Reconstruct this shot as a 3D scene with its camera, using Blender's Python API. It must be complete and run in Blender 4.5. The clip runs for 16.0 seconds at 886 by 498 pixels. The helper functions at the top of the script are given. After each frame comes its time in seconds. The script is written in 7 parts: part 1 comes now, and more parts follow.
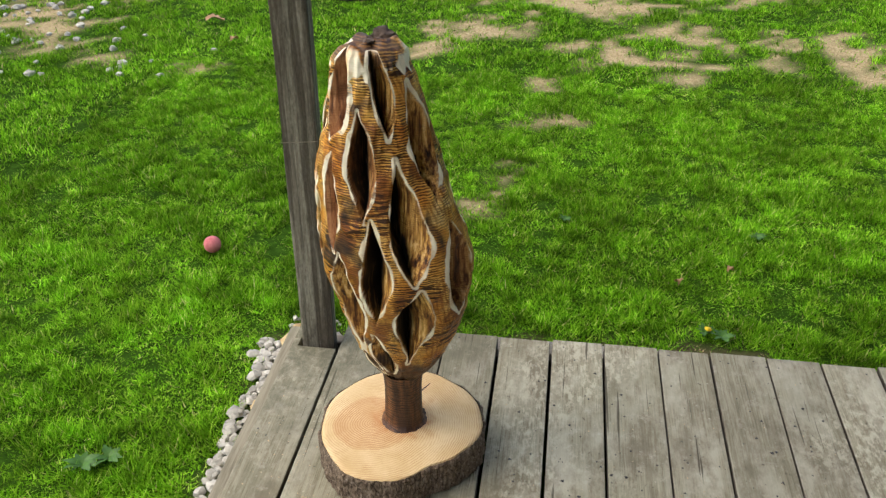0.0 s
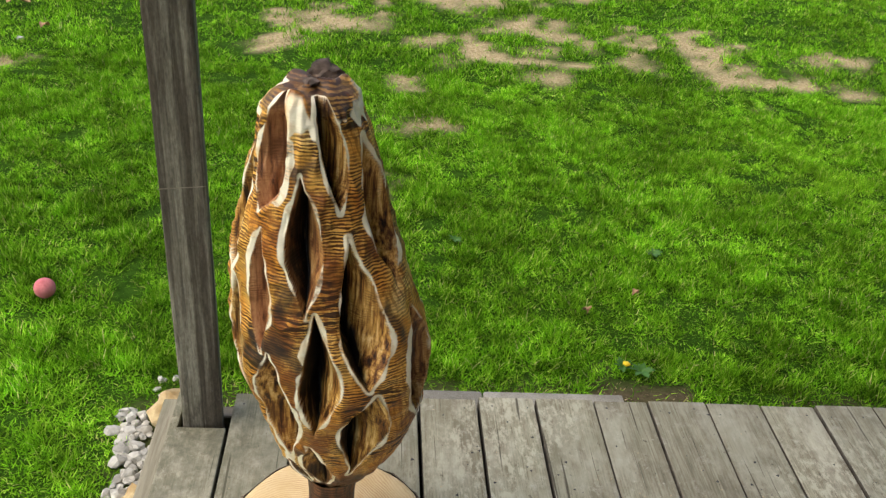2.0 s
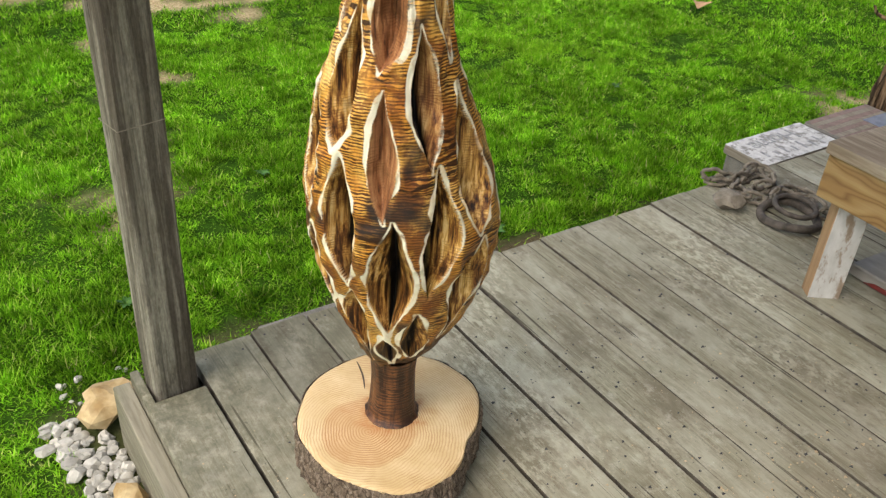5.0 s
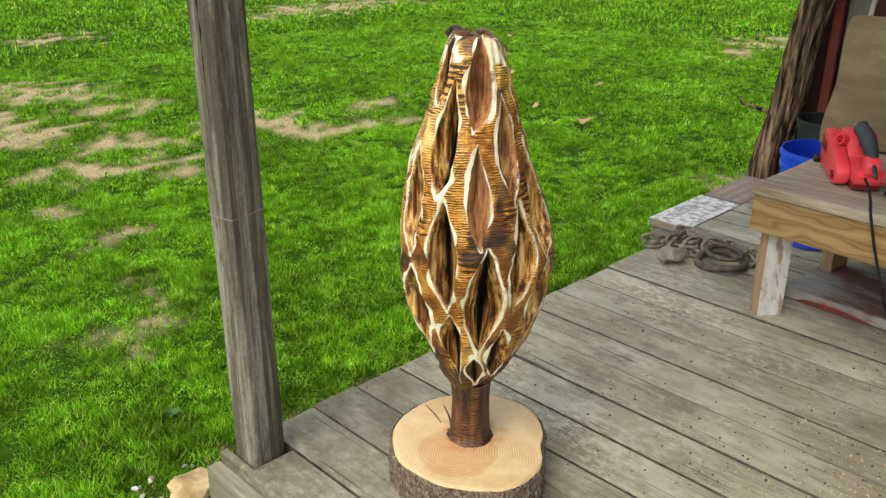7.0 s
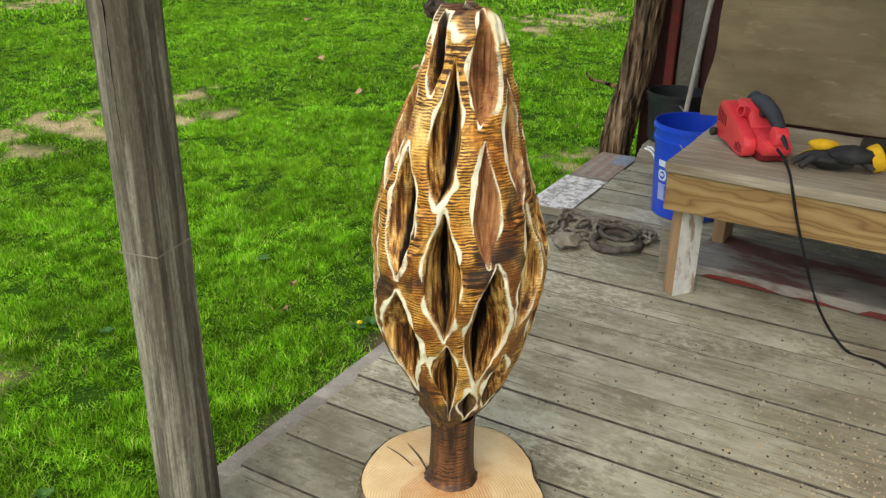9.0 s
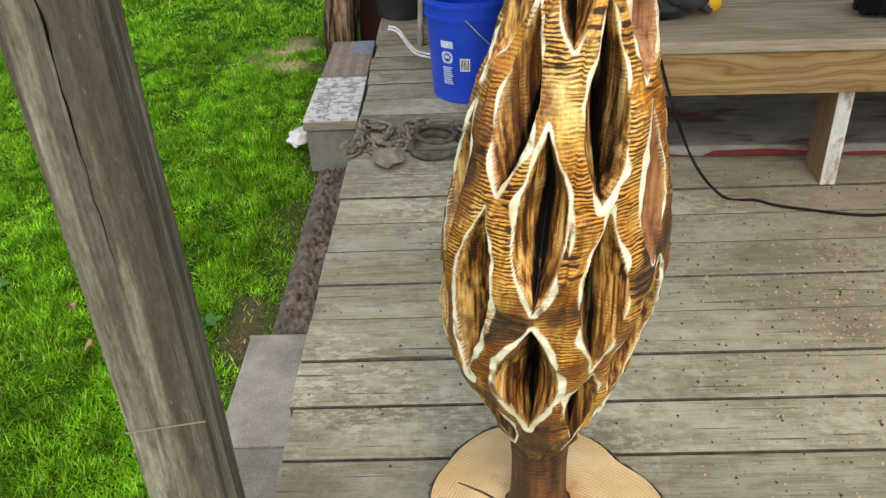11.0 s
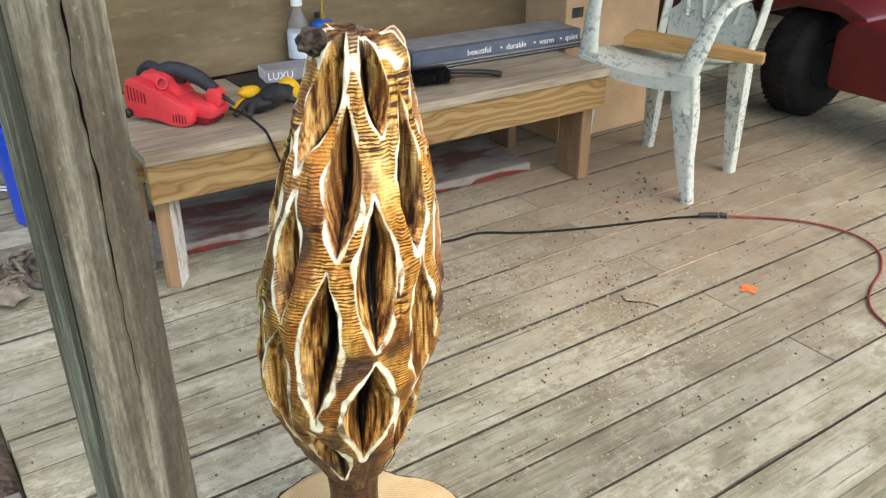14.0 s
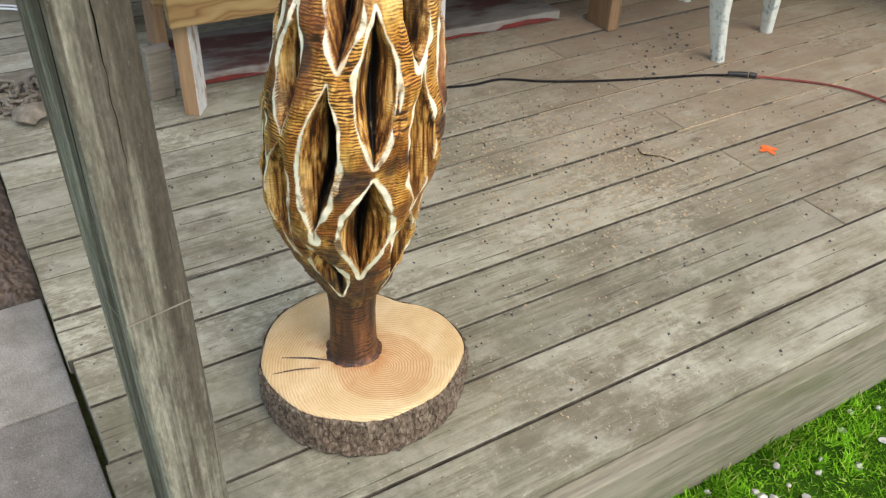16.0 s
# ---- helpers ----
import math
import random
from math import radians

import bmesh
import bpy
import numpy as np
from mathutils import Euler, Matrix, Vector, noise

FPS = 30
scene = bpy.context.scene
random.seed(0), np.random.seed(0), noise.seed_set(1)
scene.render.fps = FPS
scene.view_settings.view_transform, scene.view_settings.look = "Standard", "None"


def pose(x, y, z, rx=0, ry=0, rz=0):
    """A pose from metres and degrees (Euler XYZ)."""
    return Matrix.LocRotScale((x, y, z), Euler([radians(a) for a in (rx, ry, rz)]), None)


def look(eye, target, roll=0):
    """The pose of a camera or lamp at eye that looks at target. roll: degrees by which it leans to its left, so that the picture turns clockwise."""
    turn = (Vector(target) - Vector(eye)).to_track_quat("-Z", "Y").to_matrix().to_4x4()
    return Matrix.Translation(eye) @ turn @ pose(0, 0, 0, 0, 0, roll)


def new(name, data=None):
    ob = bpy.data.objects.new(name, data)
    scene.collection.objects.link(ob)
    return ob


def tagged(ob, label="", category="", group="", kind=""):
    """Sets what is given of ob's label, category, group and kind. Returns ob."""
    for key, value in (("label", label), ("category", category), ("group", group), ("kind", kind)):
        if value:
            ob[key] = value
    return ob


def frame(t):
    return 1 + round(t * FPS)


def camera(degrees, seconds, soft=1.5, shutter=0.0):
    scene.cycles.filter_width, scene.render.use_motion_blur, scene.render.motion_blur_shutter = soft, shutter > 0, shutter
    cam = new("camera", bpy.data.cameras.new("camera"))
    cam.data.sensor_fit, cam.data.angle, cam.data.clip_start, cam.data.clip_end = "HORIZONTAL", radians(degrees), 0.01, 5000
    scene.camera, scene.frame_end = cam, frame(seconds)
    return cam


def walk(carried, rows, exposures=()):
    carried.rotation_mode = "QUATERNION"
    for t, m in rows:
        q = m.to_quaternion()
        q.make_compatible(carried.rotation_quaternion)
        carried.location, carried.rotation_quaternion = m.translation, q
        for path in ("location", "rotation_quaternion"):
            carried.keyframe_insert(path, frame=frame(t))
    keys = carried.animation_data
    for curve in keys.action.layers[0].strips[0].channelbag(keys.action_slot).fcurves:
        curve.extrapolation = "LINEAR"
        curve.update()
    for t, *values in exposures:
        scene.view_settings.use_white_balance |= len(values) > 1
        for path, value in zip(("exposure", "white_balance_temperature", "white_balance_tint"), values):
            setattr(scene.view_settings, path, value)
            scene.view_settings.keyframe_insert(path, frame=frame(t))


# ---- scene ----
cam = camera(54.5, 16.0, 1.35)
PATH = [
    (0, (0.694, -1.912, 1.456), (0.451, -0.226, 0.409), -0.1),
    (0.5, (0.647, -1.873, 1.444), (0.492, -0.174, 0.4), 1.2),
    (1, (0.641, -1.812, 1.432), (0.582, -0.109, 0.385), 2.6),
    (1.5, (0.604, -1.689, 1.428), (0.569, 0.008, 0.37), 3.3),
    (2, (0.439, -1.549, 1.413), (0.616, 0.13, 0.34), 5.6),
    (2.5, (0.321, -1.433, 1.381), (0.679, 0.135, 0.192), 8.2),
    (3, (0.217, -1.296, 1.381), (0.799, 0.203, 0.193), 11.2),
    (3.5, (0.065, -1.257, 1.367), (0.763, 0.171, 0.153), 10.7),
    (3.7, (0.034, -1.223, 1.357), (0.785, 0.178, 0.143), 10.7),
    (5.8, (-0.491, -1.621, 1.223), (0.634, -0.211, 0.36), 2.0),
    (6, (-0.552, -1.616, 1.226), (0.622, -0.204, 0.434), 2.4),
    (6.5, (-0.743, -1.585, 1.229), (0.527, -0.237, 0.473), 0.4),
    (7, (-0.798, -1.581, 1.215), (0.498, -0.262, 0.454), 0.2),
    (7.5, (-0.794, -1.578, 1.222), (0.513, -0.278, 0.445), 1.0),
    (8, (-0.788, -1.502, 1.224), (0.539, -0.233, 0.432), 1.5),
    (8.5, (-0.825, -1.294, 1.188), (0.597, -0.12, 0.413), -1.2),
    (9, (-0.807, -1.12, 1.156), (0.787, -0.204, 0.369), 1.0),
    (9.2, (-0.759, -1.027, 1.129), (0.848, -0.135, 0.34), 0.8),
    (11.3, (-0.522, -0.277, 1.166), (1.155, -0.398, 0.083), -2.4),
    (11.5, (-0.501, -0.224, 1.176), (1.161, -0.468, 0.09), -2.0),
    (12, (-0.469, -0.093, 1.191), (1.081, -0.709, 0.088), -0.5),
    (12.5, (-0.508, 0.045, 1.234), (0.951, -0.822, 0.176), -2.9),
    (13, (-0.565, 0.075, 1.255), (0.917, -0.908, 0.341), -1.4),
    (13.5, (-0.611, 0.064, 1.272), (0.872, -0.948, 0.39), -0.4),
    (14, (-0.633, 0.064, 1.235), (0.834, -0.949, 0.329), 0.0),
    (14.5, (-0.645, 0.053, 1.19), (0.758, -0.928, 0.156), 0.5),
    (15, (-0.652, 0.043, 1.156), (0.69, -0.853, -0.025), 0.1),
    (15.5, (-0.659, 0.051, 1.157), (0.682, -0.824, -0.042), 1.1),
    (16, (-0.689, 0.047, 1.189), (0.673, -0.824, 0.012), 2.3),
]

walk(cam, [(t, look(eye, target, roll)) for t, eye, target, roll in PATH],
     exposures=[(0.0, 0.4, 6650, 9), (2.5, 0.37, 6700, 8), (3.5, 0.39, 6700, 8), (7.0, 0.42, 6750, 6), (9.0, 0.3, 6800, 4), (11.5, 0.35, 6650, 7), (12.3, 0.42, 6550, 8), (13.0, 0.74, 6450, 9), (14.0, 0.72, 6400, 9), (15.0, 0.48, 6350, 9), (16.0, 0.44, 6350, 9)])

# ---------------------------------------------------------------- light
SUN_AZ, SUN_EL = 190.0, 58.0      # the sun's compass place, degrees counter-clockwise from +x, and height
world = bpy.data.worlds.new("sky")
scene.world = world
world.use_nodes = True
wn = world.node_tree
for n in list(wn.nodes):
    wn.nodes.remove(n)
sky = wn.nodes.new("ShaderNodeTexSky")
sky.sky_type = "NISHITA"
sky.sun_disc = False
sky.sun_elevation = radians(SUN_EL)
sky.sun_rotation = radians(90.0 - SUN_AZ)
sky.dust_density = 4.0
sky.ozone_density = 0.6
wb = wn.nodes.new("ShaderNodeBackground")
wb.inputs["Strength"].default_value = 0.215
wo = wn.nodes.new("ShaderNodeOutputWorld")
wn.links.new(sky.outputs[0], wb.inputs[0])
wn.links.new(wb.outputs[0], wo.inputs[0])

sun_data = bpy.data.lights.new("sun", "SUN")
sun_data.energy = 1.05
sun_data.angle = radians(125)
sun_data.color = (1.0, 0.96, 0.9)
sun = new("sun", sun_data)
_d = Vector((math.cos(radians(SUN_AZ)) * math.cos(radians(SUN_EL)), math.sin(radians(SUN_AZ)) * math.cos(radians(SUN_EL)), math.sin(radians(SUN_EL))))
sun.matrix_world = look(_d * 20, (0, 0, 0))


# ---------------------------------------------------------------- node helpers
class Mat:
    """A small wrapper round a node material."""

    def __init__(self, name, rough=0.8, metal=0.0, spec=0.3):
        self.m = bpy.data.materials.new(name)
        self.m.use_nodes = True
        self.t = self.m.node_tree
        self.b = self.t.nodes["Principled BSDF"]
        self.b.inputs["Roughness"].default_value = rough
        self.b.inputs["Metallic"].default_value = metal
        self.b.inputs["Specular IOR Level"].default_value = spec

    def node(self, kind, **kw):
        n = self.t.nodes.new(kind)
        for k, v in kw.items():
            n.inputs[k].default_value = v
        return n

    def link(self, a, b):
        self.t.links.new(a, b)

    def coords(self, scale=(1, 1, 1), rot=(0, 0, 0), space="Object"):
        c = self.node("ShaderNodeTexCoord")
        m = self.node("ShaderNodeMapping")
        m.inputs["Scale"].default_value = scale
        m.inputs["Rotation"].default_value = [radians(a) for a in rot]
        self.link(c.outputs[space], m.inputs["Vector"])
        return m.outputs["Vector"]

    def shifted(self, vec, amount=7.0):
        """The same coordinates moved by a random amount for each object."""
        o = self.node("ShaderNodeObjectInfo")
        mul = self.node("ShaderNodeMath")
        mul.operation = "MULTIPLY"
        mul.inputs[1].default_value = amount
        self.link(o.outputs["Random"], mul.inputs[0])
        add = self.node("ShaderNodeVectorMath")
        add.operation = "ADD"
        self.link(vec, add.inputs[0])
        self.link(mul.outputs[0], add.inputs[1])
        return add.outputs[0]

    def noise(self, vec, scale, detail=4.0, rough=0.55, distort=0.0):
        n = self.node("ShaderNodeTexNoise", Scale=scale, Detail=detail, Roughness=rough, Distortion=distort)
        if vec is not None:
            self.link(vec, n.inputs["Vector"])
        return n.outputs["Fac"]

    def wave(self, vec, scale, distort=2.0, detail=2.0, dscale=1.0, direction="X", kind="BANDS"):
        n = self.node("ShaderNodeTexWave", Scale=scale, Distortion=distort, Detail=detail)
        n.inputs["Detail Scale"].default_value = dscale
        n.wave_type = kind
        if kind == "BANDS":
            n.bands_direction = direction
        else:
            n.rings_direction = direction
        self.link(vec, n.inputs["Vector"])
        return n.outputs["Fac"]

    def ramp(self, fac, stops):
        r = self.node("ShaderNodeValToRGB")
        e = r.color_ramp.elements
        while len(e) < len(stops):
            e.new(0.5)
        for k, (p, c) in enumerate(stops):
            e[k].position = p
            e[k].color = (c, c, c, 1) if isinstance(c, (int, float)) else (*c, 1)
        self.link(fac, r.inputs["Fac"])
        return r.outputs["Color"]

    def mix(self, fac, a, b, mode="MIX"):
        n = self.node("ShaderNodeMix")
        n.data_type = "RGBA"
        n.blend_type = mode
        for slot, v in ((0, fac), (6, a), (7, b)):
            sock = n.inputs[slot]
            if isinstance(v, (int, float)):
                sock.default_value = v if slot == 0 else (v, v, v, 1)
            elif isinstance(v, tuple):
                sock.default_value = (*v, 1)
            else:
                self.link(v, sock)
        return n.outputs[2]

    def math(self, op, a, b=0.0, clamp=False):
        n = self.node("ShaderNodeMath")
        n.operation = op
        n.use_clamp = clamp
        for sock, v in ((n.inputs[0], a), (n.inputs[1], b)):
            if isinstance(v, (int, float)):
                sock.default_value = v
            else:
                self.link(v, sock)
        return n.outputs[0]

    def attr(self, name):
        n = self.node("ShaderNodeAttribute")
        n.attribute_name = name
        return n.outputs["Fac"]

    def rand(self, island=False):
        if island:
            return self.node("ShaderNodeNewGeometry").outputs["Random Per Island"]
        return self.node("ShaderNodeObjectInfo").outputs["Random"]

    def colour(self, v):
        if isinstance(v, tuple):
            self.b.inputs["Base Color"].default_value = (*v, 1)
        else:
            self.link(v, self.b.inputs["Base Color"])
        return self

    def rough(self, v):
        self.link(v, self.b.inputs["Roughness"])
        return self

    def bump(self, h, strength=0.3, dist=0.002):
        n = self.node("ShaderNodeBump", Strength=strength, Distance=dist)
        self.link(h, n.inputs["Height"])
        self.link(n.outputs[0], self.b.inputs["Normal"])
        return self


def mottled(name, c1, c2, scale=12.0, rough=0.6, metal=0.0, spec=0.3, bump=0.15, fine=120.0):
    """A plain coloured surface with soft patches and a fine grain."""
    m = Mat(name, rough, metal, spec)
    v = m.coords()
    col = m.ramp(m.noise(v, scale, 5), [(0.35, c1), (0.68, c2)])
    m.colour(m.mix(0.25, col, m.ramp(m.noise(v, fine, 2), [(0.3, 0.35), (0.7, 0.75)]), "OVERLAY"))
    m.bump(m.noise(v, fine, 3), bump, 0.001)
    return m.m


def plank_wood(name, pale, mid, dark, along="Y", grain=1.0, rough=0.8, knots=True, bump=0.5, stain=None, shift=9.0):
    """Sawn wood: long grain, growth figure, patches and a few knots."""
    m = Mat(name, rough)
    sc = {"X": (0.06, 1, 1), "Y": (1, 0.06, 1), "Z": (1, 1, 0.06)}[along]
    sc2 = {"X": (0.25, 1, 1), "Y": (1, 0.25, 1), "Z": (1, 1, 0.25)}[along]
    v = m.shifted(m.coords(sc), shift)
    v2 = m.shifted(m.coords(sc2), shift)
    v3 = m.shifted(m.coords(), shift)
    fib = m.noise(v, 150 * grain, 6, 0.65)
    fig = m.wave(v, 16 * grain, 6.0, 3.0, 1.5, "DIAGONAL")
    patch = m.noise(v2, 9, 5)
    c = m.ramp(fib, [(0.25, dark), (0.5, mid), (0.8, pale)])
    c = m.mix(m.ramp(fig, [(0.0, 0.45), (0.5, 0.0)]), c, m.mix(0.5, dark, mid), "MIX")
    c = m.mix(m.ramp(patch, [(0.42, 0.0), (0.72, 0.6)]), c, pale)
    tint = m.ramp(m.rand(), [(0.0, 0.78), (1.0, 1.18)])
    c = m.mix(1.0, c, tint, "MULTIPLY")
    if stain:
        c = m.mix(m.ramp(m.noise(v2, 5.5, 6, 0.65), [(0.53, 0.0), (0.72, 0.75)]), c, stain)
    h = fib
    if knots:
        k = m.node("ShaderNodeTexVoronoi", Scale=2.1)
        m.link(v3, k.inputs["Vector"])
        spot = m.ramp(k.outputs["Distance"], [(0.02, 1.0), (0.055, 0.0)])
        c = m.mix(spot, c, (dark[0] * 0.4, dark[1] * 0.4, dark[2] * 0.4))
    m.colour(c)
    m.bump(h, bump, 0.0015)
    return m.m


# ---------------------------------------------------------------- mesh helpers
def thing(name, at=(0, 0, 0), label="", category="", group="", kind="", rz=0.0):
    ob = new(name)
    ob.empty_display_size = 0.05
    ob.matrix_basis = pose(*at, 0, 0, rz)
    return tagged(ob, label, category, group, kind)


def mesh_of(bm, name, material=None, smooth=None):
    me = bpy.data.meshes.new(name)
    bm.normal_update()
    bm.to_mesh(me)
    bm.free()
    for m in (material if isinstance(material, (list, tuple)) else [material] if material else []):
        me.materials.append(m)
    if smooth is not None:
        me.polygons.foreach_set("use_smooth", [True] * len(me.polygons))
        if smooth < 179:
            me.set_sharp_from_angle(angle=radians(smooth))
    return me


def part(name, bm, material, parent=None, label="", at=None, smooth=None):
    me = bm if isinstance(bm, bpy.types.Mesh) else mesh_of(bm, name, material, smooth)
    ob = new(name, me)
    if parent is not None:
        ob.parent = parent
    if at is not None:
        ob.matrix_basis = at
    return tagged(ob, label)


def solo(name, bm, material, label, category, at=None, smooth=None, group="", kind=""):
    ob = part(name, bm, material, None, "", at, smooth)
    return tagged(ob, label, category, group, kind)


def box(lo, hi, bevel=0.0, seg=1, bm=None, m=None):
    """A box between two corners, with rounded edges."""
    out = bm if bm is not None else bmesh.new()
    b = bmesh.new()
    bmesh.ops.create_cube(b, size=1.0)
    for v in b.verts:
        v.co = Vector([lo[k] + (v.co[k] + 0.5) * (hi[k] - lo[k]) for k in range(3)])
    if bevel > 0:
        bmesh.ops.bevel(b, geom=b.edges[:], offset=bevel, segments=seg, affect="EDGES", profile=0.6)
    if m is not None:
        b.transform(m)
    if bm is None:
        out.free()
        return b
    join(out, b)
    return out


def join(a, b):
    me = bpy.data.meshes.new("tmp")
    b.to_mesh(me)
    b.free()
    a.from_mesh(me)
    bpy.data.meshes.remove(me)
    return a


def lathe(profile, seg=32, bm=None, m=None, cap=True):
    """A solid of revolution round z from (radius, height) pairs."""
    b = bmesh.new()
    rings = []
    for r, z in profile:
        rings.append([b.verts.new((r * math.cos(2 * math.pi * k / seg), r * math.sin(2 * math.pi * k / seg), z)) for k in range(seg)])
    for r0, r1 in zip(rings, rings[1:]):
        for k in range(seg):
            b.faces.new((r0[k], r0[(k + 1) % seg], r1[(k + 1) % seg], r1[k]))
    if cap:
        b.faces.new(rings[0][::-1])
        b.faces.new(rings[-1])
    bmesh.ops.recalc_face_normals(b, faces=b.faces[:])
    if m is not None:
        b.transform(m)
    return b if bm is None else join(bm, b)


def smooth_path(pts, n=8, closed=False):
    """Catmull-Rom through the points."""
    p = [Vector(q) for q in pts]
    out = []
    L = len(p)
    for i in range(L if closed else L - 1):
        if closed:
            a, b, c, d = p[i - 1], p[i], p[(i + 1) % L], p[(i + 2) % L]
        else:
            a, b, c, d = p[max(i - 1, 0)], p[i], p[i + 1], p[min(i + 2, L - 1)]
        for k in range(n):
            t = k / n
            out.append(0.5 * ((2 * b) + (c - a) * t + (2 * a - 5 * b + 4 * c - d) * t * t + (3 * b - a - 3 * c + d) * t ** 3))
    if not closed:
        out.append(p[-1])
    return out


def tube(pts, r, seg=8, closed=False, bm=None, flat=1.0, side=None):
    """A tube of radius r (a number, or a function of 0..1) along points; side is the way its width lies."""
    b = bmesh.new()
    rings = []
    n = len(pts)
    for i, p in enumerate(pts):
        if closed:
            d = pts[(i + 1) % n] - pts[i - 1]
        else:
            d = pts[min(i + 1, n - 1)] - pts[max(i - 1, 0)]
        d.normalize()
        up = Vector((0, 0, 1)) if abs(d.z) < 0.9 else Vector((1, 0, 0))
        s = d.cross(up).normalized() if side is None else (side - d * side.dot(d)).normalized()
        u = s.cross(d)
        rr = r(i / max(n - 1, 1)) if callable(r) else r
        rings.append([b.verts.new(p + s * rr * math.cos(2 * math.pi * k / seg) + u * rr * flat * math.sin(2 * math.pi * k / seg)) for k in range(seg)])
    pairs = list(zip(rings, rings[1:])) + ([(rings[-1], rings[0])] if closed else [])
    for r0, r1 in pairs:
        for k in range(seg):
            b.faces.new((r0[k], r0[(k + 1) % seg], r1[(k + 1) % seg], r1[k]))
    if not closed:
        b.faces.new(rings[0][::-1])
        b.faces.new(rings[-1])
    bmesh.ops.recalc_face_normals(b, faces=b.faces[:])
    return b if bm is None else join(bm, b)


def blob(r, seed, sub=2, rough=0.25, squash=(1, 1, 1), freq=1.3, bm=None, m=None):
    """A knobbly stone-like lump."""
    b = bmesh.new()
    bmesh.ops.create_icosphere(b, subdivisions=sub, radius=1.0)
    off = Vector((seed * 3.7, seed * 1.3, seed * 5.1))
    for v in b.verts:
        n = v.co.normalized()
        k = 1 + rough * noise.noise(n * freq + off) + 0.4 * rough * noise.noise(n * freq * 2.7 + off)
        v.co = Vector((n.x * squash[0], n.y * squash[1], n.z * squash[2])) * r * k
    if m is not None:
        b.transform(m)
    return b if bm is None else join(bm, b)


def outline(pts, z0, z1, bevel=0.0, bm=None, m=None):
    """A prism over a closed outline of (x, y) points."""
    b = bmesh.new()
    lo = [b.verts.new((x, y, z0)) for x, y in pts]
    hi = [b.verts.new((x, y, z1)) for x, y in pts]
    n = len(pts)
    b.faces.new(lo[::-1])
    b.faces.new(hi)
    for k in range(n):
        b.faces.new((lo[k], lo[(k + 1) % n], hi[(k + 1) % n], hi[k]))
    bmesh.ops.recalc_face_normals(b, faces=b.faces[:])
    if bevel > 0:
        bmesh.ops.bevel(b, geom=b.edges[:], offset=bevel, segments=2, affect="EDGES", profile=0.6)
    if m is not None:
        b.transform(m)
    return b if bm is None else join(bm, b)


def raw_mesh(name, verts, faces_n, loops, material):
    """A mesh straight from arrays: verts (n, 3), corners per face, and the loop of vertex numbers."""
    me = bpy.data.meshes.new(name)
    me.vertices.add(len(verts))
    me.vertices.foreach_set("co", np.asarray(verts, dtype=np.float32).ravel())
    me.loops.add(len(loops))
    me.loops.foreach_set("vertex_index", np.asarray(loops, dtype=np.int32))
    nf = len(loops) // faces_n
    me.polygons.add(nf)
    me.polygons.foreach_set("loop_start", np.arange(nf, dtype=np.int32) * faces_n)
    me.update(calc_edges=True)
    me.validate()
    me.materials.append(material)
    return me


def lettering(name, text, size, material, parent, at, extrude=0.0004, spacing=1.0, label=""):
    cu = bpy.data.curves.new("letters", "FONT")
    cu.body = text
    cu.size = size
    cu.extrude = extrude
    cu.space_character = spacing
    cu.resolution_u = 3
    tmp = new("letters", cu)
    dg = bpy.context.evaluated_depsgraph_get()
    me = bpy.data.meshes.new_from_object(tmp.evaluated_get(dg))
    bpy.data.objects.remove(tmp)
    bpy.data.curves.remove(cu)
    me.materials.clear()
    me.materials.append(material)
    ob = new(name, me)
    ob.parent = parent
    ob.matrix_basis = at
    return tagged(ob, label)


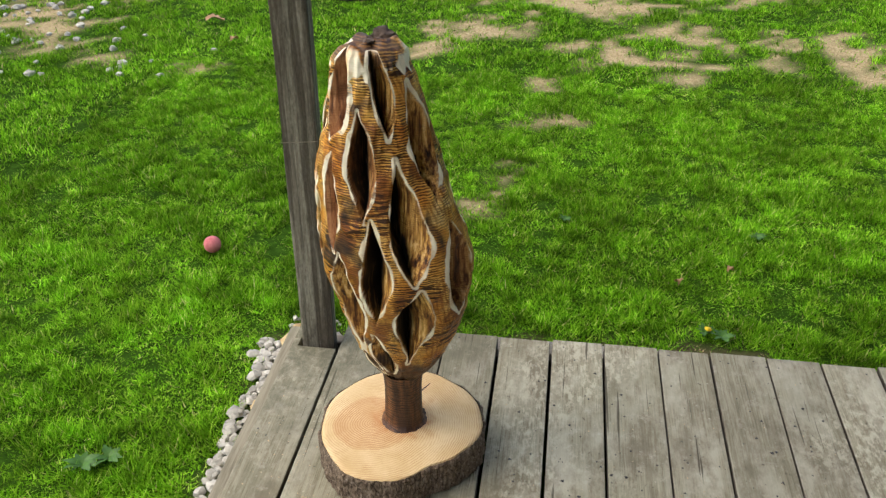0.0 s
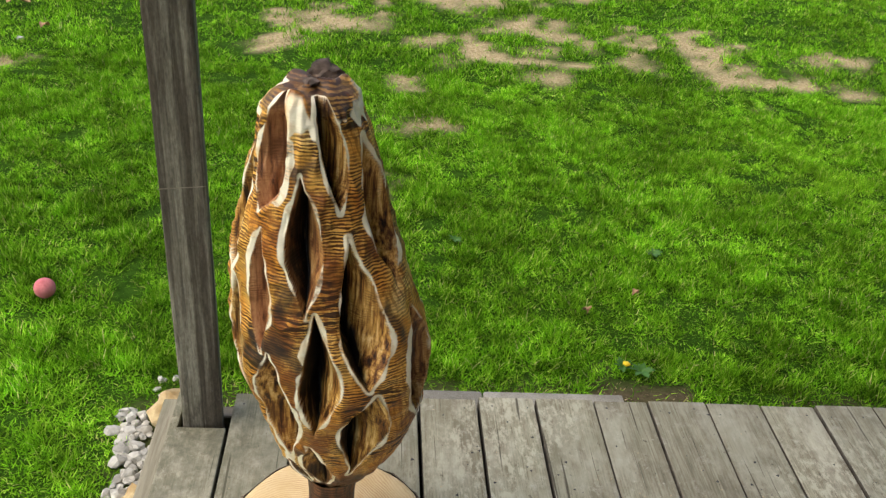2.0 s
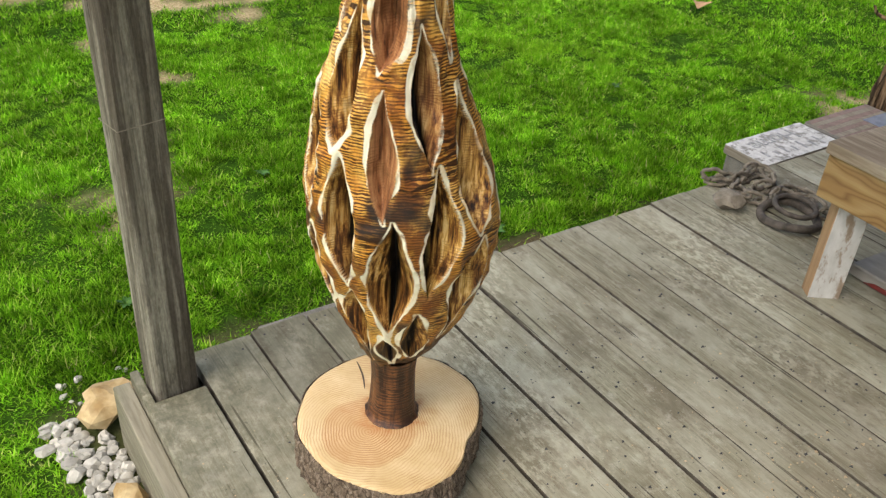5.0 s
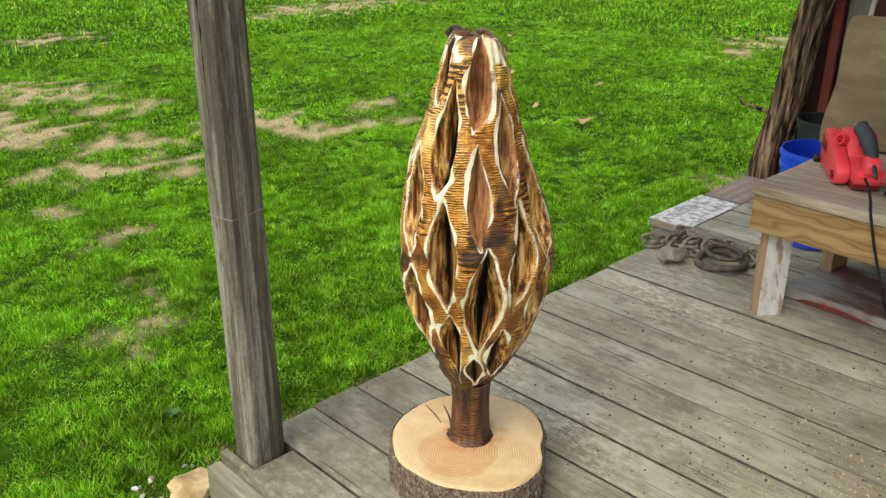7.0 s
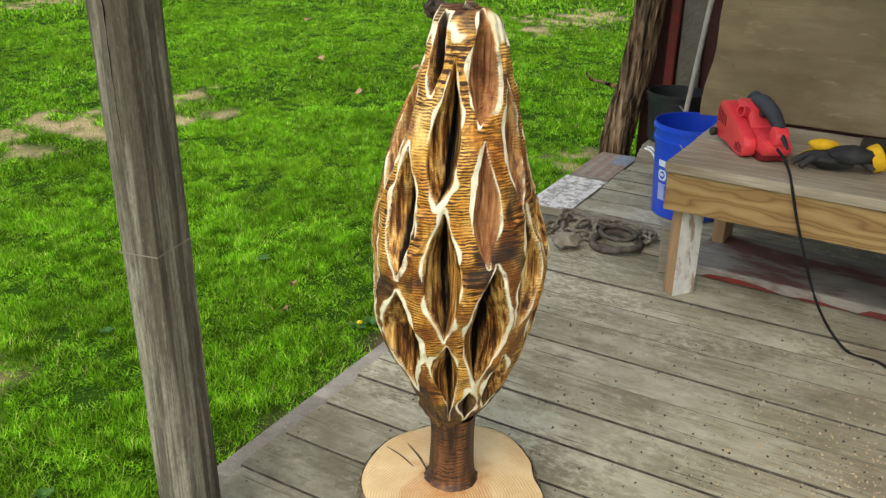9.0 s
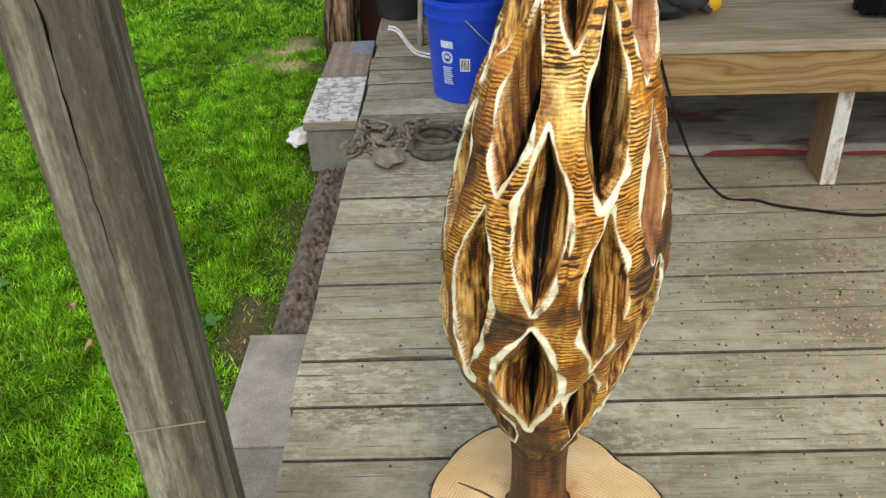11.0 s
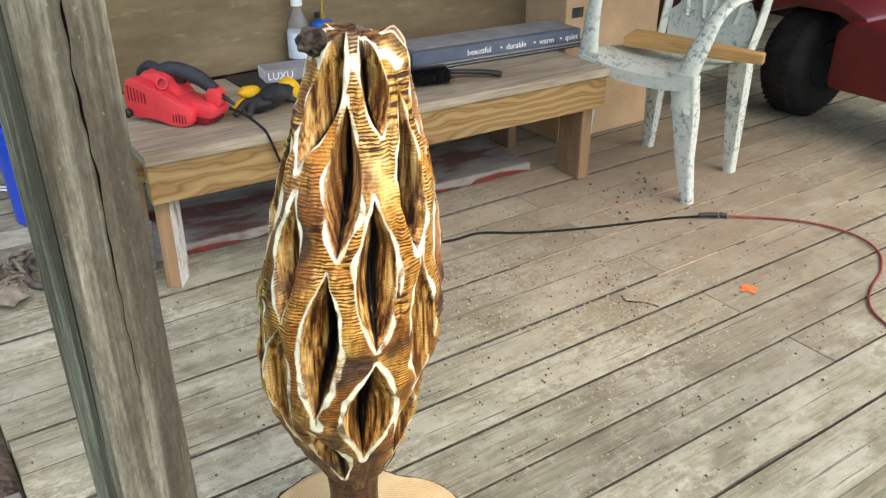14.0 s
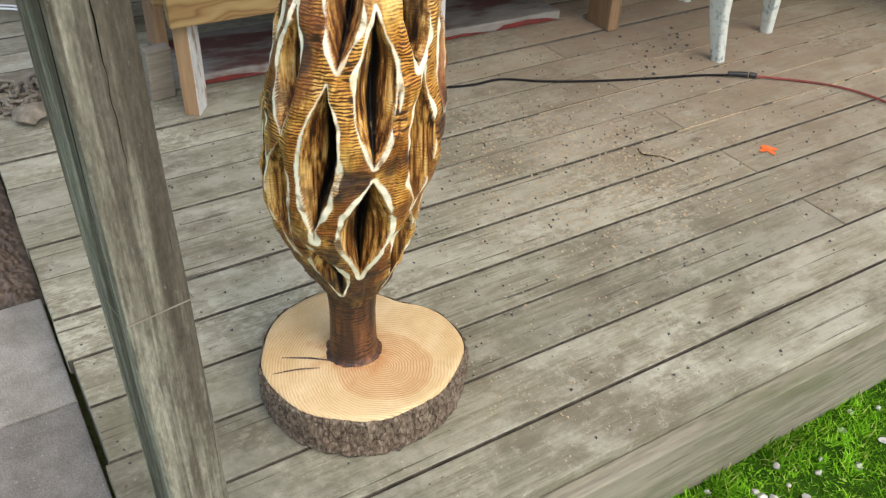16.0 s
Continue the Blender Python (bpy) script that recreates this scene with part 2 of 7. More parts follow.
# ---------------------------------------------------------------- materials
def deck_material():
    """Weathered decking: soft silver-green fibres, walked-on pale scuffs, brown damp blotches, small knots."""
    m = Mat("weathered_decking", 0.8, 0, 0.3)
    fine = m.shifted(m.coords((1, 0.03, 1)), 9)
    mid = m.shifted(m.coords((1, 0.16, 1)), 9)
    v = m.shifted(m.coords(), 9)
    plain = m.coords()
    fib = m.noise(fine, 300, 5, 0.7)
    c = m.ramp(fib, [(0.3, (0.12, 0.108, 0.074)), (0.48, (0.255, 0.241, 0.18)), (0.72, (0.37, 0.354, 0.275))])
    fig = m.wave(mid, 9, 7.0, 3.0, 1.2, "X")
    c = m.mix(m.ramp(fig, [(0.0, 0.34), (0.35, 0.0)]), c, (0.16, 0.132, 0.09))
    c = m.mix(m.ramp(m.noise(m.shifted(m.coords((1, 0.4, 1)), 9), 9, 7, 0.7), [(0.46, 0.0), (0.6, 0.75)]), c, (0.4, 0.385, 0.32))
    c = m.mix(m.ramp(m.noise(m.shifted(m.coords((1, 0.45, 1)), 4), 7, 7, 0.75), [(0.48, 0.0), (0.62, 0.8)]), c, (0.145, 0.124, 0.087))
    c = m.mix(m.ramp(m.noise(plain, 3.2, 6, 0.7), [(0.5, 0.0), (0.7, 0.45)]), c, (0.2, 0.2, 0.14))
    c = m.mix(m.ramp(m.noise(v, 24, 7, 0.8), [(0.55, 0.0), (0.68, 0.6)]), c, (0.44, 0.425, 0.37))
    c = m.mix(m.ramp(m.noise(v, 75, 5, 0.7), [(0.64, 0.0), (0.71, 0.6)]), c, (0.52, 0.5, 0.44))
    c = m.mix(m.ramp(m.noise(v, 50, 5, 0.65), [(0.28, 0.75), (0.34, 0.0)]), c, (0.07, 0.058, 0.042))
    worn = m.math("MULTIPLY", m.ramp(m.noise(m.coords((1, 0.5, 1)), 55, 6, 0.75), [(0.48, 0.0), (0.58, 0.75)]), m.ramp(m.noise(plain, 1.9, 3, 0.5), [(0.52, 0.0), (0.62, 1.0)]))
    c = m.mix(worn, c, (0.45, 0.43, 0.35))
    crack = m.ramp(m.noise(m.shifted(m.coords((1, 0.025, 1)), 9), 95, 3, 0.55, 0.4), [(0.3, 0.85), (0.345, 0.0)])
    c = m.mix(crack, c, (0.05, 0.042, 0.03))
    k = m.node("ShaderNodeTexVoronoi", Scale=1.7)
    m.link(m.shifted(m.coords((1, 0.6, 1)), 9), k.inputs["Vector"])
    c = m.mix(m.ramp(k.outputs["Distance"], [(0.012, 0.85), (0.03, 0.0)]), c, (0.05, 0.04, 0.03))
    c = m.mix(1.0, c, (1.0, 1.0, 0.93), "MULTIPLY")
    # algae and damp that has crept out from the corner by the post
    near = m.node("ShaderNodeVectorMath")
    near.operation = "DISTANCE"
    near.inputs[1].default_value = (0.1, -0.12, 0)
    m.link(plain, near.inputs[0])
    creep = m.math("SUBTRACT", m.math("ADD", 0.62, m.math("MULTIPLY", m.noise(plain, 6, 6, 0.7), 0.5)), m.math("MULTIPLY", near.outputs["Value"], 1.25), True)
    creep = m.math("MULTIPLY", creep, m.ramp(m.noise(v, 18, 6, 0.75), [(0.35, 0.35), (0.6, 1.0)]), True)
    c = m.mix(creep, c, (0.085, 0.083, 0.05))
    # warm bounced light round the chair, painted in as a patchy brown
    bounce_dist = m.node("ShaderNodeVectorMath")
    bounce_dist.operation = "DISTANCE"
    bounce_dist.inputs[1].default_value = (1.45, -2.3, 0)
    m.link(plain, bounce_dist.inputs[0])
    bounce_tint = m.math("SUBTRACT", m.math("ADD", 0.95, m.math("MULTIPLY", m.noise(plain, 2.6, 6, 0.7), 0.6)), m.math("MULTIPLY", bounce_dist.outputs["Value"], 0.8), True)
    c = m.mix(m.math("MULTIPLY", bounce_tint, m.ramp(m.noise(v, 11, 6, 0.7), [(0.35, 0.45), (0.62, 0.95)]), True), c, (0.27, 0.2, 0.135))
    m.colour(m.mix(1.0, c, m.ramp(m.rand(), [(0.0, 0.82), (1.0, 1.16)]), "MULTIPLY"))
    m.bump(m.mix(0.4, fib, m.noise(mid, 90, 4)), 0.5, 0.0015)
    return m.m


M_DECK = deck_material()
M_EDGE = mottled("dark_board_edge", (0.05, 0.043, 0.032), (0.12, 0.105, 0.08), 30, 0.9)
M_FASCIA = plank_wood("weathered_fascia", (0.34, 0.315, 0.235), (0.23, 0.21, 0.15), (0.06, 0.052, 0.034), "Y", 1.0, 0.85, False, 0.9, (0.085, 0.1, 0.032))
M_JOIST = plank_wood("old_joist", (0.2, 0.18, 0.15), (0.14, 0.125, 0.1), (0.07, 0.06, 0.05), "X", 1.0, 0.9, False, 0.5)
def pine_material():
    """Dressed pine with bold cathedral figure."""
    m = Mat("yellow_pine", 0.6, 0, 0.3)
    v = m.shifted(m.coords((1, 0.3, 1)), 3)
    fib = m.noise(m.coords((1, 0.03, 1)), 300, 4, 0.6)
    rings = m.wave(v, 9, 26.0, 3.0, 0.6, "Z")
    c = m.ramp(rings, [(0.0, (0.34, 0.235, 0.1)), (0.5, (0.28, 0.18, 0.068)), (0.82, (0.16, 0.09, 0.032)), (0.97, (0.26, 0.16, 0.06))])
    c = m.mix(m.ramp(fib, [(0.3, 0.4), (0.6, 0.0)]), c, (0.25, 0.13, 0.05))
    c = m.mix(m.ramp(m.noise(m.coords((1, 0.3, 1)), 6, 5, 0.65), [(0.5, 0.0), (0.72, 0.45)]), c, (0.2, 0.135, 0.075))
    k = m.node("ShaderNodeTexVoronoi", Scale=2.4)
    m.link(m.shifted(m.coords((1, 0.6, 1)), 3), k.inputs["Vector"])
    c = m.mix(m.ramp(k.outputs["Distance"], [(0.03, 1.0), (0.06, 0.0)]), c, (0.09, 0.04, 0.015))
    m.colour(c)
    m.bump(rings, 0.15, 0.001)
    return m.m


M_PINE = pine_material()
M_PINE_Z = plank_wood("pine_leg", (0.34, 0.22, 0.12), (0.25, 0.155, 0.08), (0.13, 0.075, 0.035), "Z", 0.8, 0.7, False, 0.3)
M_BENCHTOP = plank_wood("worn_bench_top", (0.44, 0.385, 0.3), (0.27, 0.22, 0.155), (0.1, 0.075, 0.048), "Y", 0.9, 0.75, False, 0.5, (0.16, 0.115, 0.072))
def plywood_material():
    """Rotary-cut plywood: broad soft figure, water stains, scuffs and a few small knots."""
    m = Mat("dull_plywood", 0.7, 0, 0.3)
    v = m.coords()
    w = m.coords((1, 0.3, 1), (0, 0, 90))
    wide = m.coords((0.25, 1, 1))
    c = m.ramp(m.noise(wide, 7, 6, 0.65), [(0.3, (0.165, 0.127, 0.082)), (0.5, (0.25, 0.203, 0.138)), (0.7, (0.33, 0.28, 0.2))])
    c = m.mix(m.ramp(m.noise(m.coords((0.06, 1, 1)), 150, 4, 0.6), [(0.3, 0.3), (0.6, 0.0)]), c, (0.18, 0.135, 0.08))
    c = m.mix(m.ramp(m.noise(v, 3.5, 6, 0.7), [(0.48, 0.0), (0.7, 0.6)]), c, (0.17, 0.125, 0.075))
    c = m.mix(m.ramp(m.noise(wide, 26, 6, 0.75), [(0.58, 0.0), (0.68, 0.5)]), c, (0.44, 0.38, 0.28))
    c = m.mix(m.ramp(m.noise(v, 40, 4, 0.6), [(0.25, 0.8), (0.32, 0.0)]), c, (0.09, 0.065, 0.04))
    c = m.mix(m.ramp(m.noise(m.coords((0.4, 1, 1)), 2.2, 4, 0.6), [(0.45, 0.0), (0.62, 0.65)]), c, (0.1, 0.078, 0.042))
    m.colour(m.mix(1.0, c, (0.82, 0.76, 0.62), "MULTIPLY"))
    m.bump(m.noise(wide, 60, 4), 0.15, 0.001)
    return m.m


M_PLY = plywood_material()
M_LUMBER = plank_wood("grey_lumber", (0.36, 0.32, 0.25), (0.26, 0.225, 0.17), (0.14, 0.115, 0.085), "Y", 0.9, 0.8, False, 0.4)
M_REDWALL = plank_wood("dark_red_boards", (0.06, 0.015, 0.01), (0.042, 0.01, 0.007), (0.018, 0.005, 0.004), "Z", 0.6, 0.7, False, 0.3)
# tan picked for an unseen ceiling, so that its bounce is warm
M_CEIL = plank_wood("warm_unseen_ceiling", (0.46, 0.34, 0.21), (0.37, 0.27, 0.165), (0.22, 0.16, 0.1), "Y", 0.6, 0.8, False, 0.3)
M_WHITEPAINT = mottled("white_paint", (0.62, 0.6, 0.55), (0.78, 0.77, 0.73), 9, 0.6)
M_WORNWHITE = Mat("worn_white_paint", 0.7)
_v = M_WORNWHITE.coords((1, 1, 0.4))
_c = M_WORNWHITE.ramp(M_WORNWHITE.noise(_v, 30, 5), [(0.3, (0.45, 0.44, 0.4)), (0.7, (0.66, 0.65, 0.61))])
M_WORNWHITE.colour(M_WORNWHITE.mix(M_WORNWHITE.ramp(M_WORNWHITE.noise(_v, 24, 6, 0.7), [(0.52, 0.0), (0.6, 0.9)]), _c, (0.27, 0.19, 0.12))).bump(M_WORNWHITE.noise(_v, 80, 4), 0.3)
M_WORNWHITE = M_WORNWHITE.m
M_REDPAINT = mottled("red_paint", (0.33, 0.03, 0.025), (0.45, 0.05, 0.035), 8, 0.5)
M_BLUE = mottled("blue_plastic", (0.01, 0.05, 0.5), (0.012, 0.07, 0.6), 5, 0.35, 0, 0.5, 0.03)
M_BLACK = mottled("black_plastic", (0.012, 0.013, 0.014), (0.03, 0.031, 0.033), 8, 0.45, 0, 0.4, 0.05)
M_RUBBER = mottled("black_rubber", (0.007, 0.007, 0.007), (0.017, 0.016, 0.015), 14, 0.8, 0, 0.2)
M_REDPLASTIC = mottled("red_plastic", (0.62, 0.032, 0.045), (0.74, 0.055, 0.068), 6, 0.4, 0, 0.5, 0.04)
M_STEEL = mottled("dull_steel", (0.3, 0.3, 0.3), (0.5, 0.5, 0.5), 20, 0.4, 0.9)
M_LABEL = mottled("label_white", (0.55, 0.62, 0.72), (0.68, 0.74, 0.82), 30, 0.5)
M_INK = mottled("dark_ink", (0.03, 0.03, 0.035), (0.06, 0.06, 0.06), 30, 0.7)
M_CARD = mottled("cardboard", (0.44, 0.3, 0.17), (0.54, 0.38, 0.22), 5, 0.8)
M_YELLOW = mottled("yellow_plastic", (0.6, 0.36, 0.02), (0.72, 0.45, 0.03), 6, 0.5)
M_GLOVEY = mottled("yellow_knit", (0.6, 0.33, 0.015), (0.75, 0.45, 0.03), 25, 0.9, 0, 0.1, 0.4, 300)
M_GLOVEB = mottled("black_coated_knit", (0.02, 0.02, 0.021), (0.045, 0.045, 0.045), 20, 0.75, 0, 0.2, 0.4, 300)
def concrete_material(name, c1, c2):
    """Cast concrete: sandy grain, pores, damp blotches and pale scuffs."""
    m = Mat(name, 0.95, 0, 0.15)
    v = m.coords()
    c = m.ramp(m.noise(v, 11, 6, 0.7), [(0.35, c1), (0.65, c2)])
    c = m.mix(m.ramp(m.noise(v, 260, 3, 0.7), [(0.35, 0.5), (0.55, 0.0)]), c, (c1[0] * 0.45, c1[1] * 0.45, c1[2] * 0.42))
    c = m.mix(m.ramp(m.noise(v, 190, 3, 0.7), [(0.6, 0.0), (0.72, 0.5)]), c, (0.52, 0.5, 0.45))
    c = m.mix(m.ramp(m.noise(v, 5, 5, 0.65), [(0.52, 0.0), (0.7, 0.5)]), c, (c1[0] * 0.6, c1[1] * 0.6, c1[2] * 0.55))
    m.colour(c)
    m.bump(m.noise(v, 220, 4), 0.6, 0.002)
    return m.m


M_CONCRETE = concrete_material("concrete", (0.24, 0.226, 0.192), (0.38, 0.36, 0.315))
M_CONCRETE2 = concrete_material("damp_concrete", (0.17, 0.16, 0.138), (0.27, 0.255, 0.222))


def post_material():
    """Old square post: grey-brown fibres, short dark weather dashes, hairline checks and whorled knots."""
    m = Mat("weathered_post", 0.85, 0, 0.25)
    fine = m.coords((1, 1, 0.03))
    mid = m.coords((1, 1, 0.24))
    v = m.coords()
    fib = m.noise(fine, 260, 6, 0.7)
    c = m.ramp(fib, [(0.28, (0.135, 0.126, 0.102)), (0.5, (0.235, 0.222, 0.186)), (0.75, (0.32, 0.306, 0.262))])
    c = m.mix(m.ramp(m.noise(m.coords((1, 1, 0.1)), 18, 6, 0.68), [(0.44, 0.0), (0.58, 0.85)]), c, (0.062, 0.05, 0.038))
    c = m.mix(m.ramp(m.noise(mid, 70, 5, 0.7), [(0.5, 0.0), (0.68, 0.6)]), c, (0.055, 0.046, 0.036))
    c = m.mix(m.ramp(m.noise(mid, 24, 5, 0.7), [(0.6, 0.0), (0.74, 0.35)]), c, (0.27, 0.255, 0.215))
    c = m.mix(m.ramp(m.noise(v, 55, 4, 0.65), [(0.68, 0.0), (0.75, 0.45)]), c, (0.36, 0.345, 0.3))
    c = m.mix(m.ramp(m.noise(m.coords((1, 1, 0.025)), 42, 4, 0.6), [(0.47, 0.0), (0.58, 0.75)]), c, (0.05, 0.041, 0.032))
    c = m.mix(m.ramp(m.noise(m.coords((1, 1, 0.03)), 55, 3, 0.6), [(0.6, 0.0), (0.7, 0.5)]), c, (0.26, 0.245, 0.205))
    chk = m.ramp(m.noise(m.coords((1, 1, 0.018)), 75, 3, 0.5, 0.6), [(0.27, 1.0), (0.295, 0.0)])
    c = m.mix(chk, c, (0.014, 0.011, 0.008))
    k = m.node("ShaderNodeTexVoronoi", Scale=4.2)
    m.link(m.coords((1, 1, 0.62)), k.inputs["Vector"])
    spot = m.ramp(k.outputs["Distance"], [(0.04, 1.0), (0.11, 0.0)])
    c = m.mix(spot, c, (0.03, 0.025, 0.02))
    c = m.mix(1.0, c, (1.15, 1.13, 1.04), "MULTIPLY")
    c = m.mix(0.3, c, m.ramp(m.noise(m.coords((1, 1, 0.3)), 240, 4, 0.75), [(0.35, 0.12), (0.65, 0.85)]), "OVERLAY")
    c = m.mix(m.ramp(m.noise(m.coords((1, 1, 0.5)), 150, 3, 0.7), [(0.66, 0.0), (0.74, 0.45)]), c, (0.33, 0.315, 0.27))
    m.colour(c)
    m.bump(m.mix(0.5, fib, m.math("SUBTRACT", 1.0, chk)), 0.6, 0.0015)
    return m.m


M_POST = post_material()
M_CRACK = mottled("deep_crack", (0.004, 0.003, 0.003), (0.009, 0.007, 0.006), 30, 1.0, 0, 0.0)
M_STONE = Mat("white_gravel", 0.85)
_v = M_STONE.coords()
M_STONE.colour(M_STONE.mix(1.0, M_STONE.ramp(M_STONE.noise(_v, 60, 4), [(0.3, (0.35, 0.335, 0.285)), (0.7, (0.57, 0.55, 0.48))]),
                           M_STONE.ramp(M_STONE.rand(True), [(0.0, 0.6), (1.0, 1.15)]), "MULTIPLY")).bump(M_STONE.noise(_v, 150, 3), 0.4)
M_STONE = M_STONE.m
M_SANDSTONE = mottled("yellow_sandstone", (0.3, 0.2, 0.085), (0.5, 0.39, 0.215), 20, 0.9, 0, 0.2, 0.6, 90)
M_BALL = mottled("faded_red_rubber", (0.45, 0.12, 0.13), (0.58, 0.2, 0.2), 40, 0.8, 0, 0.2, 0.5, 200)
M_MUD = mottled("wet_mud", (0.045, 0.032, 0.022), (0.16, 0.12, 0.085), 28, 0.6, 0, 0.4, 0.9, 90)
M_CHAIN = mottled("grey_chain", (0.14, 0.12, 0.09), (0.26, 0.225, 0.175), 40, 0.8, 0.1, 0.3, 0.5, 250)
M_DEADLEAF = mottled("dead_leaf", (0.3, 0.17, 0.09), (0.45, 0.28, 0.16), 30, 0.8)
M_REDCORD = mottled("red_cord", (0.1, 0.022, 0.02), (0.3, 0.06, 0.05), 9, 0.6)
M_ORANGE = mottled("orange_marking_paint", (0.8, 0.14, 0.03), (0.9, 0.2, 0.05), 30, 0.7)
M_BOXGREY = mottled("printed_grey_card", (0.2, 0.2, 0.205), (0.3, 0.3, 0.305), 12, 0.5)
M_BOXBLUE = mottled("printed_slate_card", (0.075, 0.09, 0.125), (0.12, 0.14, 0.18), 8, 0.45)
M_WHITE = mottled("white_print", (0.75, 0.75, 0.75), (0.85, 0.85, 0.85), 20, 0.5)
M_GREYPAINT = Mat("worn_grey_and_red_paint", 0.7)
_v = M_GREYPAINT.coords((1, 0.35, 1))
_c = M_GREYPAINT.ramp(M_GREYPAINT.noise(_v, 22, 5), [(0.3, (0.17, 0.155, 0.13)), (0.7, (0.31, 0.29, 0.25))])
M_GREYPAINT.colour(M_GREYPAINT.mix(M_GREYPAINT.ramp(M_GREYPAINT.noise(_v, 6.0, 5, 0.6), [(0.56, 0.0), (0.63, 0.8)]), _c, (0.12, 0.035, 0.028)))
M_GREYPAINT.bump(M_GREYPAINT.noise(_v, 60, 4), 0.4)
M_GREYPAINT = M_GREYPAINT.m


def bark_material(name, dark, mid, pale, stretch=(1, 1, 0.35), scale=30.0):
    m = Mat(name, 0.9)
    v = m.coords(stretch)
    k = m.node("ShaderNodeTexVoronoi", Scale=scale)
    k.feature = "DISTANCE_TO_EDGE"
    m.link(v, k.inputs["Vector"])
    plates = m.ramp(m.math("ADD", k.outputs["Distance"], m.math("MULTIPLY", m.noise(v, scale * 0.8, 4, 0.6), 0.25)), [(0.1, 0.0), (0.2, 1.0)])
    c = m.ramp(m.noise(v, scale * 1.6, 6, 0.65), [(0.3, dark), (0.55, mid), (0.78, pale)])
    m.colour(m.mix(plates, dark, c))
    m.bump(m.mix(0.5, plates, m.noise(v, scale * 3, 4)), 0.8, 0.006)
    return m.m


M_BARK = bark_material("pine_bark", (0.06, 0.04, 0.027), (0.2, 0.15, 0.105), (0.42, 0.36, 0.29), (1, 1, 0.55), 85)
def shaggy_bark_material():
    """Stringy weathered bark: long grey and brown strips with dark gaps."""
    m = Mat("shaggy_bark", 0.9, 0, 0.2)
    strip = m.noise(m.coords((1, 1, 0.07)), 42, 5, 0.62)
    patch = m.noise(m.coords((1, 1, 0.3)), 9, 5, 0.65)
    c = m.ramp(strip, [(0.4, (0.008, 0.005, 0.003)), (0.48, (0.09, 0.055, 0.03)), (0.58, (0.27, 0.18, 0.105)), (0.7, (0.5, 0.37, 0.24))])
    c = m.mix(m.ramp(patch, [(0.5, 0.0), (0.62, 0.75)]), c, (0.04, 0.026, 0.017))
    m.colour(c)
    m.bump(strip, 1.0, 0.01)
    return m.m


M_SLABBARK = shaggy_bark_material()


def ground_material():
    """Bare earth with straw between the grass, dark damp soil under it."""
    m = Mat("lawn_soil", 0.95, 0, 0.02)
    v = m.coords()
    soil = m.ramp(m.noise(v, 25, 6), [(0.3, (0.012, 0.036, 0.003)), (0.7, (0.035, 0.085, 0.008))])
    bare = m.ramp(m.noise(v, 60, 6, 0.7), [(0.25, (0.17, 0.12, 0.06)), (0.5, (0.35, 0.275, 0.15)), (0.75, (0.55, 0.47, 0.3))])
    bare = m.mix(0.55, bare, m.ramp(m.noise(v, 190, 4, 0.75), [(0.35, 0.15), (0.65, 0.85)]), "OVERLAY")
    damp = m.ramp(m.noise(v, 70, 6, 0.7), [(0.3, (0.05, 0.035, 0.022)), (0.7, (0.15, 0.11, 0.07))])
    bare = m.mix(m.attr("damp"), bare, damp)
    far = m.ramp(m.noise(v, 1.6, 6, 0.65), [(0.35, (0.06, 0.17, 0.01)), (0.6, (0.11, 0.27, 0.016)), (0.78, (0.24, 0.28, 0.06))])
    c = m.mix(m.attr("bare"), soil, bare)
    m.colour(m.mix(m.attr("far"), c, far))
    m.bump(m.noise(v, 120, 5), 0.7, 0.006)
    return m.m


def grass_material():
    """Thin blades: part of the light passes through them."""
    m = Mat("grass_blades", 0.8, 0, 0.05)
    v = m.coords()
    lush = m.ramp(m.rand(True), [(0.0, (0.04, 0.12, 0.005)), (0.45, (0.115, 0.3, 0.008)), (0.82, (0.215, 0.45, 0.02)), (0.95, (0.34, 0.55, 0.055)), (0.985, (0.42, 0.45, 0.13)), (1.0, (0.52, 0.46, 0.22))])
    light = m.ramp(m.noise(v, 1.3, 4, 0.6), [(0.36, 0.85), (0.64, 1.4)])
    c = m.mix(1.0, lush, light, "MULTIPLY")
    c = m.mix(1.0, c, m.ramp(m.noise(v, 16, 5, 0.7), [(0.34, 0.5), (0.5, 1.0), (0.66, 1.55)]), "MULTIPLY")
    c = m.mix(1.0, c, m.ramp(m.noise(v, 5, 5, 0.65), [(0.36, 0.72), (0.64, 1.25)]), "MULTIPLY")
    yellow = m.ramp(m.noise(v, 0.9, 5, 0.65), [(0.55, 0.0), (0.75, 0.45)])
    c = m.mix(yellow, c, (0.25, 0.46, 0.024))
    m.colour(c)
    tr = m.node("ShaderNodeBsdfTranslucent")
    m.link(c, tr.inputs["Color"])
    mx = m.node("ShaderNodeMixShader")
    mx.inputs[0].default_value = 0.35
    m.link(m.b.outputs[0], mx.inputs[1])
    m.link(tr.outputs[0], mx.inputs[2])
    m.link(mx.outputs[0], m.t.nodes["Material Output"].inputs["Surface"])
    return m.m


M_GROUND = ground_material()
M_GRASS = grass_material()


